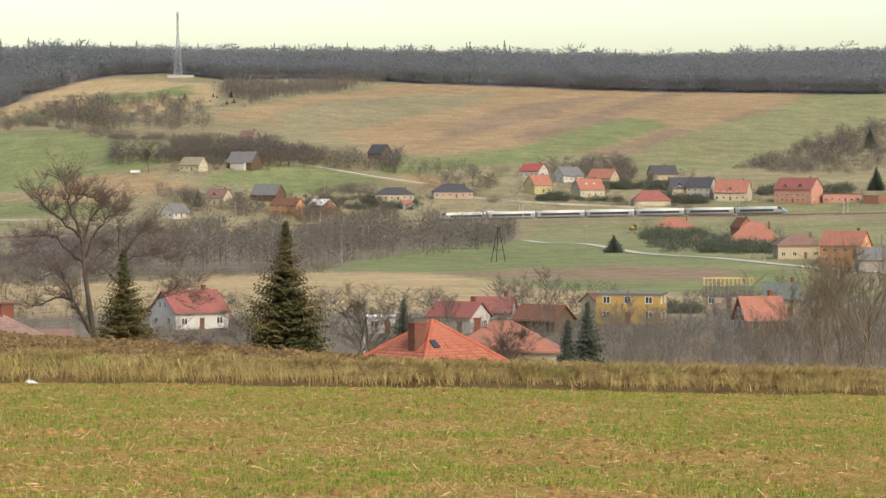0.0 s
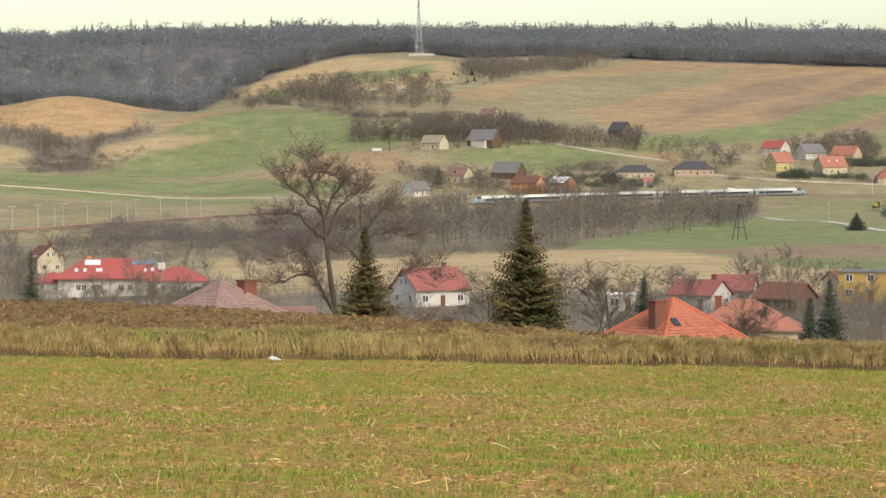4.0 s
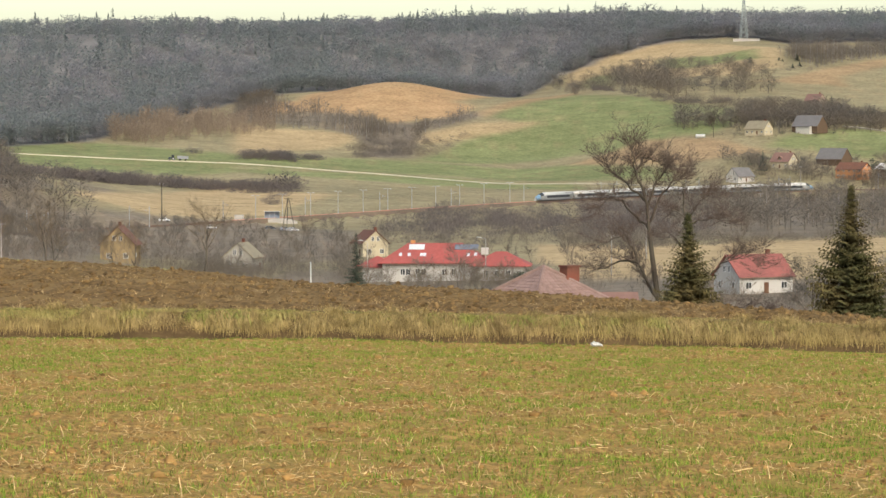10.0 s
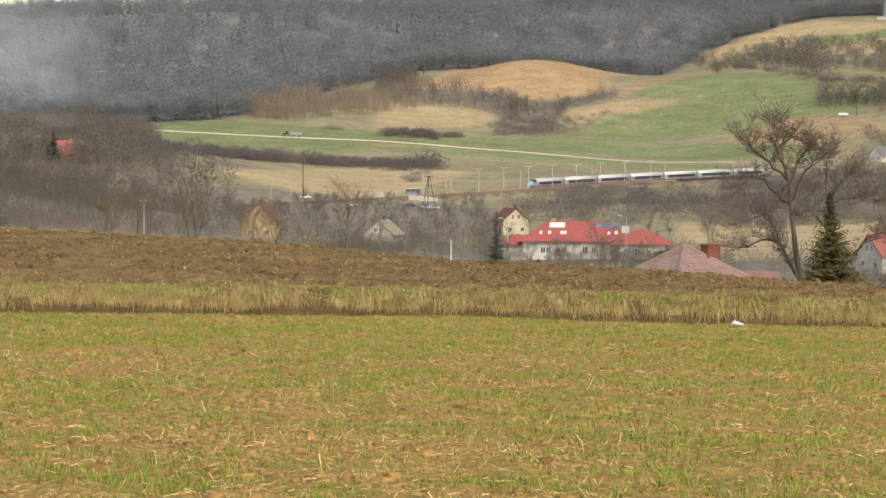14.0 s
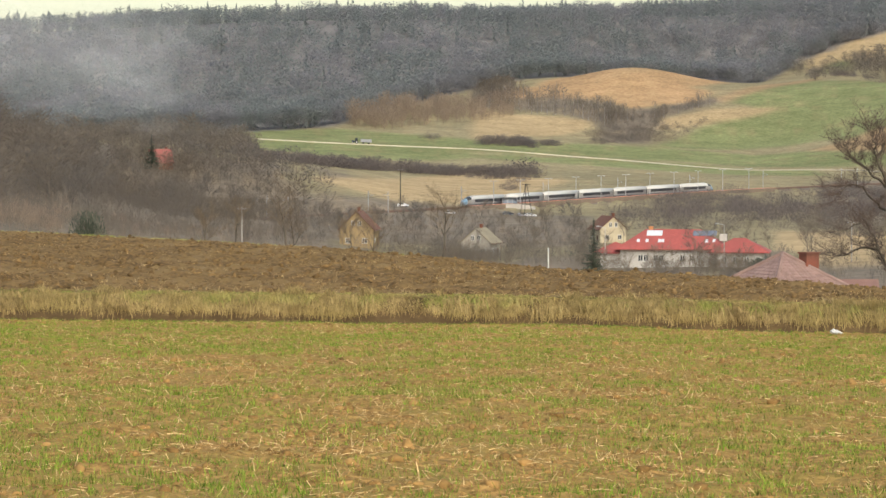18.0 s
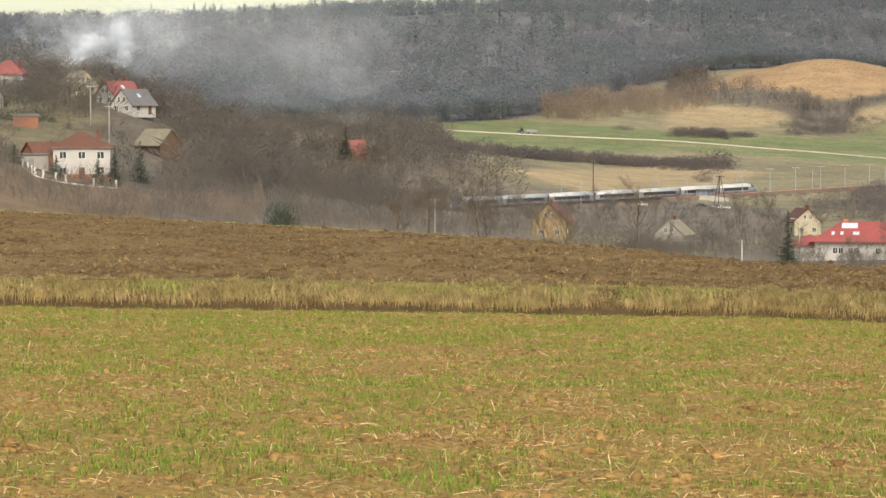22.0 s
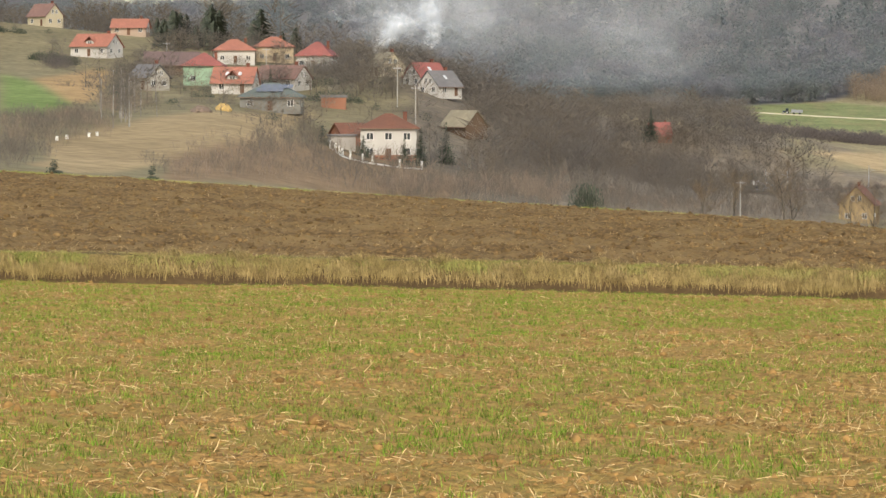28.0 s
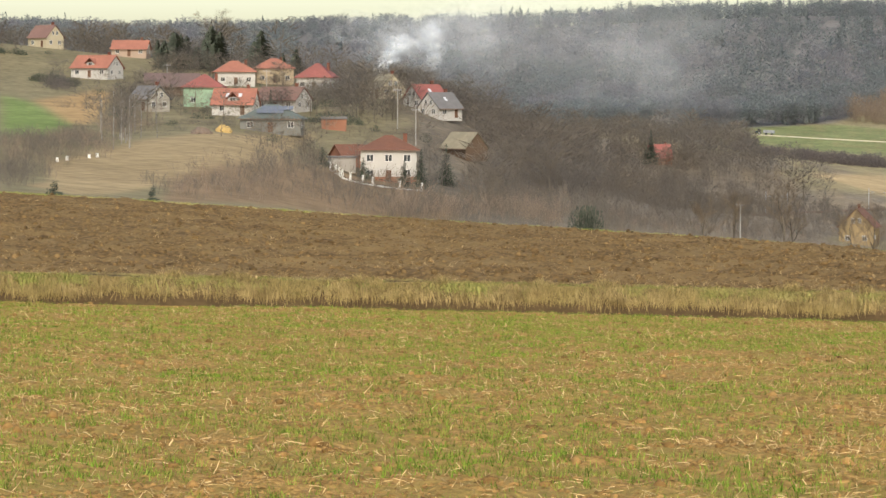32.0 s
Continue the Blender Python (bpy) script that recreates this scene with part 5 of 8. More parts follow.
# thickets by their corners: kind, number, least and greatest height, corners (bearing, range)
THICKETS = [
    ("near_bush", 40, 2.5, 4.5, [(-12.6, 670), (-9.5, 630), (-9.5, 590), (-12.6, 620)]),
    ("bush", 90, 2, 5, [(-23.9, 610), (-21.0, 1070), (-20.4, 720), (-23.3, 550)]),
    ("tree", 170, 4, 8, [(-32.6, 750), (-29.1, 880), (-25.8, 1810), (-25.8, 660), (-29.1, 620), (-30.7, 590), (-32.4, 550)]),
    ("bush", 260, 1.2, 3, [(-32.6, 750), (-29.1, 880), (-25.8, 1810), (-25.8, 640), (-29.1, 600), (-30.7, 550), (-33.0, 460)]),
    ("bush", 260, 2, 5, [(-6.9, 1450), (-2.1, 1470), (1.5, 1440), (1.3, 1050), (-2.1, 900), (-5.5, 840), (-6.9, 880)]),
    ("near_bush", 60, 2, 4, [(-30.4, 400), (-28.9, 530), (-28.0, 420), (-26.6, 480), (-26.6, 410), (-29.8, 320)]),
    ("near_bush", 110, 3.5, 6, [(-4.2, 480), (1.3, 460), (7.0, 440), (8.9, 440), (8.9, 390), (-4.2, 420)]),
    ("near_bush", 90, 3.5, 6, [(-15.7, 740), (-10.0, 610), (-5.4, 510), (-5.4, 460), (-11.2, 560), (-15.7, 640)]),
    ("near_bush", 90, 3.5, 6, [(-19.6, 660), (-15.0, 680), (-10.4, 600), (-8.1, 570), (-8.1, 510), (-15.0, 600), (-19.6, 580)]),
    ("near_bush", 60, 2.5, 5, [(-20.6, 660), (-15.4, 790), (-13.2, 720), (-13.2, 650), (-18.9, 600), (-20.6, 590)]),
    ("clump", 40, 2.5, 5, [(-19.9, 1380), (-17.0, 1490), (-14.3, 1390), (-14.3, 1350), (-17.1, 1410), (-19.9, 1210)]),
    ("bush", 150, 4, 7, [(5.8, 1760), (7.0, 1860), (8.9, 2020), (8.9, 1780), (7.6, 1730)]),
    ("tree", 220, 6, 10, [(-23.0, 1620), (-21.5, 1600), (-20.0, 1530), (-20.1, 1140), (-21.8, 1100), (-23.0, 1100)]),
    ("tree", 420, 7, 11, [(-6.9, 1450), (-2.1, 1470), (1.5, 1440), (1.3, 1050), (-2.1, 900), (-5.5, 840), (-6.9, 880)]),
    ("birch", 130, 7, 12, [(-5.5, 1460), (1.3, 1430), (1.3, 1030), (-2.1, 910), (-5.5, 920)]),
    ("bush", 380, 2, 5, [(-8.9, 990), (-6.9, 880), (-5.5, 820), (-2.1, 880), (-2.6, 830), (-6.7, 760), (-8.9, 760)]),
    ("dark", 520, 3, 6, [(-11.9, 1300), (-8.4, 1340), (-6.8, 1330), (-6.5, 1120), (-8.4, 880), (-11.7, 950), (-11.9, 1120)]),
    ("dark", 300, 3, 6, [(-8.4, 1340), (-5.9, 1380), (-5.9, 830), (-8.4, 880)]),
    ("dark", 260, 4, 7, [(-13.1, 1180), (-12.0, 1220), (-8.2, 1140), (-8.2, 810), (-12.7, 860)]),
    ("near_bush", 150, 2.5, 5, [(-17.5, 750), (-15.7, 820), (-12.7, 750), (-11.6, 660), (-12.1, 590), (-15.0, 620), (-17.5, 630)]),
    ("near_bush", 130, 2.5, 5, [(3.0, 520), (7.0, 500), (8.9, 530), (8.9, 380), (3.0, 390)]),
    ("near_bush", 70, 2, 4, [(-2.6, 530), (-1.0, 510), (3.0, 470), (3.0, 410), (-2.6, 430)]),
    ("near_bush", 70, 2, 4, [(-12.8, 660), (-9.3, 650), (-7.7, 630), (-5.9, 570), (-7.7, 530), (-12.3, 620)]),
    ("near_tree", 60, 6, 10, [(-21.3, 1070), (-17.5, 1090), (-12.7, 750), (-13.9, 640), (-17.9, 650), (-21.3, 590)]),
    ("near_tree", 40, 6, 10, [(-2.6, 570), (3.0, 540), (8.9, 590), (8.9, 420), (-2.6, 470)]),
    ("near_tree", 30, 6, 9, [(-15.7, 1050), (-12.7, 820), (-7.7, 630), (-4.3, 580), (-8.9, 600), (-15.7, 740)]),
    ("tree", 700, 7, 13, [(-25.8, 1860), (-24.6, 1860), (-23.2, 1760), (-22.0, 1650), (-20.4, 1600), (-19.9, 1220), (-18.5, 1180), (-18.5, 1080), (-20.1, 1050), (-25.8, 390)]),
    ("near_tree", 110, 7, 12, [(-25.8, 650), (-23.5, 1180), (-20.7, 1210), (-19.4, 1130), (-18.7, 1040), (-22.4, 600), (-25.8, 370)]),
    ("near_bush", 150, 3, 6, [(-29.1, 450), (-26.6, 530), (-23.9, 630), (-20.4, 1060), (-19.3, 760), (-23.9, 500), (-28.4, 370)]),
    ("tree", 260, 6, 11, [(-26.6, 640), (-25.6, 680), (-23.9, 1120), (-21.0, 1130), (-20.7, 1080), (-23.9, 630), (-26.6, 530)]),
    ("tree", 140, 6, 10, [(-29.1, 810), (-28.0, 780), (-26.1, 1810), (-25.8, 680), (-28.0, 630), (-29.1, 690)]),
    ("near_bush", 80, 2, 4, [(-35.2, 420), (-33.5, 400), (-34.6, 300), (-35.2, 210)]),
    ("near_bush", 90, 1, 2.6, [(-32.8, 330), (-29.8, 430), (-28.2, 440), (-28.9, 350), (-31.5, 280)]),
    ("birch", 20, 6, 9, [(-33.3, 540), (-32.1, 590), (-31.9, 460), (-32.5, 410), (-33.2, 420)]),
    ("bush", 140, 1, 3, [(-35.2, 480), (-33.3, 510), (-33.2, 430), (-35.2, 420)]),
    ("tree", 260, 6, 10, [(-7.9, 2290), (-6.7, 2230), (-4.6, 2040), (-4.8, 1910), (-6.7, 1930), (-7.9, 2120)]),
    ("bush", 260, 3, 6, [(-7.9, 1970), (-6.5, 1930), (-4.7, 1850), (-4.7, 1740), (-6.3, 1840)]),
    ("bush", 160, 2, 5, [(5.7, 1760), (7.0, 1860), (8.9, 2030), (8.9, 1780), (7.6, 1720)]),
    ("tree", 60, 5, 8, [(3.6, 1820), (2.7, 1730), (3.8, 1710)]),
    ("clump", 50, 2.5, 4.5, [(-16.7, 1480), (-15.7, 1470), (-14.3, 1380), (-14.6, 1340), (-16.2, 1380), (-16.7, 1410)]),
    ("clump", 34, 3, 6, [(-15.5, 1650), (-14.0, 1640), (-14.2, 1610), (-15.5, 1610)]),
    ("dark", 30, 2, 4, [(-16.7, 1660), (-16.3, 1660), (-16.3, 1630), (-16.7, 1640)]),
    ("dark", 40, 2.5, 4, [(-15.1, 1320), (-14.7, 1360), (-14.7, 1280), (-15.0, 1260)]),
    ("bush", 240, 2.5, 5, [(-13.4, 1750), (-11.6, 1790), (-10.7, 1820), (-11.6, 1720), (-13.2, 1650)]),
    ("tree", 120, 5, 9, [(-9.3, 2260), (-8.3, 2230), (-7.7, 2260), (-7.9, 2090), (-8.8, 2020)]),
    ("hedge", 110, 3, 6, [(-1.5, 1590), (-0.5, 1590), (-0.5, 1540), (-2.2, 1540), (-2.1, 1580)]),
    ("hedge", 130, 2.5, 5, [(4.1, 1160), (5.9, 1260), (6.8, 1040), (6.7, 920), (4.2, 1010)]),
    ("fir", 7, 3, 5, [(-5.4, 2150), (-4.3, 2180), (-4.1, 2110), (-4.8, 2070)]),
    ("dark", 40, 4, 8, [(-7.1, 2200), (-5.8, 2080), (-6.0, 1980), (-7.0, 2050)]),
    ("bush", 150, 2, 4, [(0.9, 1590), (2.5, 1570), (5.4, 1580), (5.4, 1550), (0.9, 1560)]),
    ("tree", 70, 5, 8, [(-1.1, 1710), (0.1, 1720), (1.3, 1690), (1.1, 1590), (-0.0, 1600)]),
    ("tree", 70, 5, 8, [(-5.8, 1600), (-4.2, 1590), (-3.8, 1550), (-5.6, 1550)]),
    ("near_bush", 60, 1.5, 3, [(-29.3, 560), (-28.4, 550), (-28.9, 430), (-29.6, 420)]),
    ("dark", 60, 3, 5, [(-33.9, 750), (-33.2, 780), (-33.2, 810), (-34.5, 790)]),
    ("weed", 170, 1.2, 3.2, [(-31.8, 370), (-28.0, 500), (-26.2, 470), (-26.2, 380), (-28.7, 330), (-31.8, 290)]),
    ("near_bush", 230, 2.5, 5, [(-28.7, 370), (-26.2, 440), (-23.7, 570), (-20.3, 720), (-18.9, 750), (-18.9, 660), (-22.5, 510), (-26.2, 360), (-28.7, 330)]),
    ("near_tree", 80, 5, 9, [(-25.1, 620), (-23.7, 1070), (-20.8, 1120), (-19.9, 1080), (-19.9, 700), (-23.7, 540), (-26.1, 410)]),
    ("tree", 260, 6, 11, [(-25.1, 670), (-23.7, 1120), (-20.9, 1170), (-19.9, 1120), (-19.9, 1040), (-23.7, 600), (-25.1, 530)]),
    ("weed", 90, 2, 4, [(-25.3, 540), (-23.6, 630), (-23.6, 500), (-25.3, 410)]),
    ("weed", 80, 1.5, 3.5, [(-35.1, 440), (-33.2, 470), (-33.0, 400), (-35.1, 330)]),
    ("near_tree", 70, 6, 10, [(-22.1, 1000), (-19.2, 980), (-17.6, 940), (-15.7, 900), (-14.8, 880), (-14.8, 780), (-17.6, 760), (-22.1, 610)]),
    ("near_bush", 220, 2.5, 5, [(-22.1, 680), (-18.7, 1010), (-16.4, 890), (-13.2, 830), (-13.2, 710), (-16.4, 750), (-22.1, 550)]),
    ("weed", 110, 2, 4, [(-18.7, 1030), (-16.4, 920), (-13.2, 850), (-13.2, 730), (-16.4, 780), (-18.7, 790)]),
    ("near_bush", 160, 2.5, 4.5, [(-16.1, 790), (-12.6, 710), (-8.1, 630), (-4.6, 580), (-4.6, 530), (-9.2, 590), (-16.1, 700)]),
    ("clump", 170, 4.5, 8, [(-20.4, 1290), (-19.4, 1400), (-17.1, 1440), (-14.3, 1420), (-14.1, 1370), (-17.1, 1390), (-19.4, 1330)]),
    ("clump", 30, 3, 6, [(-15.0, 1650), (-13.9, 1650), (-13.9, 1630), (-15.4, 1620)]),
    ("russet", 420, 8, 13, [(-18.4, 1740), (-17.2, 1860), (-15.7, 1900), (-14.8, 1890), (-14.8, 1810), (-16.2, 1750), (-17.5, 1710)]),
    ("birch", 170, 5, 13, [(-15.3, 1950), (-14.1, 1920), (-13.0, 1870), (-12.6, 1800), (-12.8, 1770), (-14.1, 1820), (-15.3, 1860)]),
    ("bush", 200, 3, 6, [(-13.1, 1820), (-12.0, 1840), (-10.8, 1880), (-10.8, 1860), (-11.8, 1810), (-12.1, 1710), (-13.0, 1700)]),
    ("birch", 60, 4, 10, [(-13.0, 1860), (-12.0, 1830), (-10.6, 1880), (-10.8, 1860), (-11.8, 1810), (-12.4, 1780)]),
    ("birch", 560, 8, 12, [(-4.7, 2210), (-4.0, 2240), (-2.8, 2310), (-0.9, 2460), (-0.9, 2390), (-1.6, 2300), (-2.8, 2180), (-3.9, 2100)]),
    ("tree", 90, 9, 14, [(-8.0, 2220), (-6.8, 2160), (-6.6, 1910), (-7.9, 2030)]),
    ("dark", 140, 3, 6, [(-8.4, 2150), (-7.8, 2000), (-6.6, 1900), (-5.6, 1880), (-5.6, 1860), (-6.6, 1880), (-8.4, 2080)]),
    ("dark", 40, 2, 4.5, [(-5.6, 2110), (-4.8, 2130), (-4.0, 2120), (-4.0, 2080), (-5.5, 2070)]),
    ("dark", 14, 2, 4, [(-7.0, 2190), (-6.6, 2200), (-6.0, 2160), (-5.6, 2170), (-5.9, 2040), (-6.5, 2070)]),
    ("tree", 260, 7, 11, [(-5.6, 1840), (-4.3, 1810), (-3.6, 1790), (-2.3, 1770), (-2.3, 1740), (-3.6, 1730), (-4.8, 1750)]),
    ("bush", 120, 3, 6, [(-6.6, 1890), (-5.6, 1850), (-5.6, 1820), (-4.3, 1770), (-2.3, 1770), (-2.3, 1730), (-4.3, 1740)]),
    ("bush", 120, 3, 5, [(-2.8, 1610), (-1.4, 1640), (-1.4, 1600), (-2.7, 1590)]),
    ("tree", 70, 8, 12, [(1.9, 1720), (2.9, 1710), (3.9, 1700), (3.8, 1660), (2.9, 1670)]),
    ("tree", 160, 6, 10, [(5.8, 1750), (6.9, 1850), (7.7, 1940), (8.9, 2040), (8.9, 1760), (7.7, 1760)]),
    ("near_bush", 200, 2, 4, [(-27.6, 360), (-23.1, 530), (-18.7, 700), (-18.7, 640), (-23.1, 440), (-27.6, 320)]),
    ("weed", 150, 2, 4.5, [(-27.6, 370), (-25.4, 420), (-23.9, 500), (-23.9, 420), (-27.6, 330)]),
    ("weed", 60, 2, 4, [(-23.1, 570), (-18.7, 720), (-18.7, 640), (-23.1, 460)]),
    ("tree", 120, 6, 9, [(-15.6, 2060), (-14.8, 2000), (-14.8, 1950), (-15.6, 1890)]),
    ("tree", 320, 6, 12, [(-6.7, 1800), (-5.4, 1780), (-4.2, 1750), (-2.0, 1730), (-0.9, 1740), (-0.9, 1690), (-3.1, 1700), (-5.4, 1720), (-6.7, 1750)]),
    ("tree", 150, 5, 9, [(-5.4, 1520), (-4.7, 1520), (-3.1, 1490), (-1.4, 1460), (-0.9, 1470), (-0.9, 1510), (-2.5, 1530), (-4.5, 1550)]),
    ("hedge", 60, 3, 5, [(-2.8, 1590), (-1.4, 1560), (-1.4, 1540), (-2.8, 1550)]),
    ("tree", 140, 4, 8, [(-32.5, 820), (-28.0, 2030), (-27.7, 630), (-29.3, 640), (-32.5, 610)]),
    ("hedge", 70, 1.5, 3, [(-33.0, 780), (-30.7, 700), (-28.0, 720), (-28.0, 690), (-30.7, 650), (-33.0, 740)]),
    ("bush", 90, 2, 3.6, [(-13.3, 680), (-9.4, 640), (-9.4, 620), (-13.3, 650)]),
    ("near_bush", 70, 2.5, 4.5, [(-13.3, 640), (-9.4, 600), (-9.4, 590), (-13.3, 620)]),
    ("tree", 160, 5, 9, [(-28.2, 840), (-26.6, 820), (-25.8, 700), (-26.6, 630), (-28.0, 650)]),
    ("near_bush", 60, 1.5, 3.2, [(-5.9, 510), (-3.8, 500), (-3.8, 450), (-6.0, 470)]),
    ("weed", 50, 1.2, 2.6, [(-6.3, 530), (-3.3, 500), (-3.3, 450), (-6.3, 470)]),
    ("near_bush", 90, 1.8, 3.5, [(1.3, 440), (8.9, 420), (8.9, 380), (1.3, 400)]),
    ("near_bush", 120, 2, 4, [(-22.2, 460), (-19.9, 550), (-16.5, 670), (-16.5, 630), (-21.1, 170)]),
    ("bush", 160, 3, 6, [(-25.2, 570), (-22.2, 1070), (-19.9, 1070), (-17.7, 1060), (-17.7, 940), (-22.2, 680), (-25.2, 530)]),
    ("fir", 30, 7, 9.5, [(-32.1, 850), (-30.8, 850), (-30.8, 930), (-32.1, 930)]),
    ("fir", 8, 6, 8.5, [(-30.2, 860), (-29.1, 850), (-29.1, 900), (-30.2, 910)]),
    ("tree", 120, 5, 9, [(-32.6, 860), (-28.6, 850), (-26.2, 800), (-26.2, 760), (-28.6, 825), (-32.6, 835)]),
    ("tree", 60, 4, 7, [(-29.0, 760), (-28.0, 740), (-28.0, 690), (-29.0, 700)]),
    ("tree", 50, 4, 7, [(-26.6, 740), (-25.6, 730), (-25.6, 700), (-26.2, 700)]),
    ("hedge", 60, 2, 3.4, [(-34.6, 806), (-33.0, 792), (-33.0, 786), (-34.6, 800)]),
    ("tree", 40, 5, 8, [(-32.9, 700), (-32.3, 720), (-32.3, 620), (-32.9, 600)]),
    ("weed", 50, 2, 4, [(-33.2, 560), (-32.2, 600), (-32.2, 520), (-33.2, 500)]),
    ("hedge", 26, 2, 4, [(-32.9, 640), (-32.5, 640), (-32.5, 610), (-32.9, 610)]),
    ("hedge", 50, 1.2, 2.4, [(-31.4, 640), (-30.0, 625), (-30.0, 612), (-31.4, 628)]),
    ("hedge", 30, 1.5, 3.0, [(-29.1, 640), (-28.0, 640), (-28.0, 632), (-29.1, 632)]),
    ("hedge", 40, 1.5, 3.5, [(-27.9, 700), (-27.1, 690), (-27.1, 680), (-27.9, 690)]),
    ("near_bush", 50, 1.5, 3, [(-29.3, 570), (-26.4, 600), (-26.4, 570), (-29.3, 545)]),
    ("bush", 80, 1.5, 3, [(-31.6, 780), (-28.4, 770), (-28.4, 755), (-31.6, 765)]),
    ("hedge", 46, 2.0, 3.0, [(-34.3, 792), (-33.0, 776), (-33.0, 772), (-34.3, 788)]),
    ("hedge", 40, 2.0, 2.8, [(-35.4, 864), (-33.95, 864), (-33.95, 860), (-35.4, 860)]),
    ("tree", 90, 7, 11, [(-35.4, 960), (-33, 960), (-31.5, 985), (-31.5, 1010), (-35.4, 1010)]),
    ("near_bush", 150, 2.5, 4.5, [(-16.6, 680), (-14.8, 680), (-14.8, 640), (-16.6, 640)]),
    ("near_bush", 150, 3, 6, [(2.4, 395), (9.3, 390), (9.3, 300), (2.4, 320)]),
    ("weed", 60, 2.5, 5, [(3.0, 380), (9.3, 380), (9.3, 300), (3.0, 320)]),
    ("near_bush", 60, 2.5, 4.5, [(-13.2, 590), (-9.6, 570), (-9.6, 545), (-13.2, 560)]),
    ("hedge", 26, 2.5, 4.0, [(-10.1, 603), (-9.2, 600), (-9.2, 597), (-10.1, 600)]),
    ("near_tree", 26, 6, 9, [(-13.4, 600), (-9.6, 570), (-9.6, 520), (-13.4, 540)]),
    ("near_bush", 70, 2.5, 4.5, [(3.0, 500), (6.4, 450), (9.2, 440), (9.2, 400), (3.0, 440)]),
    ("hedge", 30, 2.0, 3.5, [(4.4, 560), (5.2, 560), (5.2, 545), (4.4, 545)]),
    ("hedge", 120, 4, 6.5, [(3.2, 1660), (4.6, 1660), (4.8, 1630), (3.2, 1630)]),
    ("hedge", 90, 4, 6, [(4.4, 1590), (5.3, 1590), (5.3, 1570), (4.4, 1570)]),
    ("hedge", 90, 3, 5.5, [(1.9, 1592), (3.6, 1584), (3.6, 1572), (1.9, 1576)]),
    ("hedge", 90, 4, 8, [(6.4, 1640), (8.2, 1640), (8.2, 1610), (6.4, 1610)]),
    ("hedge", 90, 4, 7, [(4.1, 1320), (5.3, 1310), (5.3, 1240), (4.1, 1240)]),
    ("hedge", 90, 3.5, 6, [(5.3, 1030), (7.0, 1020), (7.0, 985), (5.3, 990)]),
    ("dark", 260, 4, 8, [(5.9, 1770), (7.0, 1870), (8.9, 2040), (9.4, 1900), (8.9, 1790), (7.6, 1740)]),
    ("tree", 60, 8, 13, [(-33, 900), (-28, 860), (-27, 800), (-26.5, 880), (-28, 960), (-33, 1000)]),
]


BARN = (-25.89, 602)


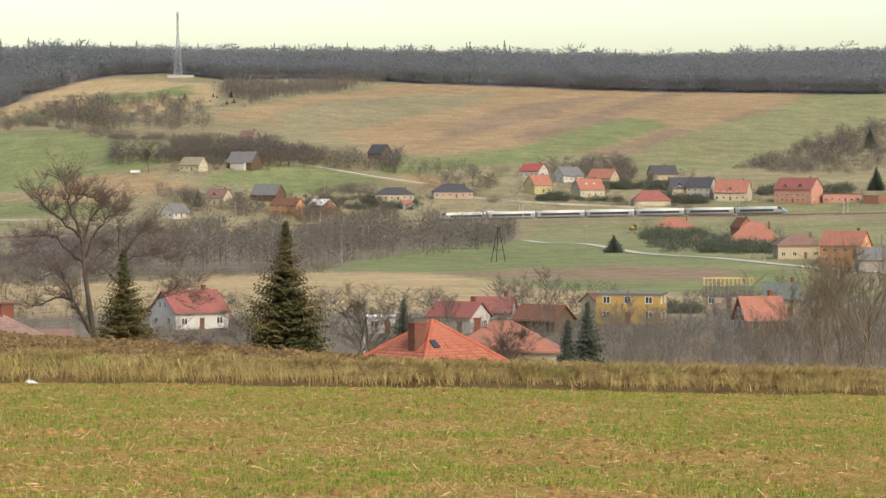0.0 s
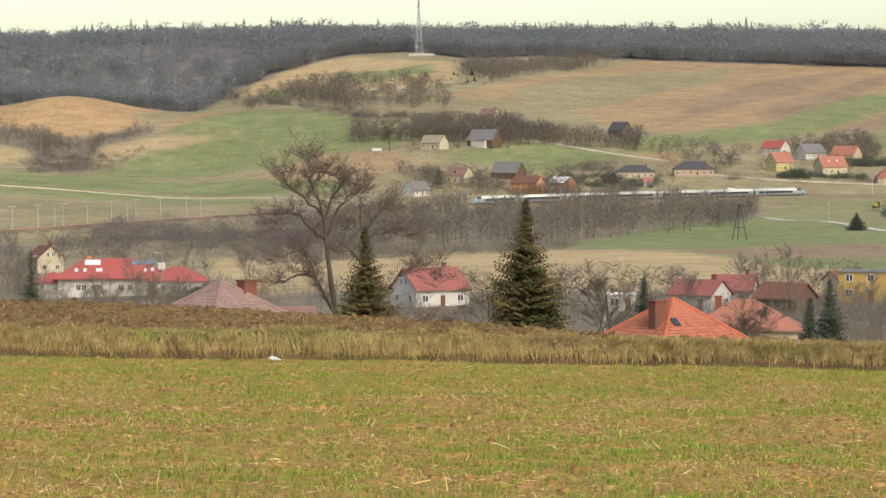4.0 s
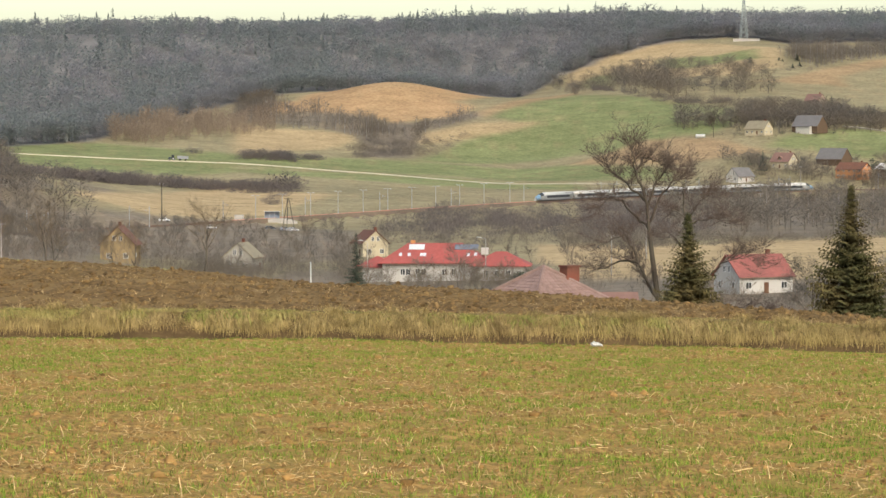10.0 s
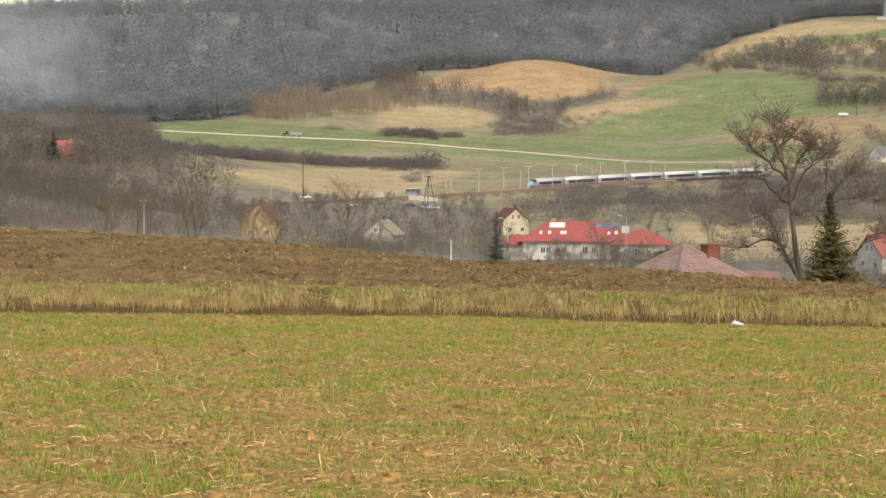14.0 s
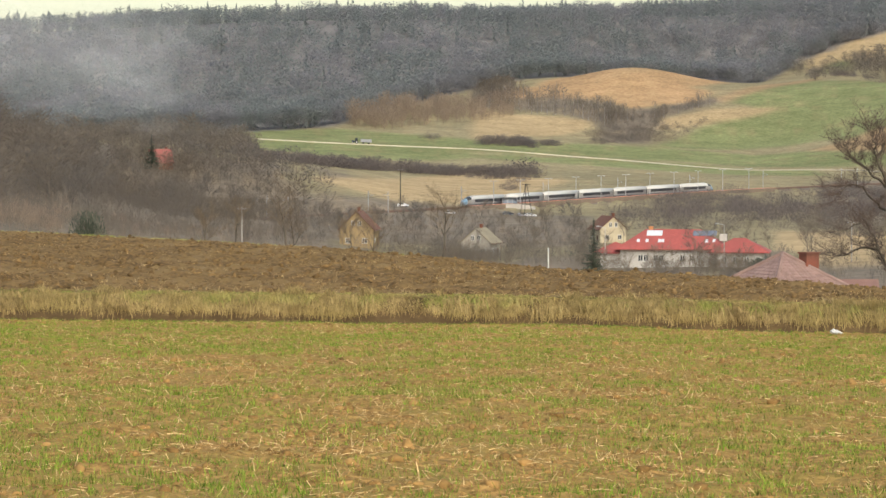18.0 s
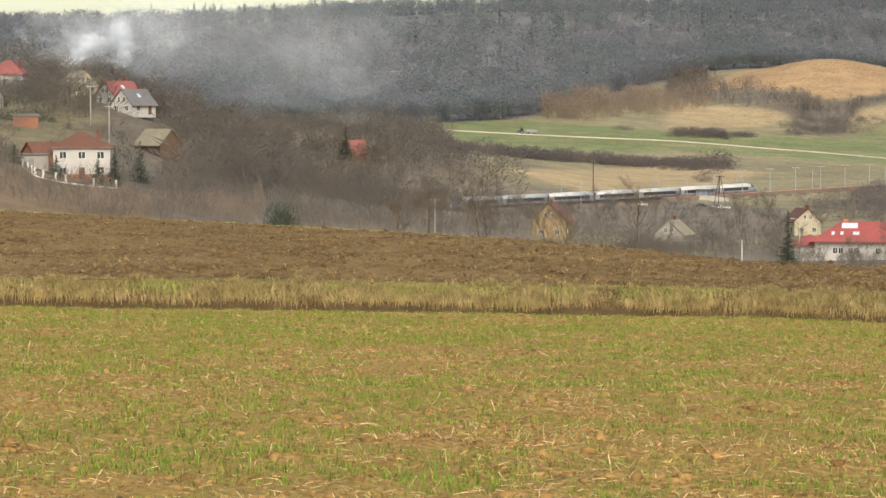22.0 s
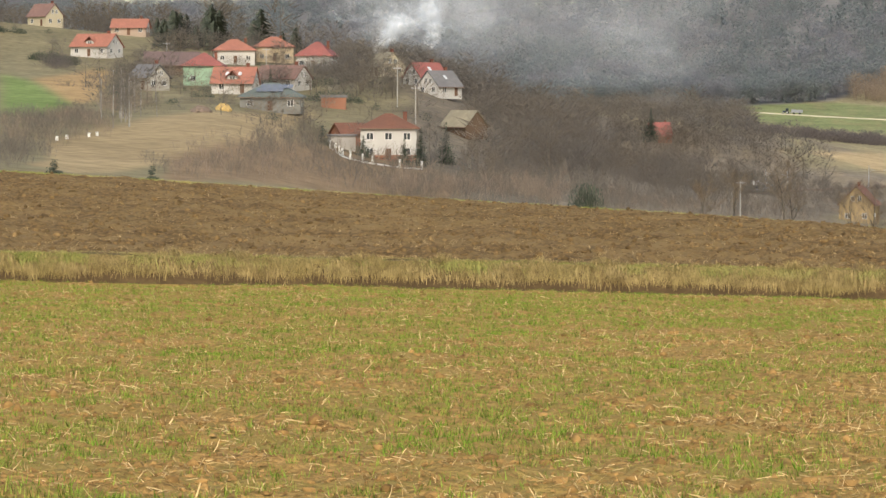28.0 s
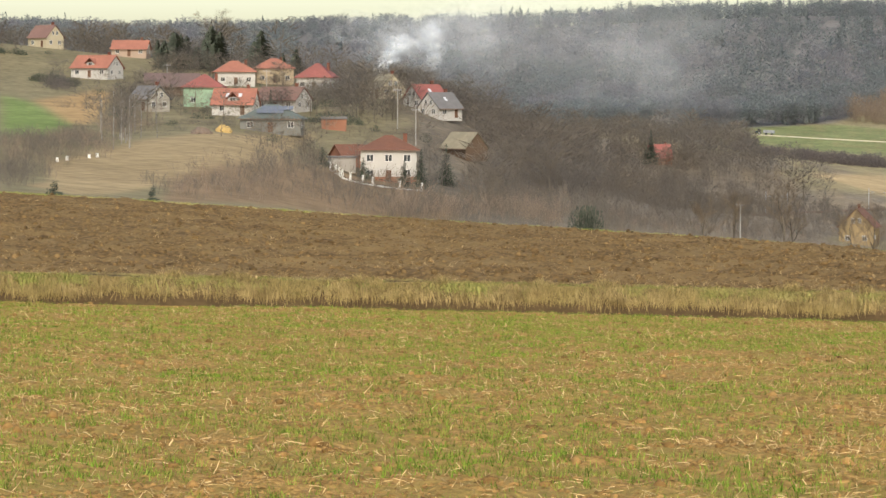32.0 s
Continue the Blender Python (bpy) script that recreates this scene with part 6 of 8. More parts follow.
def build_thickets():
    far_bush, far_tree, birch_stem, near_tree, near_bush, firs, hedge = brush_templates()
    g = np.random.default_rng(21)
    sets = {}
    for kind, n, h0, h1, poly in THICKETS:
        a0, a1 = min(p[0] for p in poly), max(p[0] for p in poly)
        r0, r1 = min(p[1] for p in poly), max(p[1] for p in poly)
        az, r = np.empty(0), np.empty(0)
        while len(az) < n:
            a, q = g.uniform(a0, a1, 4 * n), g.uniform(r0, r1, 4 * n)
            ok = in_poly(a, q, poly)
            ok &= ~((np.abs(track_side(a, q)[0]) < 9) & (a > -24))
            # a clear yard before the old barn
            ok &= ~((np.abs(a - BARN[0]) < 0.6) & (q < BARN[1] + 4) & (q > BARN[1] - 150))
            ok &= ~((a > -2.1) & (a < -0.55) & (q > 380) & (q < 520))
            if ok.sum() == 0:
                break
            az, r = np.append(az, a[ok]), np.append(r, q[ok])
        az, r = az[:n], r[:n]
        h = g.uniform(h0, h1, len(az)) * (0.8 + 0.4 * g.random(len(az))) * (1 + 0.7 * value_noise(az * 2.6, r / 45, 51) + 0.3 * value_noise(az * 7, r / 20, 52))
        sets.setdefault(kind, []).append((az, r, h))
    hz, hr = np.array([h[0] for h in HOUSE_SPOTS]), np.array([h[1] for h in HOUSE_SPOTS])
    # the yards before the houses on the hill are open
    for rows in sets.values():
        for k, (az, r, h) in enumerate(rows):
            yard = ((np.abs(az[:, None] - hz) < 0.42) & (r[:, None] < hr + 5) & (r[:, None] > hr - 70) & (hz < -24)).any(1)
            rows[k] = (az[~yard], r[~yard], h[~yard])
    for kind, each, h0, h1 in (("bush", 12, 1.2, 3.5), ("tree", 9, 4.5, 9.0), ("dark", 3, 1.0, 2.5), ("hedge", 2, 1.2, 3.0)):
        a = np.repeat(hz, each)
        q = np.repeat(hr, each)
        ang = g.uniform(0, 6.28, len(a))
        out = g.uniform(9, 24, len(a))
        da, dr = np.degrees(np.cos(ang) * out / q), np.sin(ang) * out
        low = dr < -4
        h = g.uniform(h0, h1, len(a)) * np.where(low, 0.55, 1.0)
        ok = (q + dr > 380) & ~((np.abs(track_side(a + da, q + dr)[0]) < 9) & (a + da > -24))
        sets.setdefault(kind, []).append(((a + da)[ok], (q + dr)[ok], h[ok]))
    kinds = {"bush": (far_bush, m_scrub, "grey-brown leafless thicket", 1.0), "dark": (far_bush, m_darkscrub, "dark blackthorn thicket", 1.0),
             "tree": (far_tree, m_scrub, "stand of leafless trees", 1.7), "russet": (far_tree, m_russet, "russet young larches", 1.1),
             "near_tree": (near_tree, m_scrub, "leafless trees among the houses", 1.0), "near_bush": (near_bush, m_scrub, "leafless shrubs", 1.0), "weed": (near_bush, m_russet, "russet weeds and brambles", 1.0),
             "hedge": (hedge, m_fir, "dark evergreen hedges", 0.9), "clump": (hedge, m_darkscrub, "rounded dark blackthorn clumps in the meadow", 1.25), "fir": (firs, m_fir, "dark conifers", 2.4), "birch": (far_tree, m_scrub, "birches with pale trunks", 1.1)}
    for kind, rows in sets.items():
        az, r, h = (np.concatenate([q[k] for q in rows]) for k in range(3))
        temp, material, label, wide = kinds[kind]
        n = len(az)
        w = h * wide * g.uniform(0.8, 1.25, n)
        pos = on_ground(az, r, 0.15)
        turn = g.uniform(0, 6.28, n)
        scatter(kind.replace("near_", "") + "_stand", temp, pos, turn, np.stack([w, w, h], 1), g.integers(0, min(len(temp), 4), n) + np.where(r > 900, len(temp) - 4, 0) * (len(temp) > 4), [material], label, "thicket")
        if kind == "birch":
            scatter("birch_trunks", birch_stem, pos, turn, np.stack([h * 1.6, h * 1.6, h], 1), np.zeros(n, int), [m_birch], "pale birch trunks", "birch")


build_thickets()


def array_part(name, vf, material, parent, smooth=True):
    ob = new(name, mesh_from(name, vf[0], vf[1], [material], smooth=smooth))
    ob.parent = parent
    return ob


def make_bare_tree(seed, height, spread, levels, label, trunk=0.02, up=0.5, reach=1.0, bark=None, twigs=None, twig=0.012, kids=(4, 6), name="bare_tree", category="tree", m=None, fork=0.3):
    rng = random.Random(seed)
    rows = branch_tree(rng, height, spread, levels, trunk, fork, kids, up, twig)
    rows = [(a * reach, b * reach, c, d * reach, e * reach, f, g, h) for a, b, c, d, e, f, g, h in rows]
    big = [q for q in rows if q[6] > height * trunk * 0.36]
    small = [q for q in rows if q[6] <= height * trunk * 0.36]
    ob = thing(name, m or Matrix(), label, category)
    array_part("trunk", ribbon_tris(big), bark or m_bark, ob)
    if small:
        array_part("crown", ribbon_tris(small), twigs or m_scrub, ob)
    return ob


def limb_tree(seed, label, m, trunk, limbs, r0, twig, twigs=None, levels=2):
    """An old tree by its trunk and main limbs, each a run of points (across, up), filled with finer branches."""
    rng = random.Random(seed)
    big, small = [], []

    def run(pts, ra, rb, dest):
        for k in range(len(pts) - 1):
            f0, f1 = k / (len(pts) - 1), (k + 1) / (len(pts) - 1)
            dest.append((*pts[k], *pts[k + 1], ra + (rb - ra) * f0, ra + (rb - ra) * f1))

    def shoot(p, d, length, r, level):
        pts = [p]
        for k in range(3):
            d = (d + Vector((rng.uniform(-1, 1), rng.uniform(-1, 1), rng.uniform(-0.5, 0.8))) * 0.3).normalized()
            pts.append(pts[-1] + d * length / 3)
        run(pts, max(r, twig), max(r * 0.45, twig * 0.8), small if level else big)
        if level > levels:
            return
        for k in range(rng.randint(5, 7)):
            f = 0.15 + 0.85 * rng.random()
            i = min(int(f * 3), 2)
            q = pts[i].lerp(pts[i + 1], f * 3 - i)
            a = rng.uniform(0, 6.283)
            nd = (d * 0.7 + Vector((math.cos(a), math.sin(a) * 0.8, rng.uniform(-0.2, 0.7))) * 0.8).normalized()
            shoot(q, nd, length * rng.uniform(0.4, 0.62), r * 0.5, level + 1)

    tp = [Vector((x, 0, z)) for x, z in trunk]
    run(tp, r0, r0 * 0.45, big)
    nodes = list(tp)
    for pts in limbs:
        y = 0.0
        lp = []
        for k, (x, z) in enumerate(pts):
            y += rng.uniform(-0.7, 0.7) if k else 0
            lp.append(Vector((x, y, z)))
        lp[0] = min(nodes, key=lambda q: (q.x - lp[0].x) ** 2 + (q.z - lp[0].z) ** 2).copy()
        fine = []
        for k in range(len(lp) - 1):
            for q in range(4):
                fine.append(lp[k].lerp(lp[k + 1], q / 4) + Vector((rng.uniform(-1, 1), rng.uniform(-1, 1), rng.uniform(-1, 1))) * (0.12 if k + q else 0))
        fine.append(lp[-1])
        run(fine, r0 * 0.46, r0 * 0.08, big)
        nodes += fine
        for k, q in enumerate(fine[2:]):
            d = (fine[min(k + 3, len(fine) - 1)] - fine[k + 1]).normalized()
            for _ in range(2 if k < len(fine) * 0.4 else 3):
                a = rng.uniform(0, 6.283)
                shoot(q, (d * 0.9 + Vector((math.cos(a), math.sin(a), rng.uniform(-0.1, 0.9)))).normalized(), rng.uniform(1.0, 2.4) * (0.55 + 0.45 * min(1, k / len(fine) * 2)), r0 * 0.085, 1)
    ob = thing("bare_tree", m, label, "tree")
    array_part("trunk", ribbon_tris(big), m_bark, ob)
    array_part("crown", ribbons(small, rng), twigs or m_scrub, ob)
    return ob


def make_spruce(seed, height, radius, label, m, dense=1.0, material=None, name="spruce", bare=0.06):
    """Whorls of drooping branches set with needle sprays."""
    rng = random.Random(seed)
    ob = thing(name, m, label, "tree")
    array_part("trunk", ribbon_tris([(0, 0, -0.5, 0, 0, height * 0.5, height * 0.016, height * 0.009), (0, 0, height * 0.5, 0, 0, height, height * 0.009, 0.01)]), m_bark, ob)
    v, f = [], []
    tiers = int(height * 4.6)
    for t in range(tiers):
        q = (t + rng.random() * 0.6) / tiers
        z0 = height * (bare + (1 - bare) * q)
        reach = radius * (1 - q) ** 0.85 * rng.uniform(0.8, 1.12) + 0.08
        for k in range(int((7 + 6 * (1 - q)) * dense)):
            a, z = rng.uniform(0, 6.283), z0 + rng.uniform(-0.2, 0.2)
            ln = reach * rng.uniform(0.55, 1.15)
            dirx, diry = math.cos(a), math.sin(a)
            rise = 0.25 * q - 0.28 * (1 - q)
            segs = max(3, int(ln / 0.28))
            for s in range(segs):
                u0 = s / segs
                px, py = dirx * ln * u0, diry * ln * u0
                pz = z + ln * u0 * rise + 0.10 * ln * u0 * u0
                wdt = (0.42 * (1 - 0.55 * u0) + 0.12) * (0.6 + 0.4 * radius / 3) * (0.3 + 0.7 * (1 - q))
                for side in (-1, 1):
                    b = a + side * rng.uniform(0.5, 1.2)
                    L = wdt * rng.uniform(0.8, 1.6)
                    i = len(v)
                    v += [(px, py, pz + 0.03), (px + math.cos(a) * wdt * 0.7, py + math.sin(a) * wdt * 0.7, pz - rng.uniform(-0.1, 0.25) * wdt),
                          (px + math.cos(b) * L, py + math.sin(b) * L, pz - rng.uniform(0.15, 0.75) * (1.25 - q) * wdt * 1.6)]
                    f.append((i, i + 1, i + 2))
    array_part("crown", (np.array(v), np.array(f)), material or m_spruce, ob, smooth=False)
    return ob


def facing(az, r, sink=0.2):
    return Matrix.Translation(spot(az, r, -sink)) @ pose(0, 0, 0, 0, 0, -az)


# the trees that stand out
limb_tree(31, "large leafless old tree with a gnarled crown", facing(-7.05, 230), ((0.3, 0), (0.0, 6.3), (-0.4, 9.1), (-0.6, 10.7), (-0.8, 12.3), (-0.9, 13.6)),
          (((-0.9, 13.6), (-1.3, 15.6), (-1.9, 16.8), (-2.0, 18.0), (-2.3, 18.9)), ((-0.9, 13.4), (-0.5, 15.4), (0.2, 16.6), (1.2, 17.0)),
           ((-1.0, 14.2), (-2.0, 15.4), (-2.8, 16.1), (-3.9, 16.8), (-4.5, 18.0)), ((-0.7, 11.8), (-1.4, 12.8), (-2.9, 14.4), (-4.2, 14.7), (-5.2, 13.4)),
           ((0.1, 7.2), (-1.2, 8.6), (-2.1, 10.6), (-2.8, 11.8), (-4.6, 10.9)), ((-1.6, 9.4), (-2.8, 9.6), (-4.0, 9.1), (-5.4, 8.8)),
           ((-1.9, 16.8), (-1.3, 18.0), (-0.6, 17.9), (0.3, 17.4)), ((-0.8, 12.6), (0.1, 14.6), (1.0, 16.0), (1.7, 16.2)), ((0.2, 7.0), (-0.8, 7.6), (-1.7, 9.0)))
          , 0.31, 0.0085, m_reddish)
limb_tree(32, "leafless tree beside a spruce with long drooping boughs", facing(-6.45, 225), ((0.1, 0), (0.1, 6), (0.1, 10.2), (-0.2, 12.6), (-0.4, 14.0)),
          (((-0.4, 14.0), (-0.5, 15.3), (-0.2, 16.2)), ((-0.2, 12.6), (0.5, 13.9), (1.3, 14.8), (1.9, 14.6)), ((0.0, 11.5), (1.2, 12.8), (2.2, 13.0), (3.2, 12.6)),
           ((0.2, 7.2), (2.0, 8.9), (3.2, 9.8), (4.7, 9.9), (6.0, 9.0)), ((2.6, 9.3), (3.8, 10.2), (5.4, 10.4)), ((0.3, 6.6), (1.8, 6.9), (3.2, 6.1), (4.8, 5.7), (6.8, 5.3)),
           ((-0.3, 13.2), (-1.3, 13.6), (-2.2, 12.6)), ((0.0, 10.4), (-1.3, 11.6), (-2.3, 11.3)))
          , 0.17, 0.0085, m_reddish)
make_spruce(3, 13.3, 4.4, "dark spruce under a bare tree", facing(-6.45, 221), dense=3.4)
make_spruce(4, 15.0, 5.0, "tall spruce with cones and green-brown needles", facing(-3.19, 205), dense=3.2)
make_spruce(5, 9.6, 3.2, "small dark spruce by the houses", facing(-0.80, 260), material=m_fir, dense=3.0)
make_spruce(6, 8.6, 2.8, "small dark spruce by shrubs", facing(2.93, 240), material=m_fir, dense=3.2)
make_spruce(7, 7.2, 2.2, "small dark spruce by shrubs", facing(2.53, 235), material=m_fir, dense=3.2)
make_spruce(9, 1.3, 0.9, "small young spruce on the slope", facing(-34.15, 215), material=m_fir)
make_spruce(10, 1.6, 0.8, "small young spruce on the slope", facing(-32.19, 215), material=m_fir)
make_spruce(11, 13.7, 3, "spruce beside a cream house", facing(-13.18, 500), material=m_fir)
make_spruce(12, 3.3, 2.2, "spruce by the white house", facing(-28.77, 495), material=m_fir)
make_spruce(13, 3.9, 1.9, "spruce before the white house", facing(-27.94, 490), material=m_fir)
make_spruce(14, 4.8, 1.9, "spruce before the white house", facing(-27.11, 490), material=m_fir)
make_spruce(15, 6.9, 2, "spruce beside the white house", facing(-26.77, 495), material=m_fir)
make_spruce(16, 7.9, 2.2, "spruce by the barn", facing(-26.26, 520), material=m_fir)
make_spruce(17, 14.1, 4, "tall spruce by a red roof", facing(-22.12, 1125), material=m_fir)
make_spruce(18, 11.4, 3.2, "dark spruce beside an old house", facing(-4.96, 1545), material=m_fir)
make_spruce(19, 9.5, 3.0, "dark spruce on the hill", facing(-3.59, 1820), material=m_fir)
make_spruce(20, 6.4, 4.2, "broad dark conifer by the lane", facing(3.46, 1000), material=m_fir, dense=4)
make_spruce(22, 14, 5, "dark conifer on the slope", facing(8.59, 1900), material=m_fir, dense=3)
make_spruce(25, 14, 5.5, "dark conifer on the slope", facing(8.72, 1640), material=m_fir, dense=3)
make_spruce(23, 6.9, 1.6, "dark spruce between houses", facing(-29.82, 640), material=m_fir)


def conifer_bush(seed, m, w, h, label):
    """A dense rounded evergreen down to the ground."""
    rng = random.Random(seed)
    ob = thing("conifer_bush", m, label, "bush")
    array_part("trunk", ribbon_tris([(0, 0, -0.3, 0, 0, h * 0.7, 0.12, 0.05)]), m_bark, ob)
    v, f = fuzz(rng, 2600, 0.8, 0.0, 0.10, 0.016, 0, 0.6, True)
    array_part("crown", (v * np.array([w, w, h]), f), m_fir, ob, smooth=False)


conifer_bush(8, facing(-23.45, 300), 2.6, 6.6, "broad dark conifer bush at the field edge")
make_bare_tree(60, 12.5, 0.7, 4, "leafless tree with a fine crown", m=facing(-1.65, 300), trunk=0.014, twig=0.011, kids=(5, 7), up=0.5)
make_bare_tree(61, 11.7, 0.7, 4, "leafless tree with a fine crown", m=facing(-1.48, 295), trunk=0.014, twig=0.011, kids=(5, 7), up=0.5)
make_bare_tree(62, 11.4, 0.7, 4, "leafless tree with a fine crown", m=facing(-4.05, 330), trunk=0.014, twig=0.011, kids=(5, 7), up=0.5)
for k, (az, r, h) in enumerate(((8.04, 190, 12.9), (8.49, 185, 12.2), (7.48, 200, 12.8), (7.12, 210, 11.2), (8.82, 180, 11.8), (7.75, 176, 11.4), (8.25, 205, 14.0), (6.75, 215, 9.0), (9.2, 180, 12.0))):
    make_bare_tree(63 + 100 * k, h, 0.38, 4, "tall leafless multi-stemmed shrub", m=facing(az, r), trunk=0.0075, twig=0.0085, kids=(4, 5), up=1.1, bark=m_brush, twigs=m_brush, fork=0.12)
make_bare_tree(68, 8.0, 0.7, 4, "leafless tree with a fine crown", m=facing(0.99, 230), trunk=0.014, twig=0.011, kids=(5, 7), up=0.5)
make_bare_tree(69, 7.6, 0.7, 4, "leafless tree with a fine crown", m=facing(1.33, 235), trunk=0.014, twig=0.011, kids=(5, 7), up=0.5)
make_bare_tree(70, 20.5, 0.5, 4, "leafless tree with a fine crown", m=facing(-16.27, 640), trunk=0.014, twig=0.010, kids=(5, 6), up=1.0, twigs=m_brush)
make_bare_tree(71, 15.0, 0.5, 4, "leafless tree with a fine crown", m=facing(-17.64, 560), trunk=0.014, twig=0.010, kids=(5, 6), up=1.0, twigs=m_brush)
make_bare_tree(72, 13.4, 0.5, 4, "leafless tree with a fine crown", m=facing(-17.99, 540), trunk=0.014, twig=0.010, kids=(5, 6), up=1.0, twigs=m_brush)
make_bare_tree(73, 13.0, 0.5, 4, "leafless tree with a fine crown", m=facing(-19.24, 560), trunk=0.014, twig=0.010, kids=(5, 6), up=1.0, twigs=m_brush)
make_bare_tree(74, 9.1, 0.5, 4, "leafless tree with a fine crown", m=facing(-21.11, 420), trunk=0.014, twig=0.010, kids=(5, 6), up=1.0, twigs=m_brush)
make_bare_tree(75, 11.2, 0.5, 4, "leafless tree with a fine crown", m=facing(-20.43, 500), trunk=0.014, twig=0.010, kids=(5, 6), up=1.0, twigs=m_brush)
make_bare_tree(76, 17.4, 0.5, 4, "leafless tree with a fine crown", m=facing(-19.42, 600), trunk=0.014, twig=0.010, kids=(5, 6), up=1.0, twigs=m_brush)
make_bare_tree(77, 18.5, 0.7, 4, "leafless tree with a fine crown", m=facing(-31.06, 960), trunk=0.014, twig=0.022, kids=(5, 6), up=0.9, twigs=m_brush)
make_bare_tree(78, 13.5, 0.7, 4, "leafless tree with a fine crown", m=facing(-31.85, 980), trunk=0.014, twig=0.022, kids=(5, 6), up=0.9, twigs=m_brush)
make_bare_tree(79, 13.4, 0.7, 4, "leafless tree with a fine crown", m=facing(-32.81, 980), trunk=0.014, twig=0.022, kids=(5, 6), up=0.9, twigs=m_brush)
make_bare_tree(80, 14.0, 0.7, 4, "leafless tree with a fine crown", m=facing(-30.6, 970), trunk=0.014, twig=0.022, kids=(5, 6), up=0.9, twigs=m_brush)
make_bare_tree(81, 19.1, 0.7, 4, "leafless tree with a fine crown", m=facing(-5.95, 1690), trunk=0.014, twig=0.028, kids=(5, 6), up=0.8)
make_bare_tree(82, 7.8, 0.7, 4, "leafless tree with a fine crown", m=facing(-5.98, 1750), trunk=0.014, twig=0.028, kids=(5, 6), up=0.8)
make_bare_tree(83, 16.4, 0.7, 4, "leafless tree with a fine crown", m=facing(-1.46, 1480), trunk=0.014, twig=0.028, kids=(5, 6), up=0.8)

# ------------------------------------------------------------------ the field before the camera: sprouts, straw, clods; the grassy bank; the ploughed strip
m_sprout = mat("crop_leaves", (0.13, 0.235, 0.022), (0.20, 0.275, 0.04), 4.0, c3=(0.23, 0.225, 0.055), scale3=0.9, random_amount=0.6, island=True, thin=0.2)
m_straw = mat("straw", (0.64, 0.48, 0.25), (0.50, 0.36, 0.17), 3.0, random_amount=0.35, island=True, thin=0.2)
m_clod = mat("clods", (0.27, 0.162, 0.057), (0.16, 0.094, 0.034), 26.0, c3=(0.30, 0.185, 0.068), scale3=1.0, random_amount=0.35, island=True)
m_pclod = mat("plough_clods", (0.15, 0.097, 0.043), (0.085, 0.054, 0.024), 9.0, c3=(0.175, 0.117, 0.052), scale3=0.5, random_amount=0.35, island=True)
m_hay = mat("dry_bank_grass", (0.47, 0.36, 0.165), (0.22, 0.16, 0.07), 3.2, c3=(0.38, 0.30, 0.12), scale3=0.8, random_amount=0.35, island=True, thin=0.3)
m_turf = mat("green_bank_grass", (0.24, 0.275, 0.065), (0.32, 0.31, 0.09), 2.0, c3=(0.42, 0.345, 0.14), scale3=0.5, random_amount=0.35, island=True, thin=0.2)


def tuft(rng, n, height, spread, width, bend=0.4):
    """Curved blades, two triangles each."""
    v, f = [], []
    for _ in range(n):
        a, b = rng.uniform(0, 6.283), rng.uniform(0, 6.283)
        x, y = math.cos(b) * spread * rng.random() * 0.5, math.sin(b) * spread * rng.random() * 0.5
        h, out = height * rng.uniform(0.55, 1.1), spread * rng.uniform(0.3, 1.0)
        w = width * rng.uniform(0.7, 1.3)
        dx, dy = -math.sin(a) * w, math.cos(a) * w
        mx, my, mz = x + math.cos(a) * out * 0.35, y + math.sin(a) * out * 0.35, h * 0.62
        ex, ey, ez = x + math.cos(a) * out, y + math.sin(a) * out, h * (1 - bend * rng.random())
        i = len(v)
        v += [(x - dx, y - dy, 0), (x + dx, y + dy, 0), (mx + dx * 0.7, my + dy * 0.7, mz), (mx - dx * 0.7, my - dy * 0.7, mz), (ex, ey, ez)]
        f += [(i, i + 1, i + 2), (i, i + 2, i + 3), (i + 3, i + 2, i + 4)]
    return np.array(v), np.array(f)


def blades(rng, n, height, spread, width):
    """Upright single-triangle leaves."""
    v, f = [], []
    for k in range(n):
        a, b = rng.uniform(0, 6.283), rng.uniform(0, 6.283)
        x, y = math.cos(b) * spread * rng.random(), math.sin(b) * spread * rng.random()
        o, h = spread * rng.uniform(0.2, 1.1), height * rng.uniform(0.5, 1.15)
        dx, dy = -math.sin(a) * width, math.cos(a) * width
        v += [(x - dx, y - dy, -0.01), (x + dx, y + dy, -0.01), (x + math.cos(a) * o, y + math.sin(a) * o, h)]
        f.append((3 * k, 3 * k + 1, 3 * k + 2))
    return np.array(v), np.array(f)


def pebble(rng):
    v = np.array([(1, 0, 0), (0, 1, 0), (-1, 0, 0), (0, -1, 0), (0, 0, 0.8), (0, 0, -0.5)]) * np.array([[rng.uniform(0.6, 1.4)] for _ in range(6)])
    return v, np.array([(0, 1, 4), (1, 2, 4), (2, 3, 4), (3, 0, 4)])


def lump(rng, rough=0.35):
    bm = bmesh.new()
    bmesh.ops.create_icosphere(bm, subdivisions=1, radius=1.0)
    v = np.array([(q.co * rng.uniform(1 - rough, 1 + rough))[:] for q in bm.verts])
    bm.verts.index_update()
    f = np.array([[q.index for q in t.verts] for t in bm.faces if t.calc_center_median().z > -0.45])
    bm.free()
    return v * np.array([1, 1, 0.7]), f


def field_points(g, n, r0, r1, power=1.0, az0=-37.0, az1=11.0):
    """Points in a sector, denser near the camera for power under 2."""
    u = g.random(n)
    r = (r0 ** power + u * (r1 ** power - r0 ** power)) ** (1 / power)
    return g.uniform(az0, az1, n), r


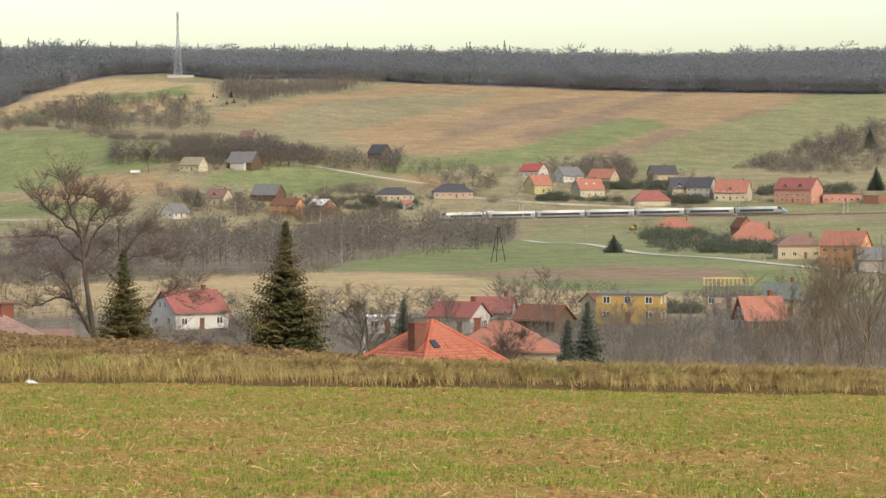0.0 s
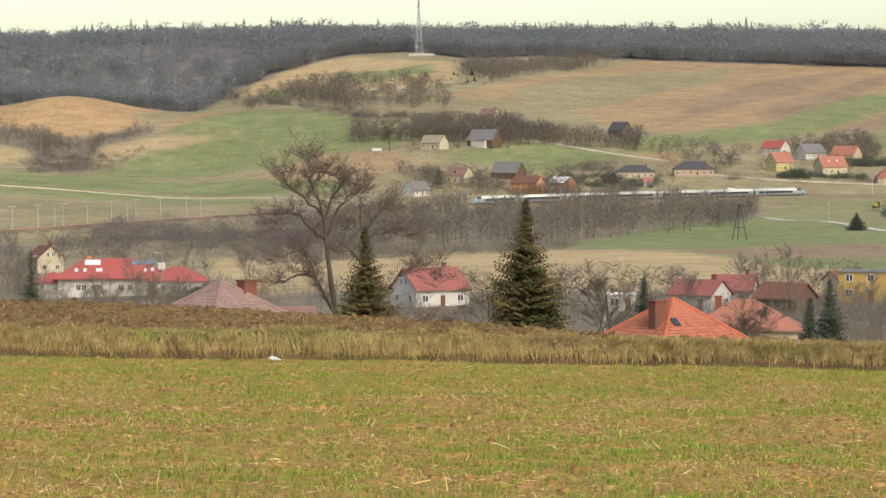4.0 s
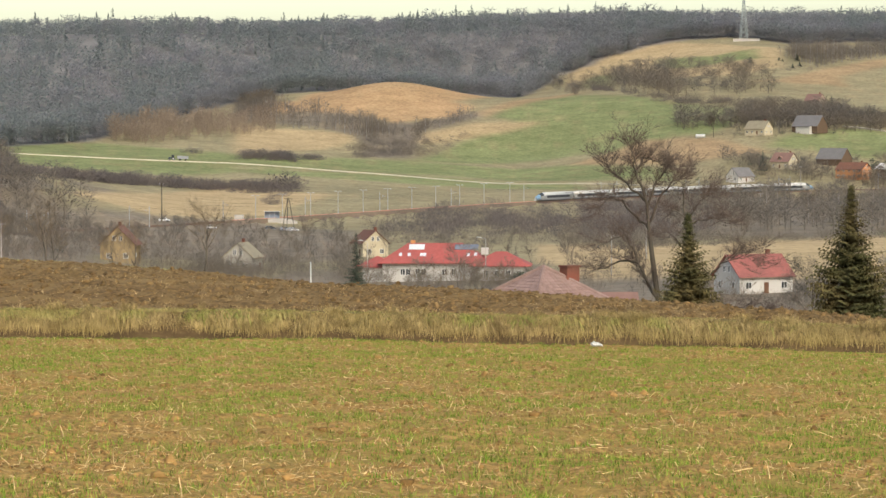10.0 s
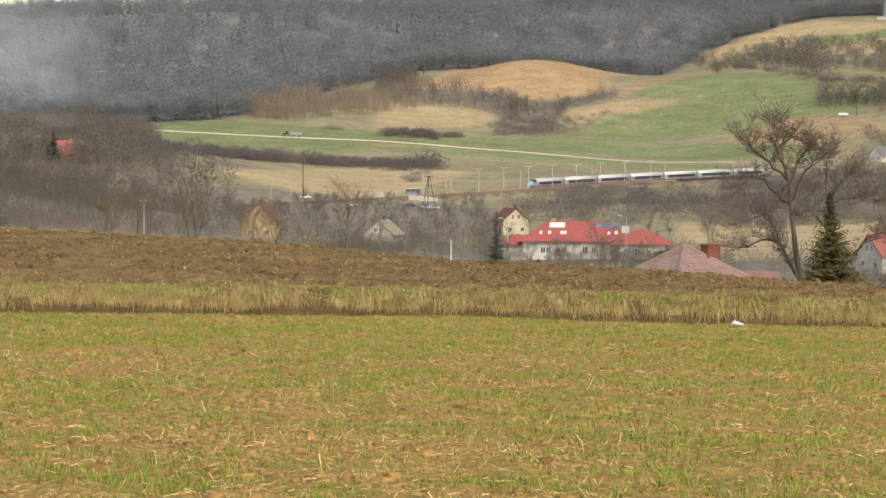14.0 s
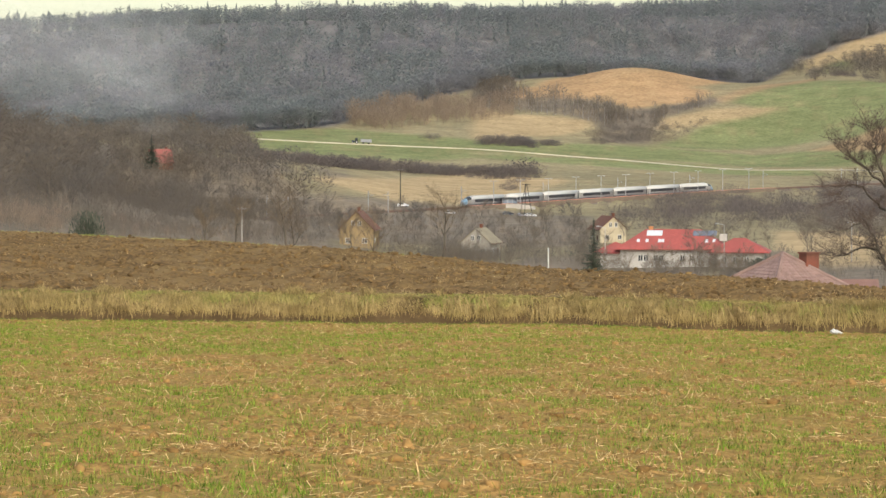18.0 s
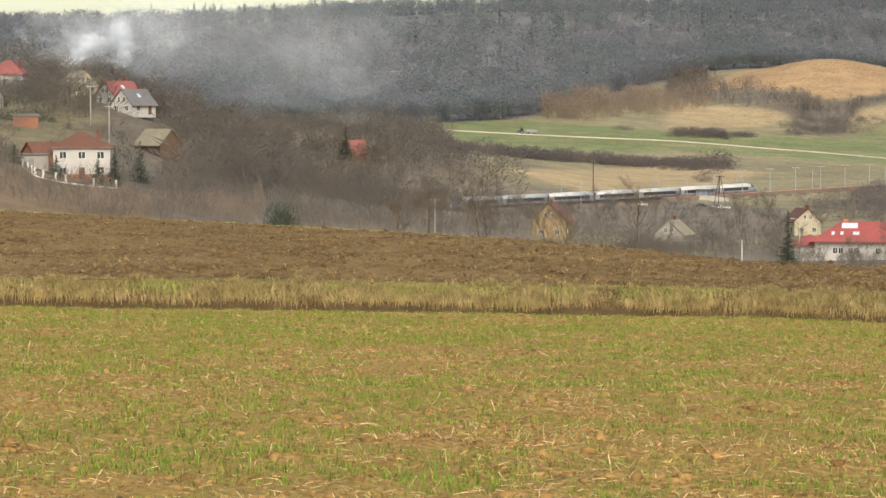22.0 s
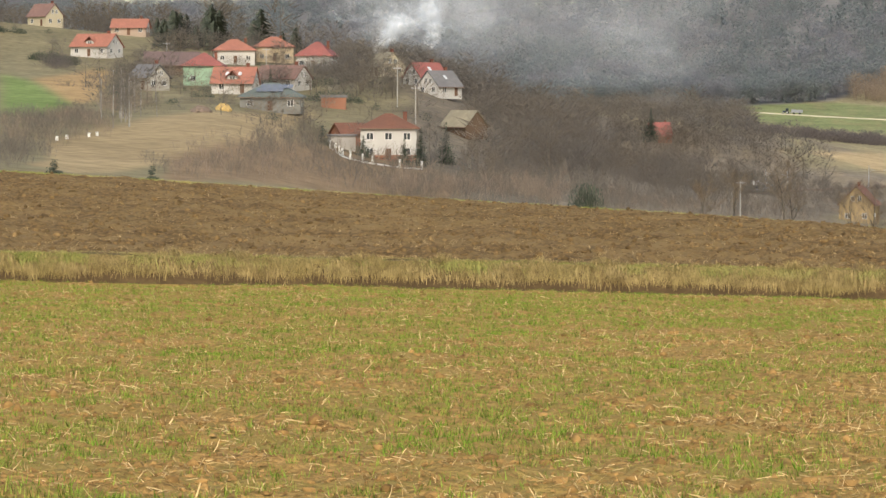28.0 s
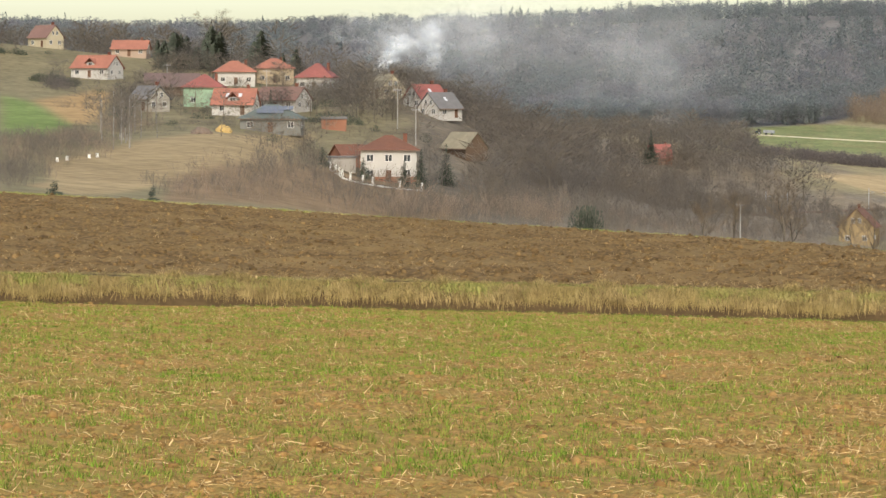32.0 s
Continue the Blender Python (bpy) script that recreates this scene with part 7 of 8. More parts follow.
def relief(p):
    x, y = p[:, 0], p[:, 1]
    p[:, 2] += field_relief(x, y)
    return p


def build_field():
    rng, g = random.Random(3), np.random.default_rng(3)

    def growth(p):
        x, y = p[:, 0], p[:, 1]
        return value_noise(x * 0.55, y * 0.7, 31) + 0.9 * value_noise(x * 1.7, y * 1.5, 32) + 0.5 * value_noise(x * 4.5, y * 3.6, 34)

    # sprouts in loose patches, thicker towards the bank
    az, r = field_points(g, 190000, 15.0, 60.0, 1.3)
    p = relief(on_ground(az, r, 0.012))
    keep = growth(p) + 0.30 * (r - 30) / 30 > g.normal(-0.07, 0.27, len(r))
    p = p[keep]
    n = len(p)
    t = [blades(rng, 5, 0.055, 0.05, 0.0043) for _ in range(6)]
    scatter("crop_sprouts", t, p, g.uniform(0, 6.28, n), g.uniform(0.6, 1.5, n), g.integers(0, 6, n), [m_sprout], "thin green shoots of young winter crop", "crop")
    # straw, most of it lying, some stubs upright
    az, r = field_points(g, 64000, 15.0, 59.5, 1.3)
    p = relief(on_ground(az, r, -0.012))
    some = 0.3 - 0.7 * growth(p) + value_noise(p[:, 0] * 0.8, p[:, 1] * 0.8, 33) > g.uniform(-0.4, 1.0, len(p))
    p = p[some]
    n = len(p)
    sticks = []
    for k in range(10):
        rows, q = [], Vector((0, 0, 0))
        d = Vector((rng.uniform(-1, 1), rng.uniform(-1, 1), rng.uniform(0.0, 0.25 if k < 6 else 1.8))).normalized()
        for s in range(2):
            e = q + d * rng.uniform(0.04, 0.09)
            rows.append((*q, *e, 0.0048, 0.0034))
            q, d = e, (d + Vector((rng.uniform(-1, 1), rng.uniform(-1, 1), rng.uniform(-0.8, 0.2))) * 0.25).normalized()
        sticks.append(ribbons(rows, rng))
    size = g.uniform(0.2, 0.75, n) * np.where(g.random(n) < 0.05, 1.6, 1.0)
    scatter("straw_litter", sticks, p, g.uniform(0, 6.28, n), size, g.integers(0, 10, n), [m_straw], "scattered pale straw stalks on the field", "straw")
    # clods on the bare patches
    az, r = field_points(g, 30000, 15.0, 60.0, 1.25)
    p = relief(on_ground(az, r, 0.0))
    p = p[growth(p) < g.normal(-0.12, 0.2, len(p))]
    n = len(p)
    lumps = [lump(rng, 0.5) for _ in range(8)]
    size = 0.010 + 0.042 * g.random(n) ** 8.0
    p[:, 2] += size * 0.15
    scatter("soil_clods", lumps, p, g.uniform(0, 6.28, n), np.stack([size * g.uniform(1.0, 1.6, n), size * 1.1, size * g.uniform(0.9, 1.5, n)], 1), g.integers(0, 8, n), [m_clod], "light brown soil clods between the shoots", "soil")
    az, r = field_points(g, 125000, 15.0, 59.5, 1.15)
    p = relief(on_ground(az, r, 0.0))
    p = p[growth(p) < g.normal(0.15, 0.25, len(p))]
    n = len(p)
    size = 0.006 + 0.016 * g.random(n) ** 2
    p[:, 2] += size * 0.2
    scatter("soil_crumbs", [pebble(rng) for _ in range(6)], p, g.uniform(0, 6.28, n), np.stack([size * 1.5, size * 1.2, size * 1.1], 1), g.integers(0, 6, n), [m_clod], "crumbs of light brown soil", "soil", smooth=False)


def hanging(rng, n, reach, drop, width):
    """A combed lock of long dry blades that arch out along x and hang down."""
    v, f = [], []
    sway = rng.gauss(0, 0.5)
    for _ in range(n):
        a, y = sway + rng.gauss(0, 0.5), rng.uniform(-0.16, 0.16)
        o, d, up = reach * rng.uniform(0.35, 1.15), drop * rng.uniform(0.3, 1.1), rng.uniform(0.0, 0.07)
        c, s = math.cos(a), math.sin(a)
        x0 = rng.uniform(-0.25, 0.05)
        pts = [(x0, y, -0.03), (x0 + c * o * 0.5, y + s * o * 0.5, up), (x0 + c * o * 0.9, y + s * o * 0.9, up * 0.3 - d * 0.45), (x0 + c * o, y + s * o * 1.15, -d)]
        w = width * rng.uniform(0.6, 1.3)
        i = len(v)
        for q in pts[:3]:
            v += [(q[0] + s * w, q[1] - w, q[2]), (q[0] - s * w, q[1] + w, q[2])]
        v.append(pts[3])
        f += [(i, i + 1, i + 3), (i, i + 3, i + 2), (i + 2, i + 3, i + 5), (i + 2, i + 5, i + 4), (i + 4, i + 5, i + 6)]
    return np.array(v), np.array(f)


def build_bank():
    rng, g = random.Random(4), np.random.default_rng(4)
    long_t = [tuft(rng, 16, 0.20, 0.16, 0.0036, 0.45) for _ in range(4)]
    short_t = [blades(rng, 22, 0.10, 0.12, 0.005) for _ in range(4)]
    # green turf on the shoulder with dry tufts in it
    n = 12500
    az = g.uniform(-38, 12, n)
    r = 60.7 + 1.9 * g.random(n)
    p = on_ground(az, r, 0.02)
    dry = value_noise(az * 2.2, az * 0, 41) + 0.6 * value_noise(az * 7, az * 0, 42) + np.interp(az, [-36, -10, -4, 1], [-0.12, 0.0, 0.15, 0.75])
    hayish = dry > g.uniform(0.05, 0.8, n)
    choice = np.where(hayish, g.integers(0, 4, n), 4 + g.integers(0, 4, n))
    lean = np.stack([g.uniform(-0.5, 0.3, n) + 0.55 * (az > -3), g.uniform(-0.5, 0.2, n)], 1)
    size = g.uniform(0.5, 1.1, n) * np.where(hayish & (dry > 0.35), 1.5, 1.0)
    scatter("bank_grass", long_t + short_t, p, g.uniform(0, 6.28, n), size, choice, [m_hay, m_turf], "green turf with dry tufts on the field bank", "grass", lean=lean, mat_of=[0] * 4 + [1] * 4)
    # dry grass hangs over the face in locks, bare soil at the foot
    n = 11000
    az = g.uniform(-38, 12, n)
    lock = value_noise(az * 4.0, az * 0, 44) + 0.7 * value_noise(az * 11, az * 0, 45)
    az = az[lock > g.uniform(-0.95, 0.15, n)]
    n = len(az)
    r = 60.42 + 0.5 * g.random(n)
    p = on_ground(az, r, 0.0)
    p[:, 2] += 0.03
    a = np.radians(az)
    turn = np.arctan2(-np.cos(a), -np.sin(a)) + g.normal(0.0, 0.25, n) + 0.8 * value_noise(az * 9, az * 0, 48) + np.interp(az, [-5, 0], [0.0, 0.9])
    size = g.uniform(0.6, 1.1, n) * (1 + 0.6 * value_noise(az * 5, az * 0, 46))
    hang = [hanging(rng, 13, 0.30, 0.36, 0.0042) for _ in range(8)]
    green = (value_noise(az * 3, az * 0, 47) + np.interp(az, [-6, 0], [0.12, -0.1]) > g.uniform(0, 0.5, n)) & (r > 60.6)
    scatter("bank_hay", hang + hang[:3], p, turn, size, np.where(green, 8 + g.integers(0, 3, n), g.integers(0, 8, n)), [m_hay, m_turf], "long dry grass hanging down the field bank", "grass", mat_of=[0] * 8 + [1] * 3)
    # thin grass along the far edge of the ploughed strip
    n = 2600
    az = g.uniform(-38, 2, n)
    cr = smooth_curve(CREST_AZ, CREST_R, az)
    p = on_ground(az, cr + g.uniform(-0.7, 0.9, n), 0.0)
    scatter("edge_grass", short_t, p, g.uniform(0, 6.28, n), g.uniform(0.8, 1.5, n), g.integers(0, 4, n), [m_turf], "thin green grass along the ploughed strip", "grass")


def build_plough():
    rng, g = random.Random(6), np.random.default_rng(6)
    n = 46000
    az = g.uniform(-38, 3, n)
    cr = smooth_curve(CREST_AZ, CREST_R, az)
    r = 62.0 + (cr - 63.0) * g.random(n) ** 1.15
    p = on_ground(az, r, 0.0)
    p[:, 2] += np.clip((r - BANK_R - 1.6) / 3, 0, 1) * furrow_relief(p[:, 0], p[:, 1])
    big = g.random(n) < 0.3
    lumps = [lump(rng, 0.45) for _ in range(7)] + [pebble(rng) for _ in range(6)]
    size = 0.022 + np.where(big, 0.07 * g.random(n) ** 2.2, 0.026 * g.random(n))
    scatter("furrow_clods", lumps, p, g.uniform(0, 6.28, n), np.stack([size * g.uniform(0.9, 1.5, n), size, size * g.uniform(0.9, 1.4, n)], 1), np.where(big, g.integers(0, 7, n), 7 + g.integers(0, 6, n)), [m_pclod], "large brown clods of freshly ploughed soil", "soil")
    n = 5000
    az = g.uniform(-38, 3, n)
    cr = smooth_curve(CREST_AZ, CREST_R, az)
    p = on_ground(az, 62.0 + (cr - 62.5) * g.random(n) ** 1.6, -0.02)
    wisps = [tuft(rng, 4, 0.10, 0.2, 0.0025, 0.8) for _ in range(4)]
    scatter("stubble_wisps", wisps, p, g.uniform(0, 6.28, n), g.uniform(0.5, 1.3, n), g.integers(0, 4, n), [m_straw], "wisps of old stubble in the ploughed soil", "straw")


build_field()
build_bank()
build_plough()

# ------------------------------------------------------------------ the two near roofs and the long red-roofed building
m_ridge = mat("ridge_tiles", (0.42, 0.13, 0.075), (0.34, 0.10, 0.06), 3.0, rough=0.6)
m_panel = mat("solar_panel", (0.15, 0.165, 0.20), (0.12, 0.135, 0.165), 1.0, rough=0.2, spec=0.35)


def tiled_faces(w, d, z0, rise, course=0.34, wide=0.3):
    """Overlapping tile courses on the four slopes of a hipped roof, each tile slightly crowned."""
    v, f = [], []
    rx = max(w / 2 - d / 2, 0.0)
    ry = max(d / 2 - w / 2, 0.0)
    corners = [(-w / 2, -d / 2), (w / 2, -d / 2), (w / 2, d / 2), (-w / 2, d / 2)]
    tops = [(-rx, -ry), (rx, -ry), (rx, ry), (-rx, ry)]
    for k in range(4):
        a, b = Vector((*corners[k], z0)), Vector((*corners[(k + 1) % 4], z0))
        at, bt = Vector((*tops[k], z0 + rise)), Vector((*tops[(k + 1) % 4], z0 + rise))
        n = (b - a).cross(at - a).normalized()
        slope = ((at + bt) / 2 - (a + b) / 2).length
        rows = int(slope / course)
        for r in range(rows):
            q0, q1 = r / rows, (r + 1) / rows
            l0, l1 = a.lerp(at, q0), a.lerp(at, q1)
            r0, r1 = b.lerp(bt, q0), b.lerp(bt, q1)
            cols = max(1, int((r0 - l0).length / wide))
            for c in range(cols):
                u0, u1 = c / cols, (c + 1) / cols
                um = (u0 + u1) / 2
                i = len(v)
                lift, crown = n * 0.045, n * 0.075
                p = [l0.lerp(r0, u0) + lift, l0.lerp(r0, um) + crown, l0.lerp(r0, u1) + lift,
                     l1.lerp(r1, u0) + n * 0.01, l1.lerp(r1, um) + n * 0.04, l1.lerp(r1, u1) + n * 0.01]
                v += [q[:] for q in p]
                f += [(i, i + 1, i + 4), (i, i + 4, i + 3), (i + 1, i + 2, i + 5), (i + 1, i + 5, i + 4)]
                j = len(v)
                v += [(l0.lerp(r0, u0))[:], (l0.lerp(r0, u1))[:]]
                f += [(j, i + 1, i), (j, j + 1, i + 1), (j + 1, i + 2, i + 1)]
    return np.array(v), np.array(f)


def tiled_house(label, az, r, top_z, turn, w, d, wall, rise, roof, ridge, walls, chimneys, windows_at=()):
    ob = thing("house", Matrix.Translation(spot(az, r).xy.to_3d() + Vector((0, 0, top_z - wall - rise))) @ pose(0, 0, 0, 0, 0, -az + turn), label, "house")
    part("wall", boxes((-w / 2 + 0.6, w / 2 - 0.6, -d / 2 + 0.6, d / 2 - 0.6, -2.5, wall)), WALLS[walls], ob)
    rf = part("roof", roof_hip(w - 1.2, d - 1.2, wall - 0.22, rise - 0.35, over=0.6), roof, ob)
    tl = new("roof_tiles", mesh_from("roof_tiles", *tiled_faces(w, d, wall, rise), [roof], smooth=False))
    tl.parent = rf
    tl["kind"] = "stuff"
    for sx, sy in ((-1, -1), (1, -1), (1, 1), (-1, 1)):
        bm = bmesh.new()
        top = Vector((sx * max(w / 2 - d / 2, 0), sy * max(d / 2 - w / 2, 0), wall + rise + 0.06))
        low = Vector((sx * w / 2, sy * d / 2, wall + 0.06))
        tube(bm, low, top, 0.13, n=7)
        part("hip_ridge", bm, ridge, rf)
    for cx, cy, cw, ch, h0, h1 in chimneys:
        c = part("chimney", boxes((cx - cw / 2, cx + cw / 2, cy - ch / 2, cy + ch / 2, h0, h1), bevel=0.02), m_brickwork, ob, "brick chimney stack")
        part("chimney_cap", boxes((cx - cw / 2 - 0.07, cx + cw / 2 + 0.07, cy - ch / 2 - 0.07, cy + ch / 2 + 0.07, h1, h1 + 0.12), bevel=0.02), m_brickwork, c)
    return ob, rf


near_tile = mat("orange_roof_tile", (0.36, 0.13, 0.082), (0.29, 0.105, 0.067), 4.0, rough=0.6, c3=(0.33, 0.125, 0.082), scale3=0.9, random_amount=0.18, island=True)
near_brown = mat("brown_roof_tile", (0.235, 0.16, 0.138), (0.195, 0.13, 0.112), 4.0, rough=0.5, c3=(0.27, 0.19, 0.165), scale3=0.9, random_amount=0.12, island=True)
hs, rf = tiled_house("near house with an orange tiled pyramid roof", -0.22, 200, -10.3, 38, 9.3, 9.3, 4.2, 3.5, near_tile, m_ridge, "cream", ((-2.2, -1.1, 1.05, 0.8, 4.9, 7.6), (0.9, 1.9, 1.1, 0.7, 5.0, 6.8)))
sk = part("skylight", boxes((-0.28, 0.28, -0.4, 0.4, 0, 0.1), bevel=0.02), m_glass, rf, "dark roof window")
sk.matrix_local = Matrix.Translation((-1.45, -2.1, 6.2)) @ pose(0, 0, 0, 37)
tiled_house("near house with a brown tiled hipped roof", -9.37, 200, -9.0, 38, 9.2, 9.2, 4.4, 3.2, near_brown, near_brown, "cream", ((1.6, -0.9, 1.1, 0.9, 5.0, 7.6),))
house("low wing with a brown tiled roof", -8.35, 203, 5, 5.5, 4.5, 4.4, 1.5, walls="cream", roof="mauve", windows=False, chimney=None, z=-17.0)
p = thing("chimney_stack", Matrix.Translation(spot(-10.42, 198)) , "low red brick chimney beside a roof", "chimney")
part("stack", boxes((-0.6, 0.6, -0.4, 0.4, -0.5, 6.1), bevel=0.03), m_brickwork, p)


def red_hall():
    az, r = -11.4, 618
    ob = thing("public_building", Matrix.Translation(spot(az, r)) @ pose(0, 0, 0, 0, 0, -az - 4), "long white building with a large red metal roof", "building")
    part("wall", boxes((-13, 9.5, -5.2, 5.2, -1, 3.7)), WALLS["white"], ob)
    r1 = part("roof", roof_hip(23, 11, 3.7, 3.6, over=0.8), ROOFS["bright"], ob)
    r1.matrix_local = Matrix.Translation((-1.8, 0, 0))
    wg = part("wing", boxes((7.5, 18, -7.2, 1.5, -1, 3.2)), WALLS["white"], ob)
    r2 = part("wing_roof", roof_hip(11.5, 9, 3.2, 2.4, over=0.9), ROOFS["bright"], wg)
    r2.matrix_local = Matrix.Translation((12.7, -2.8, 0))
    w2 = part("low_wing", boxes((-17.5, -12.5, -4.2, 4.2, -1, 2.8)), WALLS["white"], ob)
    r3 = part("low_wing_roof", roof_hip(8, 8.6, 2.8, 1.9, over=0.7), ROOFS["bright"], w2)
    r3.matrix_local = Matrix.Translation((-14.5, 0, 0))
    k = math.degrees(math.atan2(3.6, 5.5))
    for x, y in ((-9.2, -3.6), (-7.3, -3.6), (-4.6, -3.6), (-3.9, -3.6), (5.6, -3.6), (7.2, -3.5)):
        s = part("skylight", boxes((-0.33, 0.33, -0.6, 0.6, 0, 0.09), bevel=0.02), m_skylight, r1, "pale roof window")
        s.matrix_local = Matrix.Translation((x + 1.8, y, 3.7 + (5.5 + y) * 0.66 + 0.62)) @ pose(0, 0, 0, k)
    for x, w in ((-4.6, 1.7), (6.3, 2.6)):
        s = part("solar_panel", boxes((-w, w, -0.95, 0.95, 0, 0.1), bevel=0.02), m_skylight if w < 2 else m_panel, r1, "tilted roof panel")
        s.matrix_local = Matrix.Translation((x + 0.6, -1.35, 7.15)) @ pose(0, 0, 0, k)
    part("dormer", boxes((8.2, 9.8, -0.6, 1.0, 5.5, 7.0), bevel=0.05), WALLS["white"], ob)
    c = part("chimney", boxes((-7.2, -6.3, -0.2, 0.6, 5.5, 8.4), (-7.3, -6.2, -0.3, 0.7, 8.4, 8.55)), WALLS["orange"], ob, "orange chimney")
    for x in (-8.6, -7.4, -5.3, -4.1, 0.5, 2.5):
        window(ob, Matrix.Translation((x, -5.2, 1.9)), 1.1, 1.4)
    for x in (9.6, 12, 14.4, 16.8):
        window(wg, Matrix.Translation((x, -7.2, 1.6)), 1.1, 1.5)
    return ob


red_hall()

# ------------------------------------------------------------------ roof frame of the house being built, solar panels of the bungalow
m_timber = mat("fresh_timber", (0.52, 0.37, 0.18), (0.44, 0.30, 0.14), 2.0, rough=0.7)
fr = thing("roof_frame", Matrix.Translation(spot(5.78, 576, 2.72)) @ pose(0, 0, 0, 0, 0, -5.8), "open timber roof frame on an unfinished house", "roof frame")
for k in range(13):
    x = -5.0 + 10.0 * k / 12
    for y in (-1, 1):
        bm = bmesh.new()
        tube(bm, (x, y * 4.8, 0), (x, 0, 3.2), 0.13, n=4)
        part("rafter", bm, m_timber, fr)
for q in range(7):
    bm = boxes((-5.2, 5.2, -4.85 + q * 0.36, -4.5 + q * 0.36, 0.2 + q * 0.24, 0.3 + q * 0.24))
    part("batten", bm, ROOFS["moss"], fr)
part("ridge_beam", boxes((-5.3, 5.3, -0.12, 0.12, 3.15, 3.4)), m_timber, fr)
sp = thing("solar_array", Matrix.Translation(spot(-29.78, 586, 2.7)) @ pose(0, 0, 0, 0, 0, 29.78 - 5), "rows of solar panels on a bungalow roof", "solar panels")
for row in range(2):
    for c in range(6 - row):
        bm = boxes((-0.5, 0.5, -0.8, 0.8, 0, 0.06), bevel=0.01)
        s = part("panel", bm, m_panel, sp)
        s.matrix_local = Matrix.Translation((-1.6 + c * 1.12 - row * 0.8, -2.2 - row * 1.35, 2.35 - row * 0.72)) @ pose(0, 0, 0, 28)

# ------------------------------------------------------------------ radio mast on the hill
m_mastpaint = mat("mast_steel", (0.34, 0.38, 0.38), (0.28, 0.31, 0.31), 0.5, rough=0.5, metal=0.2)


def radio_mast():
    az, r = -5.35, 2368
    ob = thing("radio_mast", Matrix.Translation(spot(az, r)) @ pose(0, 0, 0, 0, 0, 20), "tall grey steel lattice radio mast", "radio mast")
    H, b, t = 58.0, 3.0, 0.55
    wid = lambda z: max(t, b * (1 - z / 44.0))
    legs = ((-1, -1), (1, -1), (1, 1), (-1, 1))
    for sx, sy in legs:
        bm = bmesh.new()
        zs = [-1, 12, 24, 36, H - 4]
        for z0, z1 in zip(zs, zs[1:]):
            tube(bm, (sx * wid(z0), sy * wid(z0), z0), (sx * wid(z1), sy * wid(z1), z1), 0.22, n=5)
        part("leg", bm, m_mastpaint, ob)
    for k in range(4):
        bm = bmesh.new()
        (ax, ay), (bx, by) = legs[k], legs[(k + 1) % 4]
        z = 0.0
        while z < H - 6:
            z1 = z + max(2.4, wid(z) * 1.7)
            tube(bm, (ax * wid(z), ay * wid(z), z), (bx * wid(z1), by * wid(z1), z1), 0.11, n=4)
            tube(bm, (bx * wid(z), by * wid(z), z), (ax * wid(z1), ay * wid(z1), z1), 0.11, n=4)
            z = z1
        part("bracing", bm, m_mastpaint, ob)
    for zc in (40.5, 46, 52):
        for a in range(3):
            an = radians(a * 120 + 40)
            bm = boxes((-0.25, 0.25, -0.18, 0.18, -1.3, 1.3), bevel=0.05)
            q = part("antenna", bm, m_white_paint, ob, "white panel antenna")
            q.matrix_local = Matrix.Translation((math.cos(an) * 1.25, math.sin(an) * 1.25, zc)) @ pose(0, 0, 0, 0, 0, a * 120 + 40)
    for zc, s in ((38, 0.9), (44, 0.6)):
        bm = bmesh.new()
        tube(bm, (0, -1.4, zc), (0, -1.1, zc), s, s * 0.8, n=14)
        part("dish", bm, m_white_paint, ob, "white round dish")
    bm = bmesh.new()
    tube(bm, (0, 0, H - 6), (0, 0, H), 0.14, 0.06, n=5)
    part("rod", bm, m_mastpaint, ob)
    fence = thing("concrete_wall", Matrix.Translation(spot(az + 0.06, r - 6)) @ pose(0, 0, 0, 0, 0, -az), "low concrete enclosure round the mast", "wall")
    for k in range(8):
        part("panel", boxes((-11 + k * 2.75, -11 + k * 2.75 + 2.6, -0.1, 0.1, -1.0, 2.2), bevel=0.02), m_concrete, fence)
        part("post", boxes((-11 + k * 2.75 - 0.15, -11 + k * 2.75 - 0.01, -0.15, 0.15, -1.0, 2.4)), m_concrete, fence)


radio_mast()

# ------------------------------------------------------------------ station, masts and poles along the line
m_redpave = mat("red_paving", (0.46, 0.20, 0.14), (0.40, 0.17, 0.12), 1.0, c3=(0.48, 0.27, 0.20), scale3=0.2)


def s_of(az):
    a, r = polar(PATH_X, PATH_Y)
    return float(np.interp(az, a[a.argsort()], PATH_S[a.argsort()]))


def strip(name, s0, s1, side0, side1, z0, z1, material, label, category, kind="structure", step=6.0):
    n = max(2, int((s1 - s0) / step))
    v, f = [], []
    for k in range(n + 1):
        s = s0 + (s1 - s0) * k / n
        a, b = on_track(s, side0)[0], on_track(s, side1)[0]
        for p, z in ((a, z0), (a, z1), (b, z1), (b, z0)):
            v.append((p.x, p.y, p.z + z))
        if k:
            i = 4 * k
            for c in range(4):
                f.append((i - 4 + c, i - 4 + (c + 1) % 4, i + (c + 1) % 4, i + c))
    f += [(0, 1, 2, 3), (4 * n + 3, 4 * n + 2, 4 * n + 1, 4 * n)]
    return tagged(new(name, mesh_from(name, v, f, [material], smooth=False)), label, category, kind=kind)


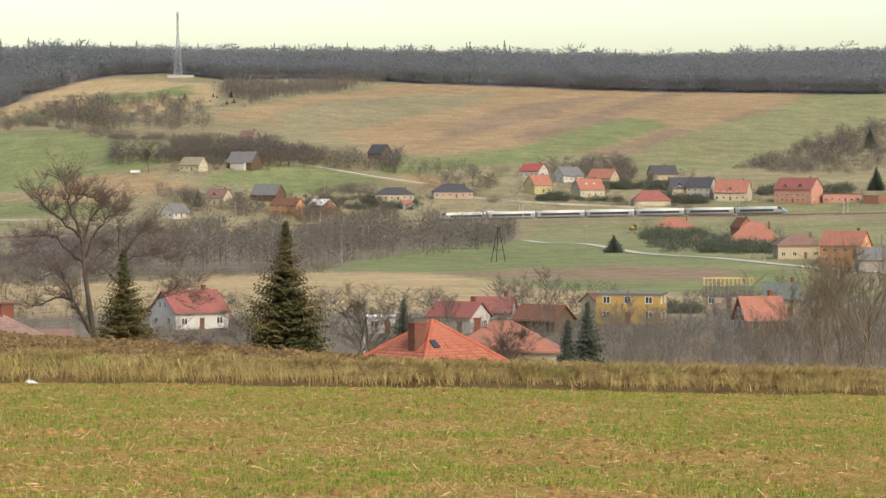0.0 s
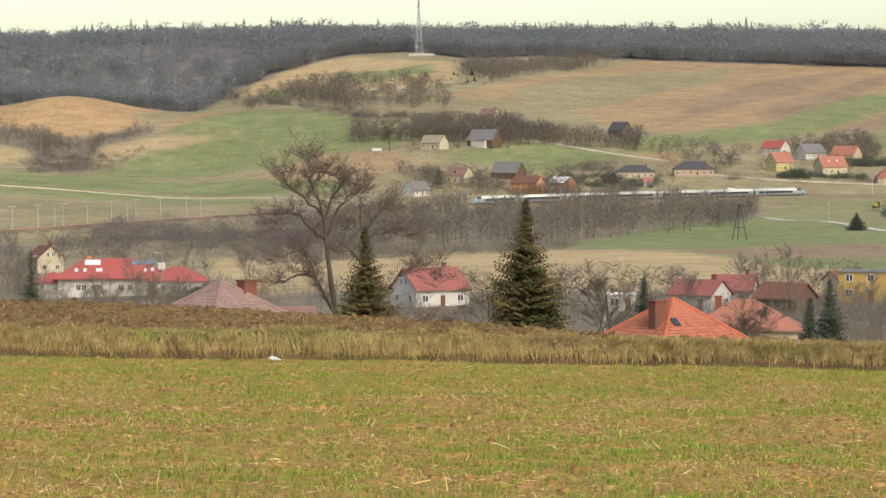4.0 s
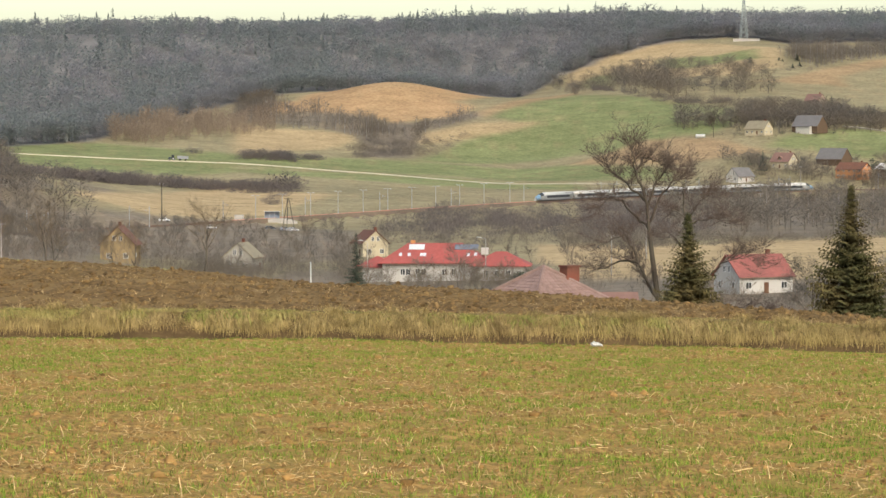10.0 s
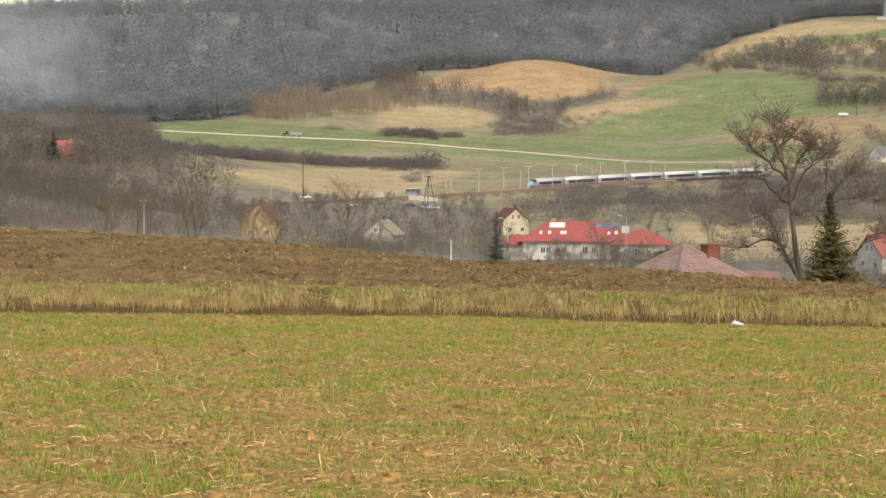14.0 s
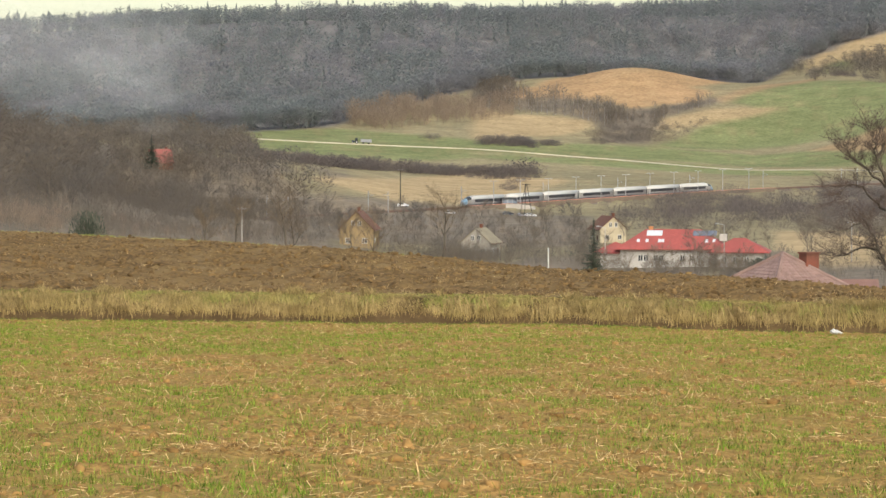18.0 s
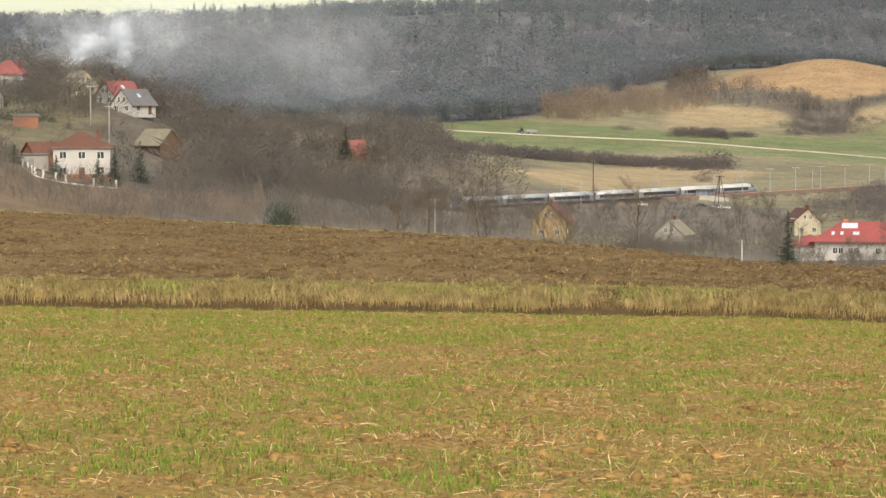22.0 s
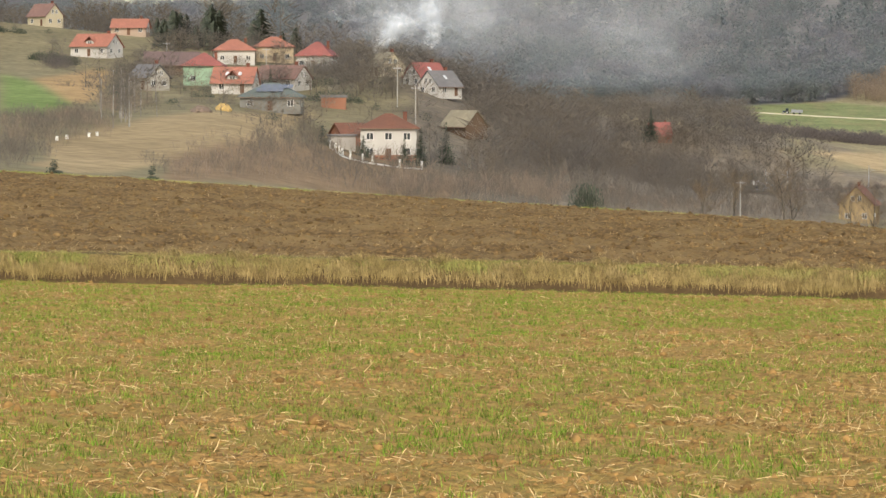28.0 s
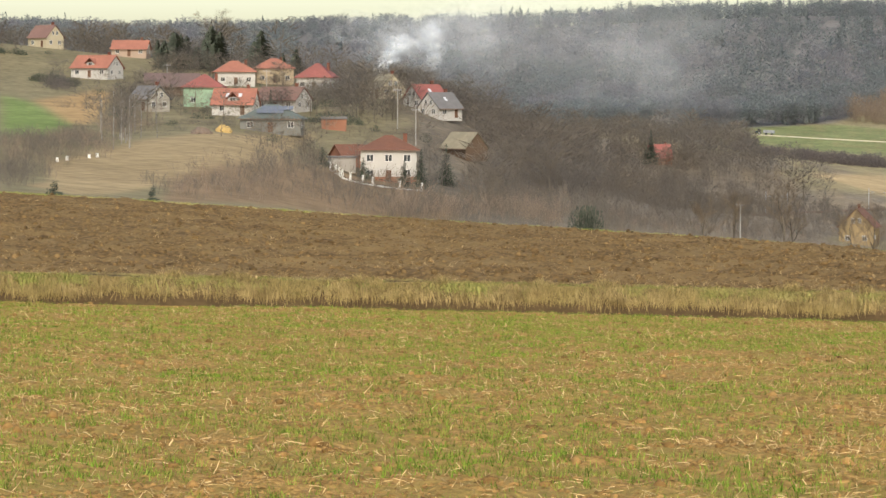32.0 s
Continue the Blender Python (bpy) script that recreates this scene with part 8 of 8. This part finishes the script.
S0, S1 = s_of(-15.9), s_of(-9.8)
strip("platform", S0, S1, -7.6, -3.95, -1.6, 0.50, mat("platform_wall", (0.23, 0.185, 0.15), (0.18, 0.145, 0.115), 0.8, c3=(0.15, 0.115, 0.085), scale3=0.1), "long weathered station platform", "platform")
strip("platform_paving", S0, S1, -7.55, -4.0, 0.504, 0.56, m_redpave, "red paving on the platform", "paving")


def platform_lamp():
    ob = thing("platform_lamp", Matrix(), "tall twin-headed platform lamp on a pale pole", "street lamp", "lamps along the platform")
    bm = bmesh.new()
    tube(bm, (0, 0, 0), (0, 0, 9.2), 0.14, 0.09, n=8)
    part("pole", bm, m_galv, ob)
    bm = bmesh.new()
    tube(bm, (-1.0, 0, 9.25), (1.0, 0, 9.25), 0.06, n=6)
    part("arm", bm, m_galv, ob)
    for x in (-1.1, 1.1):
        part("lamp_head", boxes((x - 0.5, x + 0.5, -0.22, 0.22, 9.22, 9.42), bevel=0.05), m_white_paint, ob)
    return ob


lamp = None
for az in (-15.48, -14.94, -14.37, -13.81, -13.3, -12.8, -12.31, -11.82, -11.33, -10.83, -10.3):
    p, d = on_track(s_of(az), -6.6, 0.55)
    m = Matrix.Translation(p) @ pose(0, 0, 0, 0, 0, -az)
    if lamp is None:
        lamp = platform_lamp()
        lamp.matrix_world = m
    else:
        copy_thing(lamp, m)


def line_mast():
    ob = thing("catenary_mast", Matrix(), "thin grey steel catenary mast beside the rails", "catenary mast", "masts along the railway")
    bm = bmesh.new()
    tube(bm, (0, 0, -1.2), (0, 0, 8.2), 0.15, 0.11, n=6)
    part("post", bm, m_galv, ob)
    bm = bmesh.new()
    tube(bm, (0, 0, 7.2), (0, 2.7, 6.6), 0.05, n=5)
    tube(bm, (0, 0, 6.0), (0, 2.7, 6.6), 0.05, n=5)
    part("bracket", bm, m_galv, ob)
    return ob


cm = None
k = 0
for s in range(150, 1260, 58):
    for side, flip in ((-5.0, 0), (5.0, 180)):
        if side < 0 and S0 - 20 < s < S1 + 10:
            continue
        p, d = on_track(s, side, -0.4)
        m = Matrix.Translation(p) @ pose(0, 0, 0, 0, 0, math.degrees(math.atan2(d.y, d.x)) + flip)
        if cm is None:
            cm = line_mast()
            cm.matrix_world = m
        else:
            copy_thing(cm, m)
for side in (-2.1, 1.95):
    v, f = [], []
    for kk, s in enumerate(np.arange(90, 1280, 14.5)):
        for z in (5.6, 6.75 - 0.5 * math.sin(math.pi * ((s - 150) % 58) / 58)):
            p = on_track(s, side, z)[0]
            v += [(p.x, p.y, p.z - 0.012), (p.x, p.y, p.z + 0.012)]
        if kk:
            i = 4 * kk
            f += [(i - 4, i, i + 1, i - 3), (i - 2, i + 2, i + 3, i - 1)]
    tagged(new("contact_wire", mesh_from("contact_wire", v, f, [m_under])), "thin overhead contact wires above the rails", "wire", kind="structure")

m_shelter = mat("grey_blue_panel", (0.22, 0.27, 0.34), (0.19, 0.24, 0.30), 1.0, rough=0.5)
sh = thing("station_shelter", Matrix.Translation(on_track(s_of(-15.15), -6.6, 0.56)[0]) @ pose(0, 0, 0, 0, 0, 15), "small glazed waiting shelter with a blue wall", "shelter")
part("back_wall", boxes((-3, 3, 0.9, 1.0, 0, 2.5)), m_shelter, sh)
part("roof", boxes((-3.3, 3.3, -1.0, 1.2, 2.5, 2.68), bevel=0.03), m_white_paint, sh)
for x in (-2.9, -1, 1, 2.9):
    part("post", boxes((x - 0.05, x + 0.05, -0.85, -0.75, 0, 2.5)), m_galv, sh)
for x in (-2.95, 2.85):
    part("pane", boxes((x, x + 0.04, -0.7, 0.88, 0.2, 2.3)), m_glass, sh)
ramp = thing("ramp", Matrix.Translation(spot(-15.0, 1132)) @ pose(0, 0, 0, 0, 0, 12), "pale concrete ramp and steps to the platform", "ramp")
part("ramp_body", boxes((-9, 9, -1.4, 1.4, -1.5, 0.9), bevel=0.04), m_concrete, ramp)
part("landing", boxes((-12.5, -9, -2.2, 1.6, -1.5, 2.4), bevel=0.04), m_concrete, ramp)
for k in range(7):
    part("step", boxes((9 + k * 0.5, 9.5 + k * 0.5, -1.4, 1.4, -1.5, 0.75 - k * 0.17)), m_concrete, ramp)

m_car_white = mat("white_car_paint", (0.72, 0.73, 0.73), (0.68, 0.69, 0.69), 1.0, rough=0.25, spec=0.6)
m_car_grey = mat("grey_car_paint", (0.30, 0.31, 0.33), (0.27, 0.28, 0.30), 1.0, rough=0.25, spec=0.6)
m_car_dark = mat("dark_car_paint", (0.05, 0.055, 0.07), (0.04, 0.045, 0.06), 1.0, rough=0.25, spec=0.6)
m_tyre = mat("tyre_rubber", (0.025, 0.025, 0.025), (0.02, 0.02, 0.02), 3.0, rough=0.8)


def parked_car(az, r, turn, paint_mat, label, up=0.0):
    ob = thing("car", Matrix.Translation(spot(az, r, up)) @ pose(0, 0, 0, 0, 0, -az + turn), label, "car", "parked cars")
    bm = bmesh.new()
    prism(bm, [(-2.1, 0.3), (2.1, 0.3), (2.15, 0.7), (1.2, 0.92), (0.55, 1.42), (-1.1, 1.45), (-1.9, 0.98), (-2.15, 0.9)], -0.85, 0.85)
    bmesh.ops.recalc_face_normals(bm, faces=bm.faces)
    part("body", bm, paint_mat, ob)
    for y in (-1, 1):
        bm = bmesh.new()
        prism(bm, [(1.02, 0.95), (0.5, 1.36), (-1.05, 1.38), (-1.6, 1.0)], *sorted((y * 0.84, y * 0.865)))
        part("side_window", bm, m_glass, ob)
        for x in (-1.3, 1.3):
            bm = bmesh.new()
            tube(bm, (x, y * 0.68, 0.31), (x, y * 0.87, 0.31), 0.31, n=14)
            w = part("wheel", bm, m_tyre, ob)
            bm = bmesh.new()
            tube(bm, (x, y * 0.86, 0.31), (x, y * 0.885, 0.31), 0.19, n=10)
            part("rim", bm, m_galv, w)
    return ob


parked_car(-14.46, 1045, 20, m_car_white, "white hatchback parked by the station")
parked_car(-14.62, 1052, 25, m_car_grey, "grey hatchback parked by the station")
parked_car(-14.92, 1075, 10, m_car_dark, "dark car parked below the ramp")
parked_car(-17.05, 1106, -15, m_car_white, "white car parked behind shrubs")
parked_car(-8.62, 330, 10, m_car_white, "white car half hidden by shrubs")
parked_car(-16.1, 1085, 0, m_car_white, "white car beside the station road")
parked_car(0.95, 1535, 10, m_car_white, "white car parked in a yard")


def pole(name, az, r, height, label, category="pole", material=None, radius=0.14, lamp_arm=False, top_bar=False, z=None):
    p = spot(az, r)
    if z is not None:
        p.z = z
    ob = thing(name, Matrix.Translation(p) @ pose(0, 0, 0, 0, 0, -az), label, category)
    bm = bmesh.new()
    tube(bm, (0, 0, -0.8), (0, 0, height), radius, radius * 0.7, n=8)
    part("shaft", bm, material or m_concrete, ob)
    if lamp_arm:
        bm = bmesh.new()
        tube(bm, (0, 0, height - 0.1), (-1.2, 0, height + 0.25), 0.05, n=5)
        part("arm", bm, m_galv, ob)
        part("lamp_head", boxes((-1.9, -1.15, -0.15, 0.15, height + 0.18, height + 0.34), bevel=0.03), m_white_paint, ob)
    if top_bar:
        part("crossarm", boxes((-0.9, 0.9, -0.06, 0.06, height - 0.5, height - 0.38)), m_galv, ob)
        for x in (-0.8, 0, 0.8):
            bm = bmesh.new()
            tube(bm, (x, 0, height - 0.38), (x, 0, height - 0.18), 0.05, n=6)
            part("insulator", bm, m_white_paint, ob)
    return ob


pole("power_pole", -17.1, 1104, 15, "tall dark wooden power pole", material=m_bark, radius=0.28, top_bar=True)
pole("street_lamp", -12.95, 600, 9.5, "street lamp on a concrete pole", "street lamp", lamp_arm=True, radius=0.11)
pole("street_lamp", -10.55, 600, 9.6, "street lamp on a concrete pole", "street lamp", lamp_arm=True, radius=0.11)
pole("white_post", -14.1, 106, 0.95, "slim white marker post at the field edge", "post", m_white_paint, 0.035)
for az, r, h in ((2.9, 1060, 8), (4.8, 906, 2.2), (6.5, 864, 3), (-2.4, 1588, 10), (-27.25, 630, 9), (-20.31, 560, 8), (-26.88, 600, 8), (-31.9, 760, 8), (-29.9, 700, 9), (-4.2, 1500, 9), (-7.3, 700, 9), (-8.0, 620, 9), (-1.6, 420, 9), (-5.0, 1200, 7)):
    pole("power_pole", az, r, h, "slim pale concrete power pole", radius=0.13, top_bar=h > 6)


def a_pylon(az, r, h):
    ob = thing("power_pylon", Matrix.Translation(spot(az, r)) @ pose(0, 0, 0, 0, 0, -az + 20), "small A-shaped steel power pylon", "pylon")
    for x, y in ((-2.6, 0), (2.6, 0), (0, 1.8)):
        bm = bmesh.new()
        tube(bm, (x, y, -0.5), (x * 0.08, y * 0.1, h), 0.13, n=5)
        part("leg", bm, m_under, ob)
    for q in (0.35, 0.7):
        part("brace", boxes((-2.6 * (1 - q), 2.6 * (1 - q), -0.08, 0.08, h * q, h * q + 0.15)), m_under, ob)
    part("crossarm", boxes((-1.6, 1.6, -0.1, 0.1, h - 0.3, h - 0.1)), m_under, ob)


a_pylon(1.12, 922, 11.5)
a_pylon(-14.55, 1060, 12)

# the bridge under the line
br = thing("bridge_abutment", Matrix.Translation(on_track(s_of(1.35), -6.5, -4.2)[0]) @ pose(0, 0, 0, 0, 0, -10), "pale concrete abutment of a small railway bridge", "bridge")
part("wing_wall", boxes((-1.5, 4.5, -1.2, 0.4, -2, 3.2), bevel=0.1), m_concrete, br)
part("deck_edge", boxes((-9, 4.5, 0.2, 0.7, 3.0, 3.9), bevel=0.04), m_concrete, br)


# ------------------------------------------------------------------ lanes
m_lane = mat("pale_gravel", (0.50, 0.46, 0.38), (0.44, 0.40, 0.33), 0.6, c3=(0.40, 0.37, 0.28), scale3=0.08)


def lane(label, pts, width, lift=0.25, name="lane"):
    """A road laid along points of bearing and range."""
    xy = [Vector((r * math.sin(radians(a)), r * math.cos(radians(a)))) for a, r in pts]
    line = []
    for p, q in zip(xy, xy[1:]):
        n = max(2, int((q - p).length / 6))
        line += [p.lerp(q, k / n) for k in range(n)]
    line.append(xy[-1])
    sm = [sum((line[min(max(i + j, 0), len(line) - 1)] for j in range(-4, 5)), Vector((0, 0))) / 9 for i in range(len(line))]
    v, f = [], []
    for i, p in enumerate(sm):
        d = (sm[min(i + 1, len(sm) - 1)] - sm[max(i - 1, 0)]).normalized()
        n = Vector((-d.y, d.x)) * width / 2
        za, zb = float(ground((p + n).x, (p + n).y)), float(ground((p - n).x, (p - n).y))
        z = max(za, zb, float(ground(p.x, p.y))) + lift
        v += [((p + n).x, (p + n).y, z - 1.2), ((p + n).x, (p + n).y, z), ((p - n).x, (p - n).y, z), ((p - n).x, (p - n).y, z - 1.2)]
        if i:
            k = 4 * i
            f += [(k - 4, k - 3, k + 1, k), (k - 3, k - 2, k + 2, k + 1), (k - 2, k - 1, k + 3, k + 2)]
    return tagged(new(name, mesh_from(name, v, f, [m_lane], smooth=False)), label, "road", kind="structure")


lane("pale gravel lane across the valley fields", [(1.6, 1205), (3.05, 1074), (4.76, 926), (6.46, 868), (7.93, 828), (10, 760)], 4.5, 0.3)
lane("pale straight road along the valley meadow", [(-21.2, 1600), (-18.4, 1590), (-15, 1583), (-12.2, 1566), (-8.4, 1510), (-6.2, 1455)], 3.2, 0.35)
lane("grey lane up to the farm", [(-3.56, 1732), (-2.76, 1718), (-1.96, 1688), (-0.15, 1640)], 4.5, 0.3)
lane("village street behind the line", [(-0.15, 1600), (1.5, 1570), (3.5, 1560), (5, 1552)], 4, 0.3)


# ------------------------------------------------------------------ the tractor and its trailer on the far road
m_tractor = mat("tractor_paint", (0.05, 0.07, 0.09), (0.04, 0.05, 0.07), 1.0, rough=0.4)
m_trailer = mat("trailer_grey", (0.26, 0.27, 0.29), (0.22, 0.23, 0.25), 1.0, rough=0.6)
TR = thing("tractor", Matrix(), "dark tractor driving along the valley road", "tractor")
part("bonnet", boxes((-2.0, -0.3, -0.45, 0.45, 0.8, 1.75), bevel=0.1), m_tractor, TR)
cab = part("cab", boxes((-0.3, 1.2, -0.75, 0.75, 1.0, 2.9), bevel=0.12), m_glass, TR)
part("cab_roof", boxes((-0.45, 1.35, -0.85, 0.85, 2.9, 3.08), bevel=0.05), m_tractor, cab)
for x, y, rr in ((0.7, 0.85, 0.85), (0.7, -0.85, 0.85), (-1.6, 0.75, 0.55), (-1.6, -0.75, 0.55)):
    bm = bmesh.new()
    tube(bm, (x, y - 0.22, rr), (x, y + 0.22, rr), rr, n=16)
    w = part("wheel", bm, m_tyre, TR)
    bm = bmesh.new()
    tube(bm, (x, y - 0.24, rr), (x, y + 0.24, rr), rr * 0.5, n=12)
    part("rim", bm, m_galv, w)
TL = thing("farm_trailer", Matrix(), "grey high-sided farm trailer behind the tractor", "trailer")
for nm, d in (("floor", (-3, 3, -1.15, 1.15, 1.0, 1.15)), ("side_board", (-3, 3, -1.2, -1.1, 1.15, 2.7)), ("side_board", (-3, 3, 1.1, 1.2, 1.15, 2.7)),
              ("end_board", (-3.05, -2.95, -1.1, 1.1, 1.15, 2.7)), ("end_board", (2.95, 3.05, -1.1, 1.1, 1.15, 2.7)), ("drawbar", (-4.6, -3, -0.1, 0.1, 0.75, 0.95))):
    part(nm, boxes(d, bevel=0.02), m_trailer, TL)
for x in (-1.6, 1.6):
    for y in (-1.0, 1.0):
        bm = bmesh.new()
        tube(bm, (x, y - 0.15, 0.5), (x, y + 0.15, 0.5), 0.5, n=14)
        part("wheel", bm, m_tyre, TL)


def road_pose(az):
    p = spot(az, float(np.interp(az, [-21.2, -18.4, -15, -12.2], [1600, 1590, 1583, 1566])), 0.42)
    q = spot(az + 0.15, float(np.interp(az + 0.15, [-21.2, -18.4, -15, -12.2], [1600, 1590, 1583, 1566])), 0.42)
    d = (q - p).normalized()
    return Matrix.Translation(p) @ d.to_track_quat("X", "Z").to_matrix().to_4x4()


# ------------------------------------------------------------------ yards and edges
bag = thing("plastic_bag", Matrix.Translation(spot(-8.33, 59.3, 0.02)), "crumpled white plastic bag lying on the field", "bag")
bm = bmesh.new()
bmesh.ops.create_icosphere(bm, subdivisions=3, radius=0.07)
for q in bm.verts:
    n = noise.noise(q.co * 14) * 0.5 + noise.noise(q.co * 31) * 0.3
    q.co = Vector((q.co.x * 1.3, q.co.y * 0.9, q.co.z * 0.75 + 0.05)) * (1 + n)
part("film", bm, m_white_paint, bag)
bm = bmesh.new()
tube(bm, (0.09, 0, 0.05), (0.16, 0, 0.02), 0.03, 0.02, n=6)
part("handle", bm, m_white_paint, bag)

m_pale = mat("white_fence_paint", (0.70, 0.70, 0.66), (0.62, 0.62, 0.58), 2.0)
fn = thing("garden_fence", Matrix(), "low fence with white posts before the white house", "fence")
prev = None
for az, r in ((-28.6, 482), (-28.5, 472), (-28.42, 463), (-28.36, 455), (-28.2, 453), (-27.95, 456), (-27.75, 460), (-27.2, 470), (-26.75, 475)):
    p = spot(az, r)
    q = part("post", boxes((-0.15, 0.15, -0.15, 0.15, -0.4, 1.45), bevel=0.03), m_pale, fn)
    q.matrix_local = Matrix.Translation(p)
    if prev:
        bm = bmesh.new()
        for z in (0.35, 1.2):
            tube(bm, prev + Vector((0, 0, z)), p + Vector((0, 0, z)), 0.05, n=4)
        part("rail", bm, m_under, fn)
        bm = bmesh.new()
        tube(bm, prev + Vector((0, 0, 0.1)), p + Vector((0, 0, 0.1)), 0.16, n=4)
        part("kerb", bm, m_pale, fn)
    prev = p


def heap(az, r, w, h, material, label):
    ob = thing("heap", Matrix.Translation(spot(az, r, -0.1)), label, "heap")
    bm = bmesh.new()
    bmesh.ops.create_icosphere(bm, subdivisions=3, radius=1.0)
    for q in bm.verts:
        n = 1 + 0.25 * noise.noise(q.co * 2.5)
        q.co = Vector((q.co.x * w * n, q.co.y * w * n, max(q.co.z, -0.05) * h * n))
    part("mound", bm, material, ob)


heap(-30.77, 545, 1.6, 1.5, mat("building_sand", (0.45, 0.32, 0.13), (0.38, 0.27, 0.11), 2.0), "small heap of yellow sand by a yard")
heap(-31.22, 520, 2.0, 1.3, m_ballast, "small heap of grey gravel by a yard")
for k, (az, r) in enumerate(((-33.46, 394), (-33.3, 398), (-33.9, 385), (-34.1, 380))):
    bh = thing("beehive", Matrix.Translation(spot(az, r)) @ pose(0, 0, 0, 0, 0, 33), "small pale wooden beehive on the meadow", "beehive", "hives on the meadow")
    part("box", boxes((-0.2, 0.2, -0.2, 0.2, 0, 0.55), bevel=0.03), m_pale, bh)
    part("lid", boxes((-0.24, 0.24, -0.24, 0.24, 0.55, 0.62), bevel=0.02), m_galv, bh)

# a yellow digger at work beyond the lane, and a white tank by the farm
dg = thing("excavator", Matrix.Translation(spot(3.85, 1384)) @ pose(0, 0, 0, 0, 0, 25), "yellow excavator standing in a field", "excavator")
m_yellow = mat("digger_yellow", (0.50, 0.33, 0.05), (0.42, 0.27, 0.04), 1.0, rough=0.5)
for y in (-0.9, 0.9):
    part("track", boxes((-1.6, 1.6, y - 0.25, y + 0.25, 0, 0.75), bevel=0.12), m_under, dg)
part("house_body", boxes((-1.6, 0.9, -1.1, 1.1, 0.8, 1.9), bevel=0.1), m_yellow, dg)
part("cab", boxes((0.1, 1.3, -1.1, 0.1, 0.9, 2.7), bevel=0.08), m_glass, dg)
bm = bmesh.new()
tube(bm, (0.9, 0.3, 1.6), (3.0, 0.3, 3.4), 0.2, n=6)
tube(bm, (3.0, 0.3, 3.4), (4.2, 0.3, 1.4), 0.16, n=6)
part("boom", bm, m_yellow, dg)
part("bucket", boxes((3.8, 4.6, -0.2, 0.8, 0.7, 1.4), bevel=0.1), m_under, dg)
tk = thing("storage_tank", Matrix.Translation(spot(-6.21, 1692)) @ pose(0, 0, 0, 0, 0, 6), "white horizontal storage tank by the farm", "tank")
bm = bmesh.new()
tube(bm, (-2.9, 0, 1.3), (2.9, 0, 1.3), 1.1, n=16)
part("vessel", bm, m_white_paint, tk)
for x in (-1.8, 1.8):
    part("saddle", boxes((x - 0.2, x + 0.2, -0.8, 0.8, -0.3, 0.6)), m_concrete, tk)

# ------------------------------------------------------------------ garden bonfire smoke drifting along the wood
def smoke_mat(name, amount, scale):
    m = bpy.data.materials.new(name)
    m.use_nodes = True
    n, l = m.node_tree.nodes, m.node_tree.links
    n.remove(n["Principled BSDF"])
    tr, df, mx = n.new("ShaderNodeBsdfTransparent"), n.new("ShaderNodeBsdfDiffuse"), n.new("ShaderNodeMixShader")
    df.inputs[0].default_value = (0.74, 0.79, 0.84, 1)
    tx, rg = n.new("ShaderNodeTexNoise"), n.new("ShaderNodeMapRange")
    tx.inputs["Scale"].default_value, tx.inputs["Detail"].default_value = scale, 4.0
    rg.inputs["From Min"].default_value, rg.inputs["From Max"].default_value = 0.38, 0.72
    rg.inputs["To Max"].default_value = amount
    geo = n.new("ShaderNodeTexCoord")
    l.new(geo.outputs["Object"], tx.inputs["Vector"])
    l.new(tx.outputs["Fac"], rg.inputs["Value"])
    l.new(rg.outputs[0], mx.inputs[0])
    l.new(tr.outputs[0], mx.inputs[1])
    l.new(df.outputs[0], mx.inputs[2])
    l.new(mx.outputs[0], n["Material Output"].inputs["Surface"])
    return m


PUFFS = []


def smoke():
    rng = random.Random(12)
    base = spot(-27.8, 775, 4)
    ob = thing("smoke_plume", Matrix.Translation(base) @ pose(0, 0, 0, 0, 0, 27), "white bonfire smoke drifting over the trees", "smoke")
    dense, mid_, thin = smoke_mat("thick_smoke", 0.26, 0.45), smoke_mat("rising_smoke", 0.05, 0.2), smoke_mat("drifting_smoke", 0.018, 0.06)
    # across, away, up, radius, kind
    rows = []
    for k in range(30):
        q = k / 29
        rows.append((1 + 7 * q + rng.uniform(-1.3, 1.3), rng.uniform(-2, 2), 1 + 9 * q, (1.4 + 1.6 * q) * rng.uniform(0.5, 1.1), dense))
    for k in range(22):
        q = k / 21
        rows.append((17.5 - 3 * q + rng.uniform(-1.3, 1.3), rng.uniform(-3, 3), 3 + 13 * q, (1.7 + 1.4 * q) * rng.uniform(0.5, 1.1), dense if 3 < k < 18 else mid_))
    for k in range(50):
        q = rng.random()
        rows.append((-6 + 38 * q + rng.uniform(-3, 3), rng.uniform(-6, 10), 6 + 11 * rng.random(), 2.0 + 4.0 * rng.random(), mid_))
    for k in range(60):
        q = rng.random()
        rows.append((14 + 74 * q, rng.uniform(-5, 50), 15 - 14 * q * rng.random() + rng.uniform(-9, 8), 4 + 10 * rng.random(), thin))
    for x, y, z, r, m in rows:
        bm = bmesh.new()
        o = Vector((x, y, z)) * 3.7
        for q in bmesh.ops.create_icosphere(bm, subdivisions=3, radius=1.0)["verts"]:
            c = q.co.copy()
            n = noise.noise(c * 1.3 + o) * 0.6 + noise.noise(c * 3.1 + o) * 0.3
            q.co = Vector((c.x * 1.15, c.y, c.z * 0.9)) * (1 + n) * r
        for fc in bm.faces:
            fc.smooth = True
        PUFFS.append((part("puff", bm, m, ob), Vector((x, y, z)), r, rng.uniform(-1, 1)))


smoke()

motions()
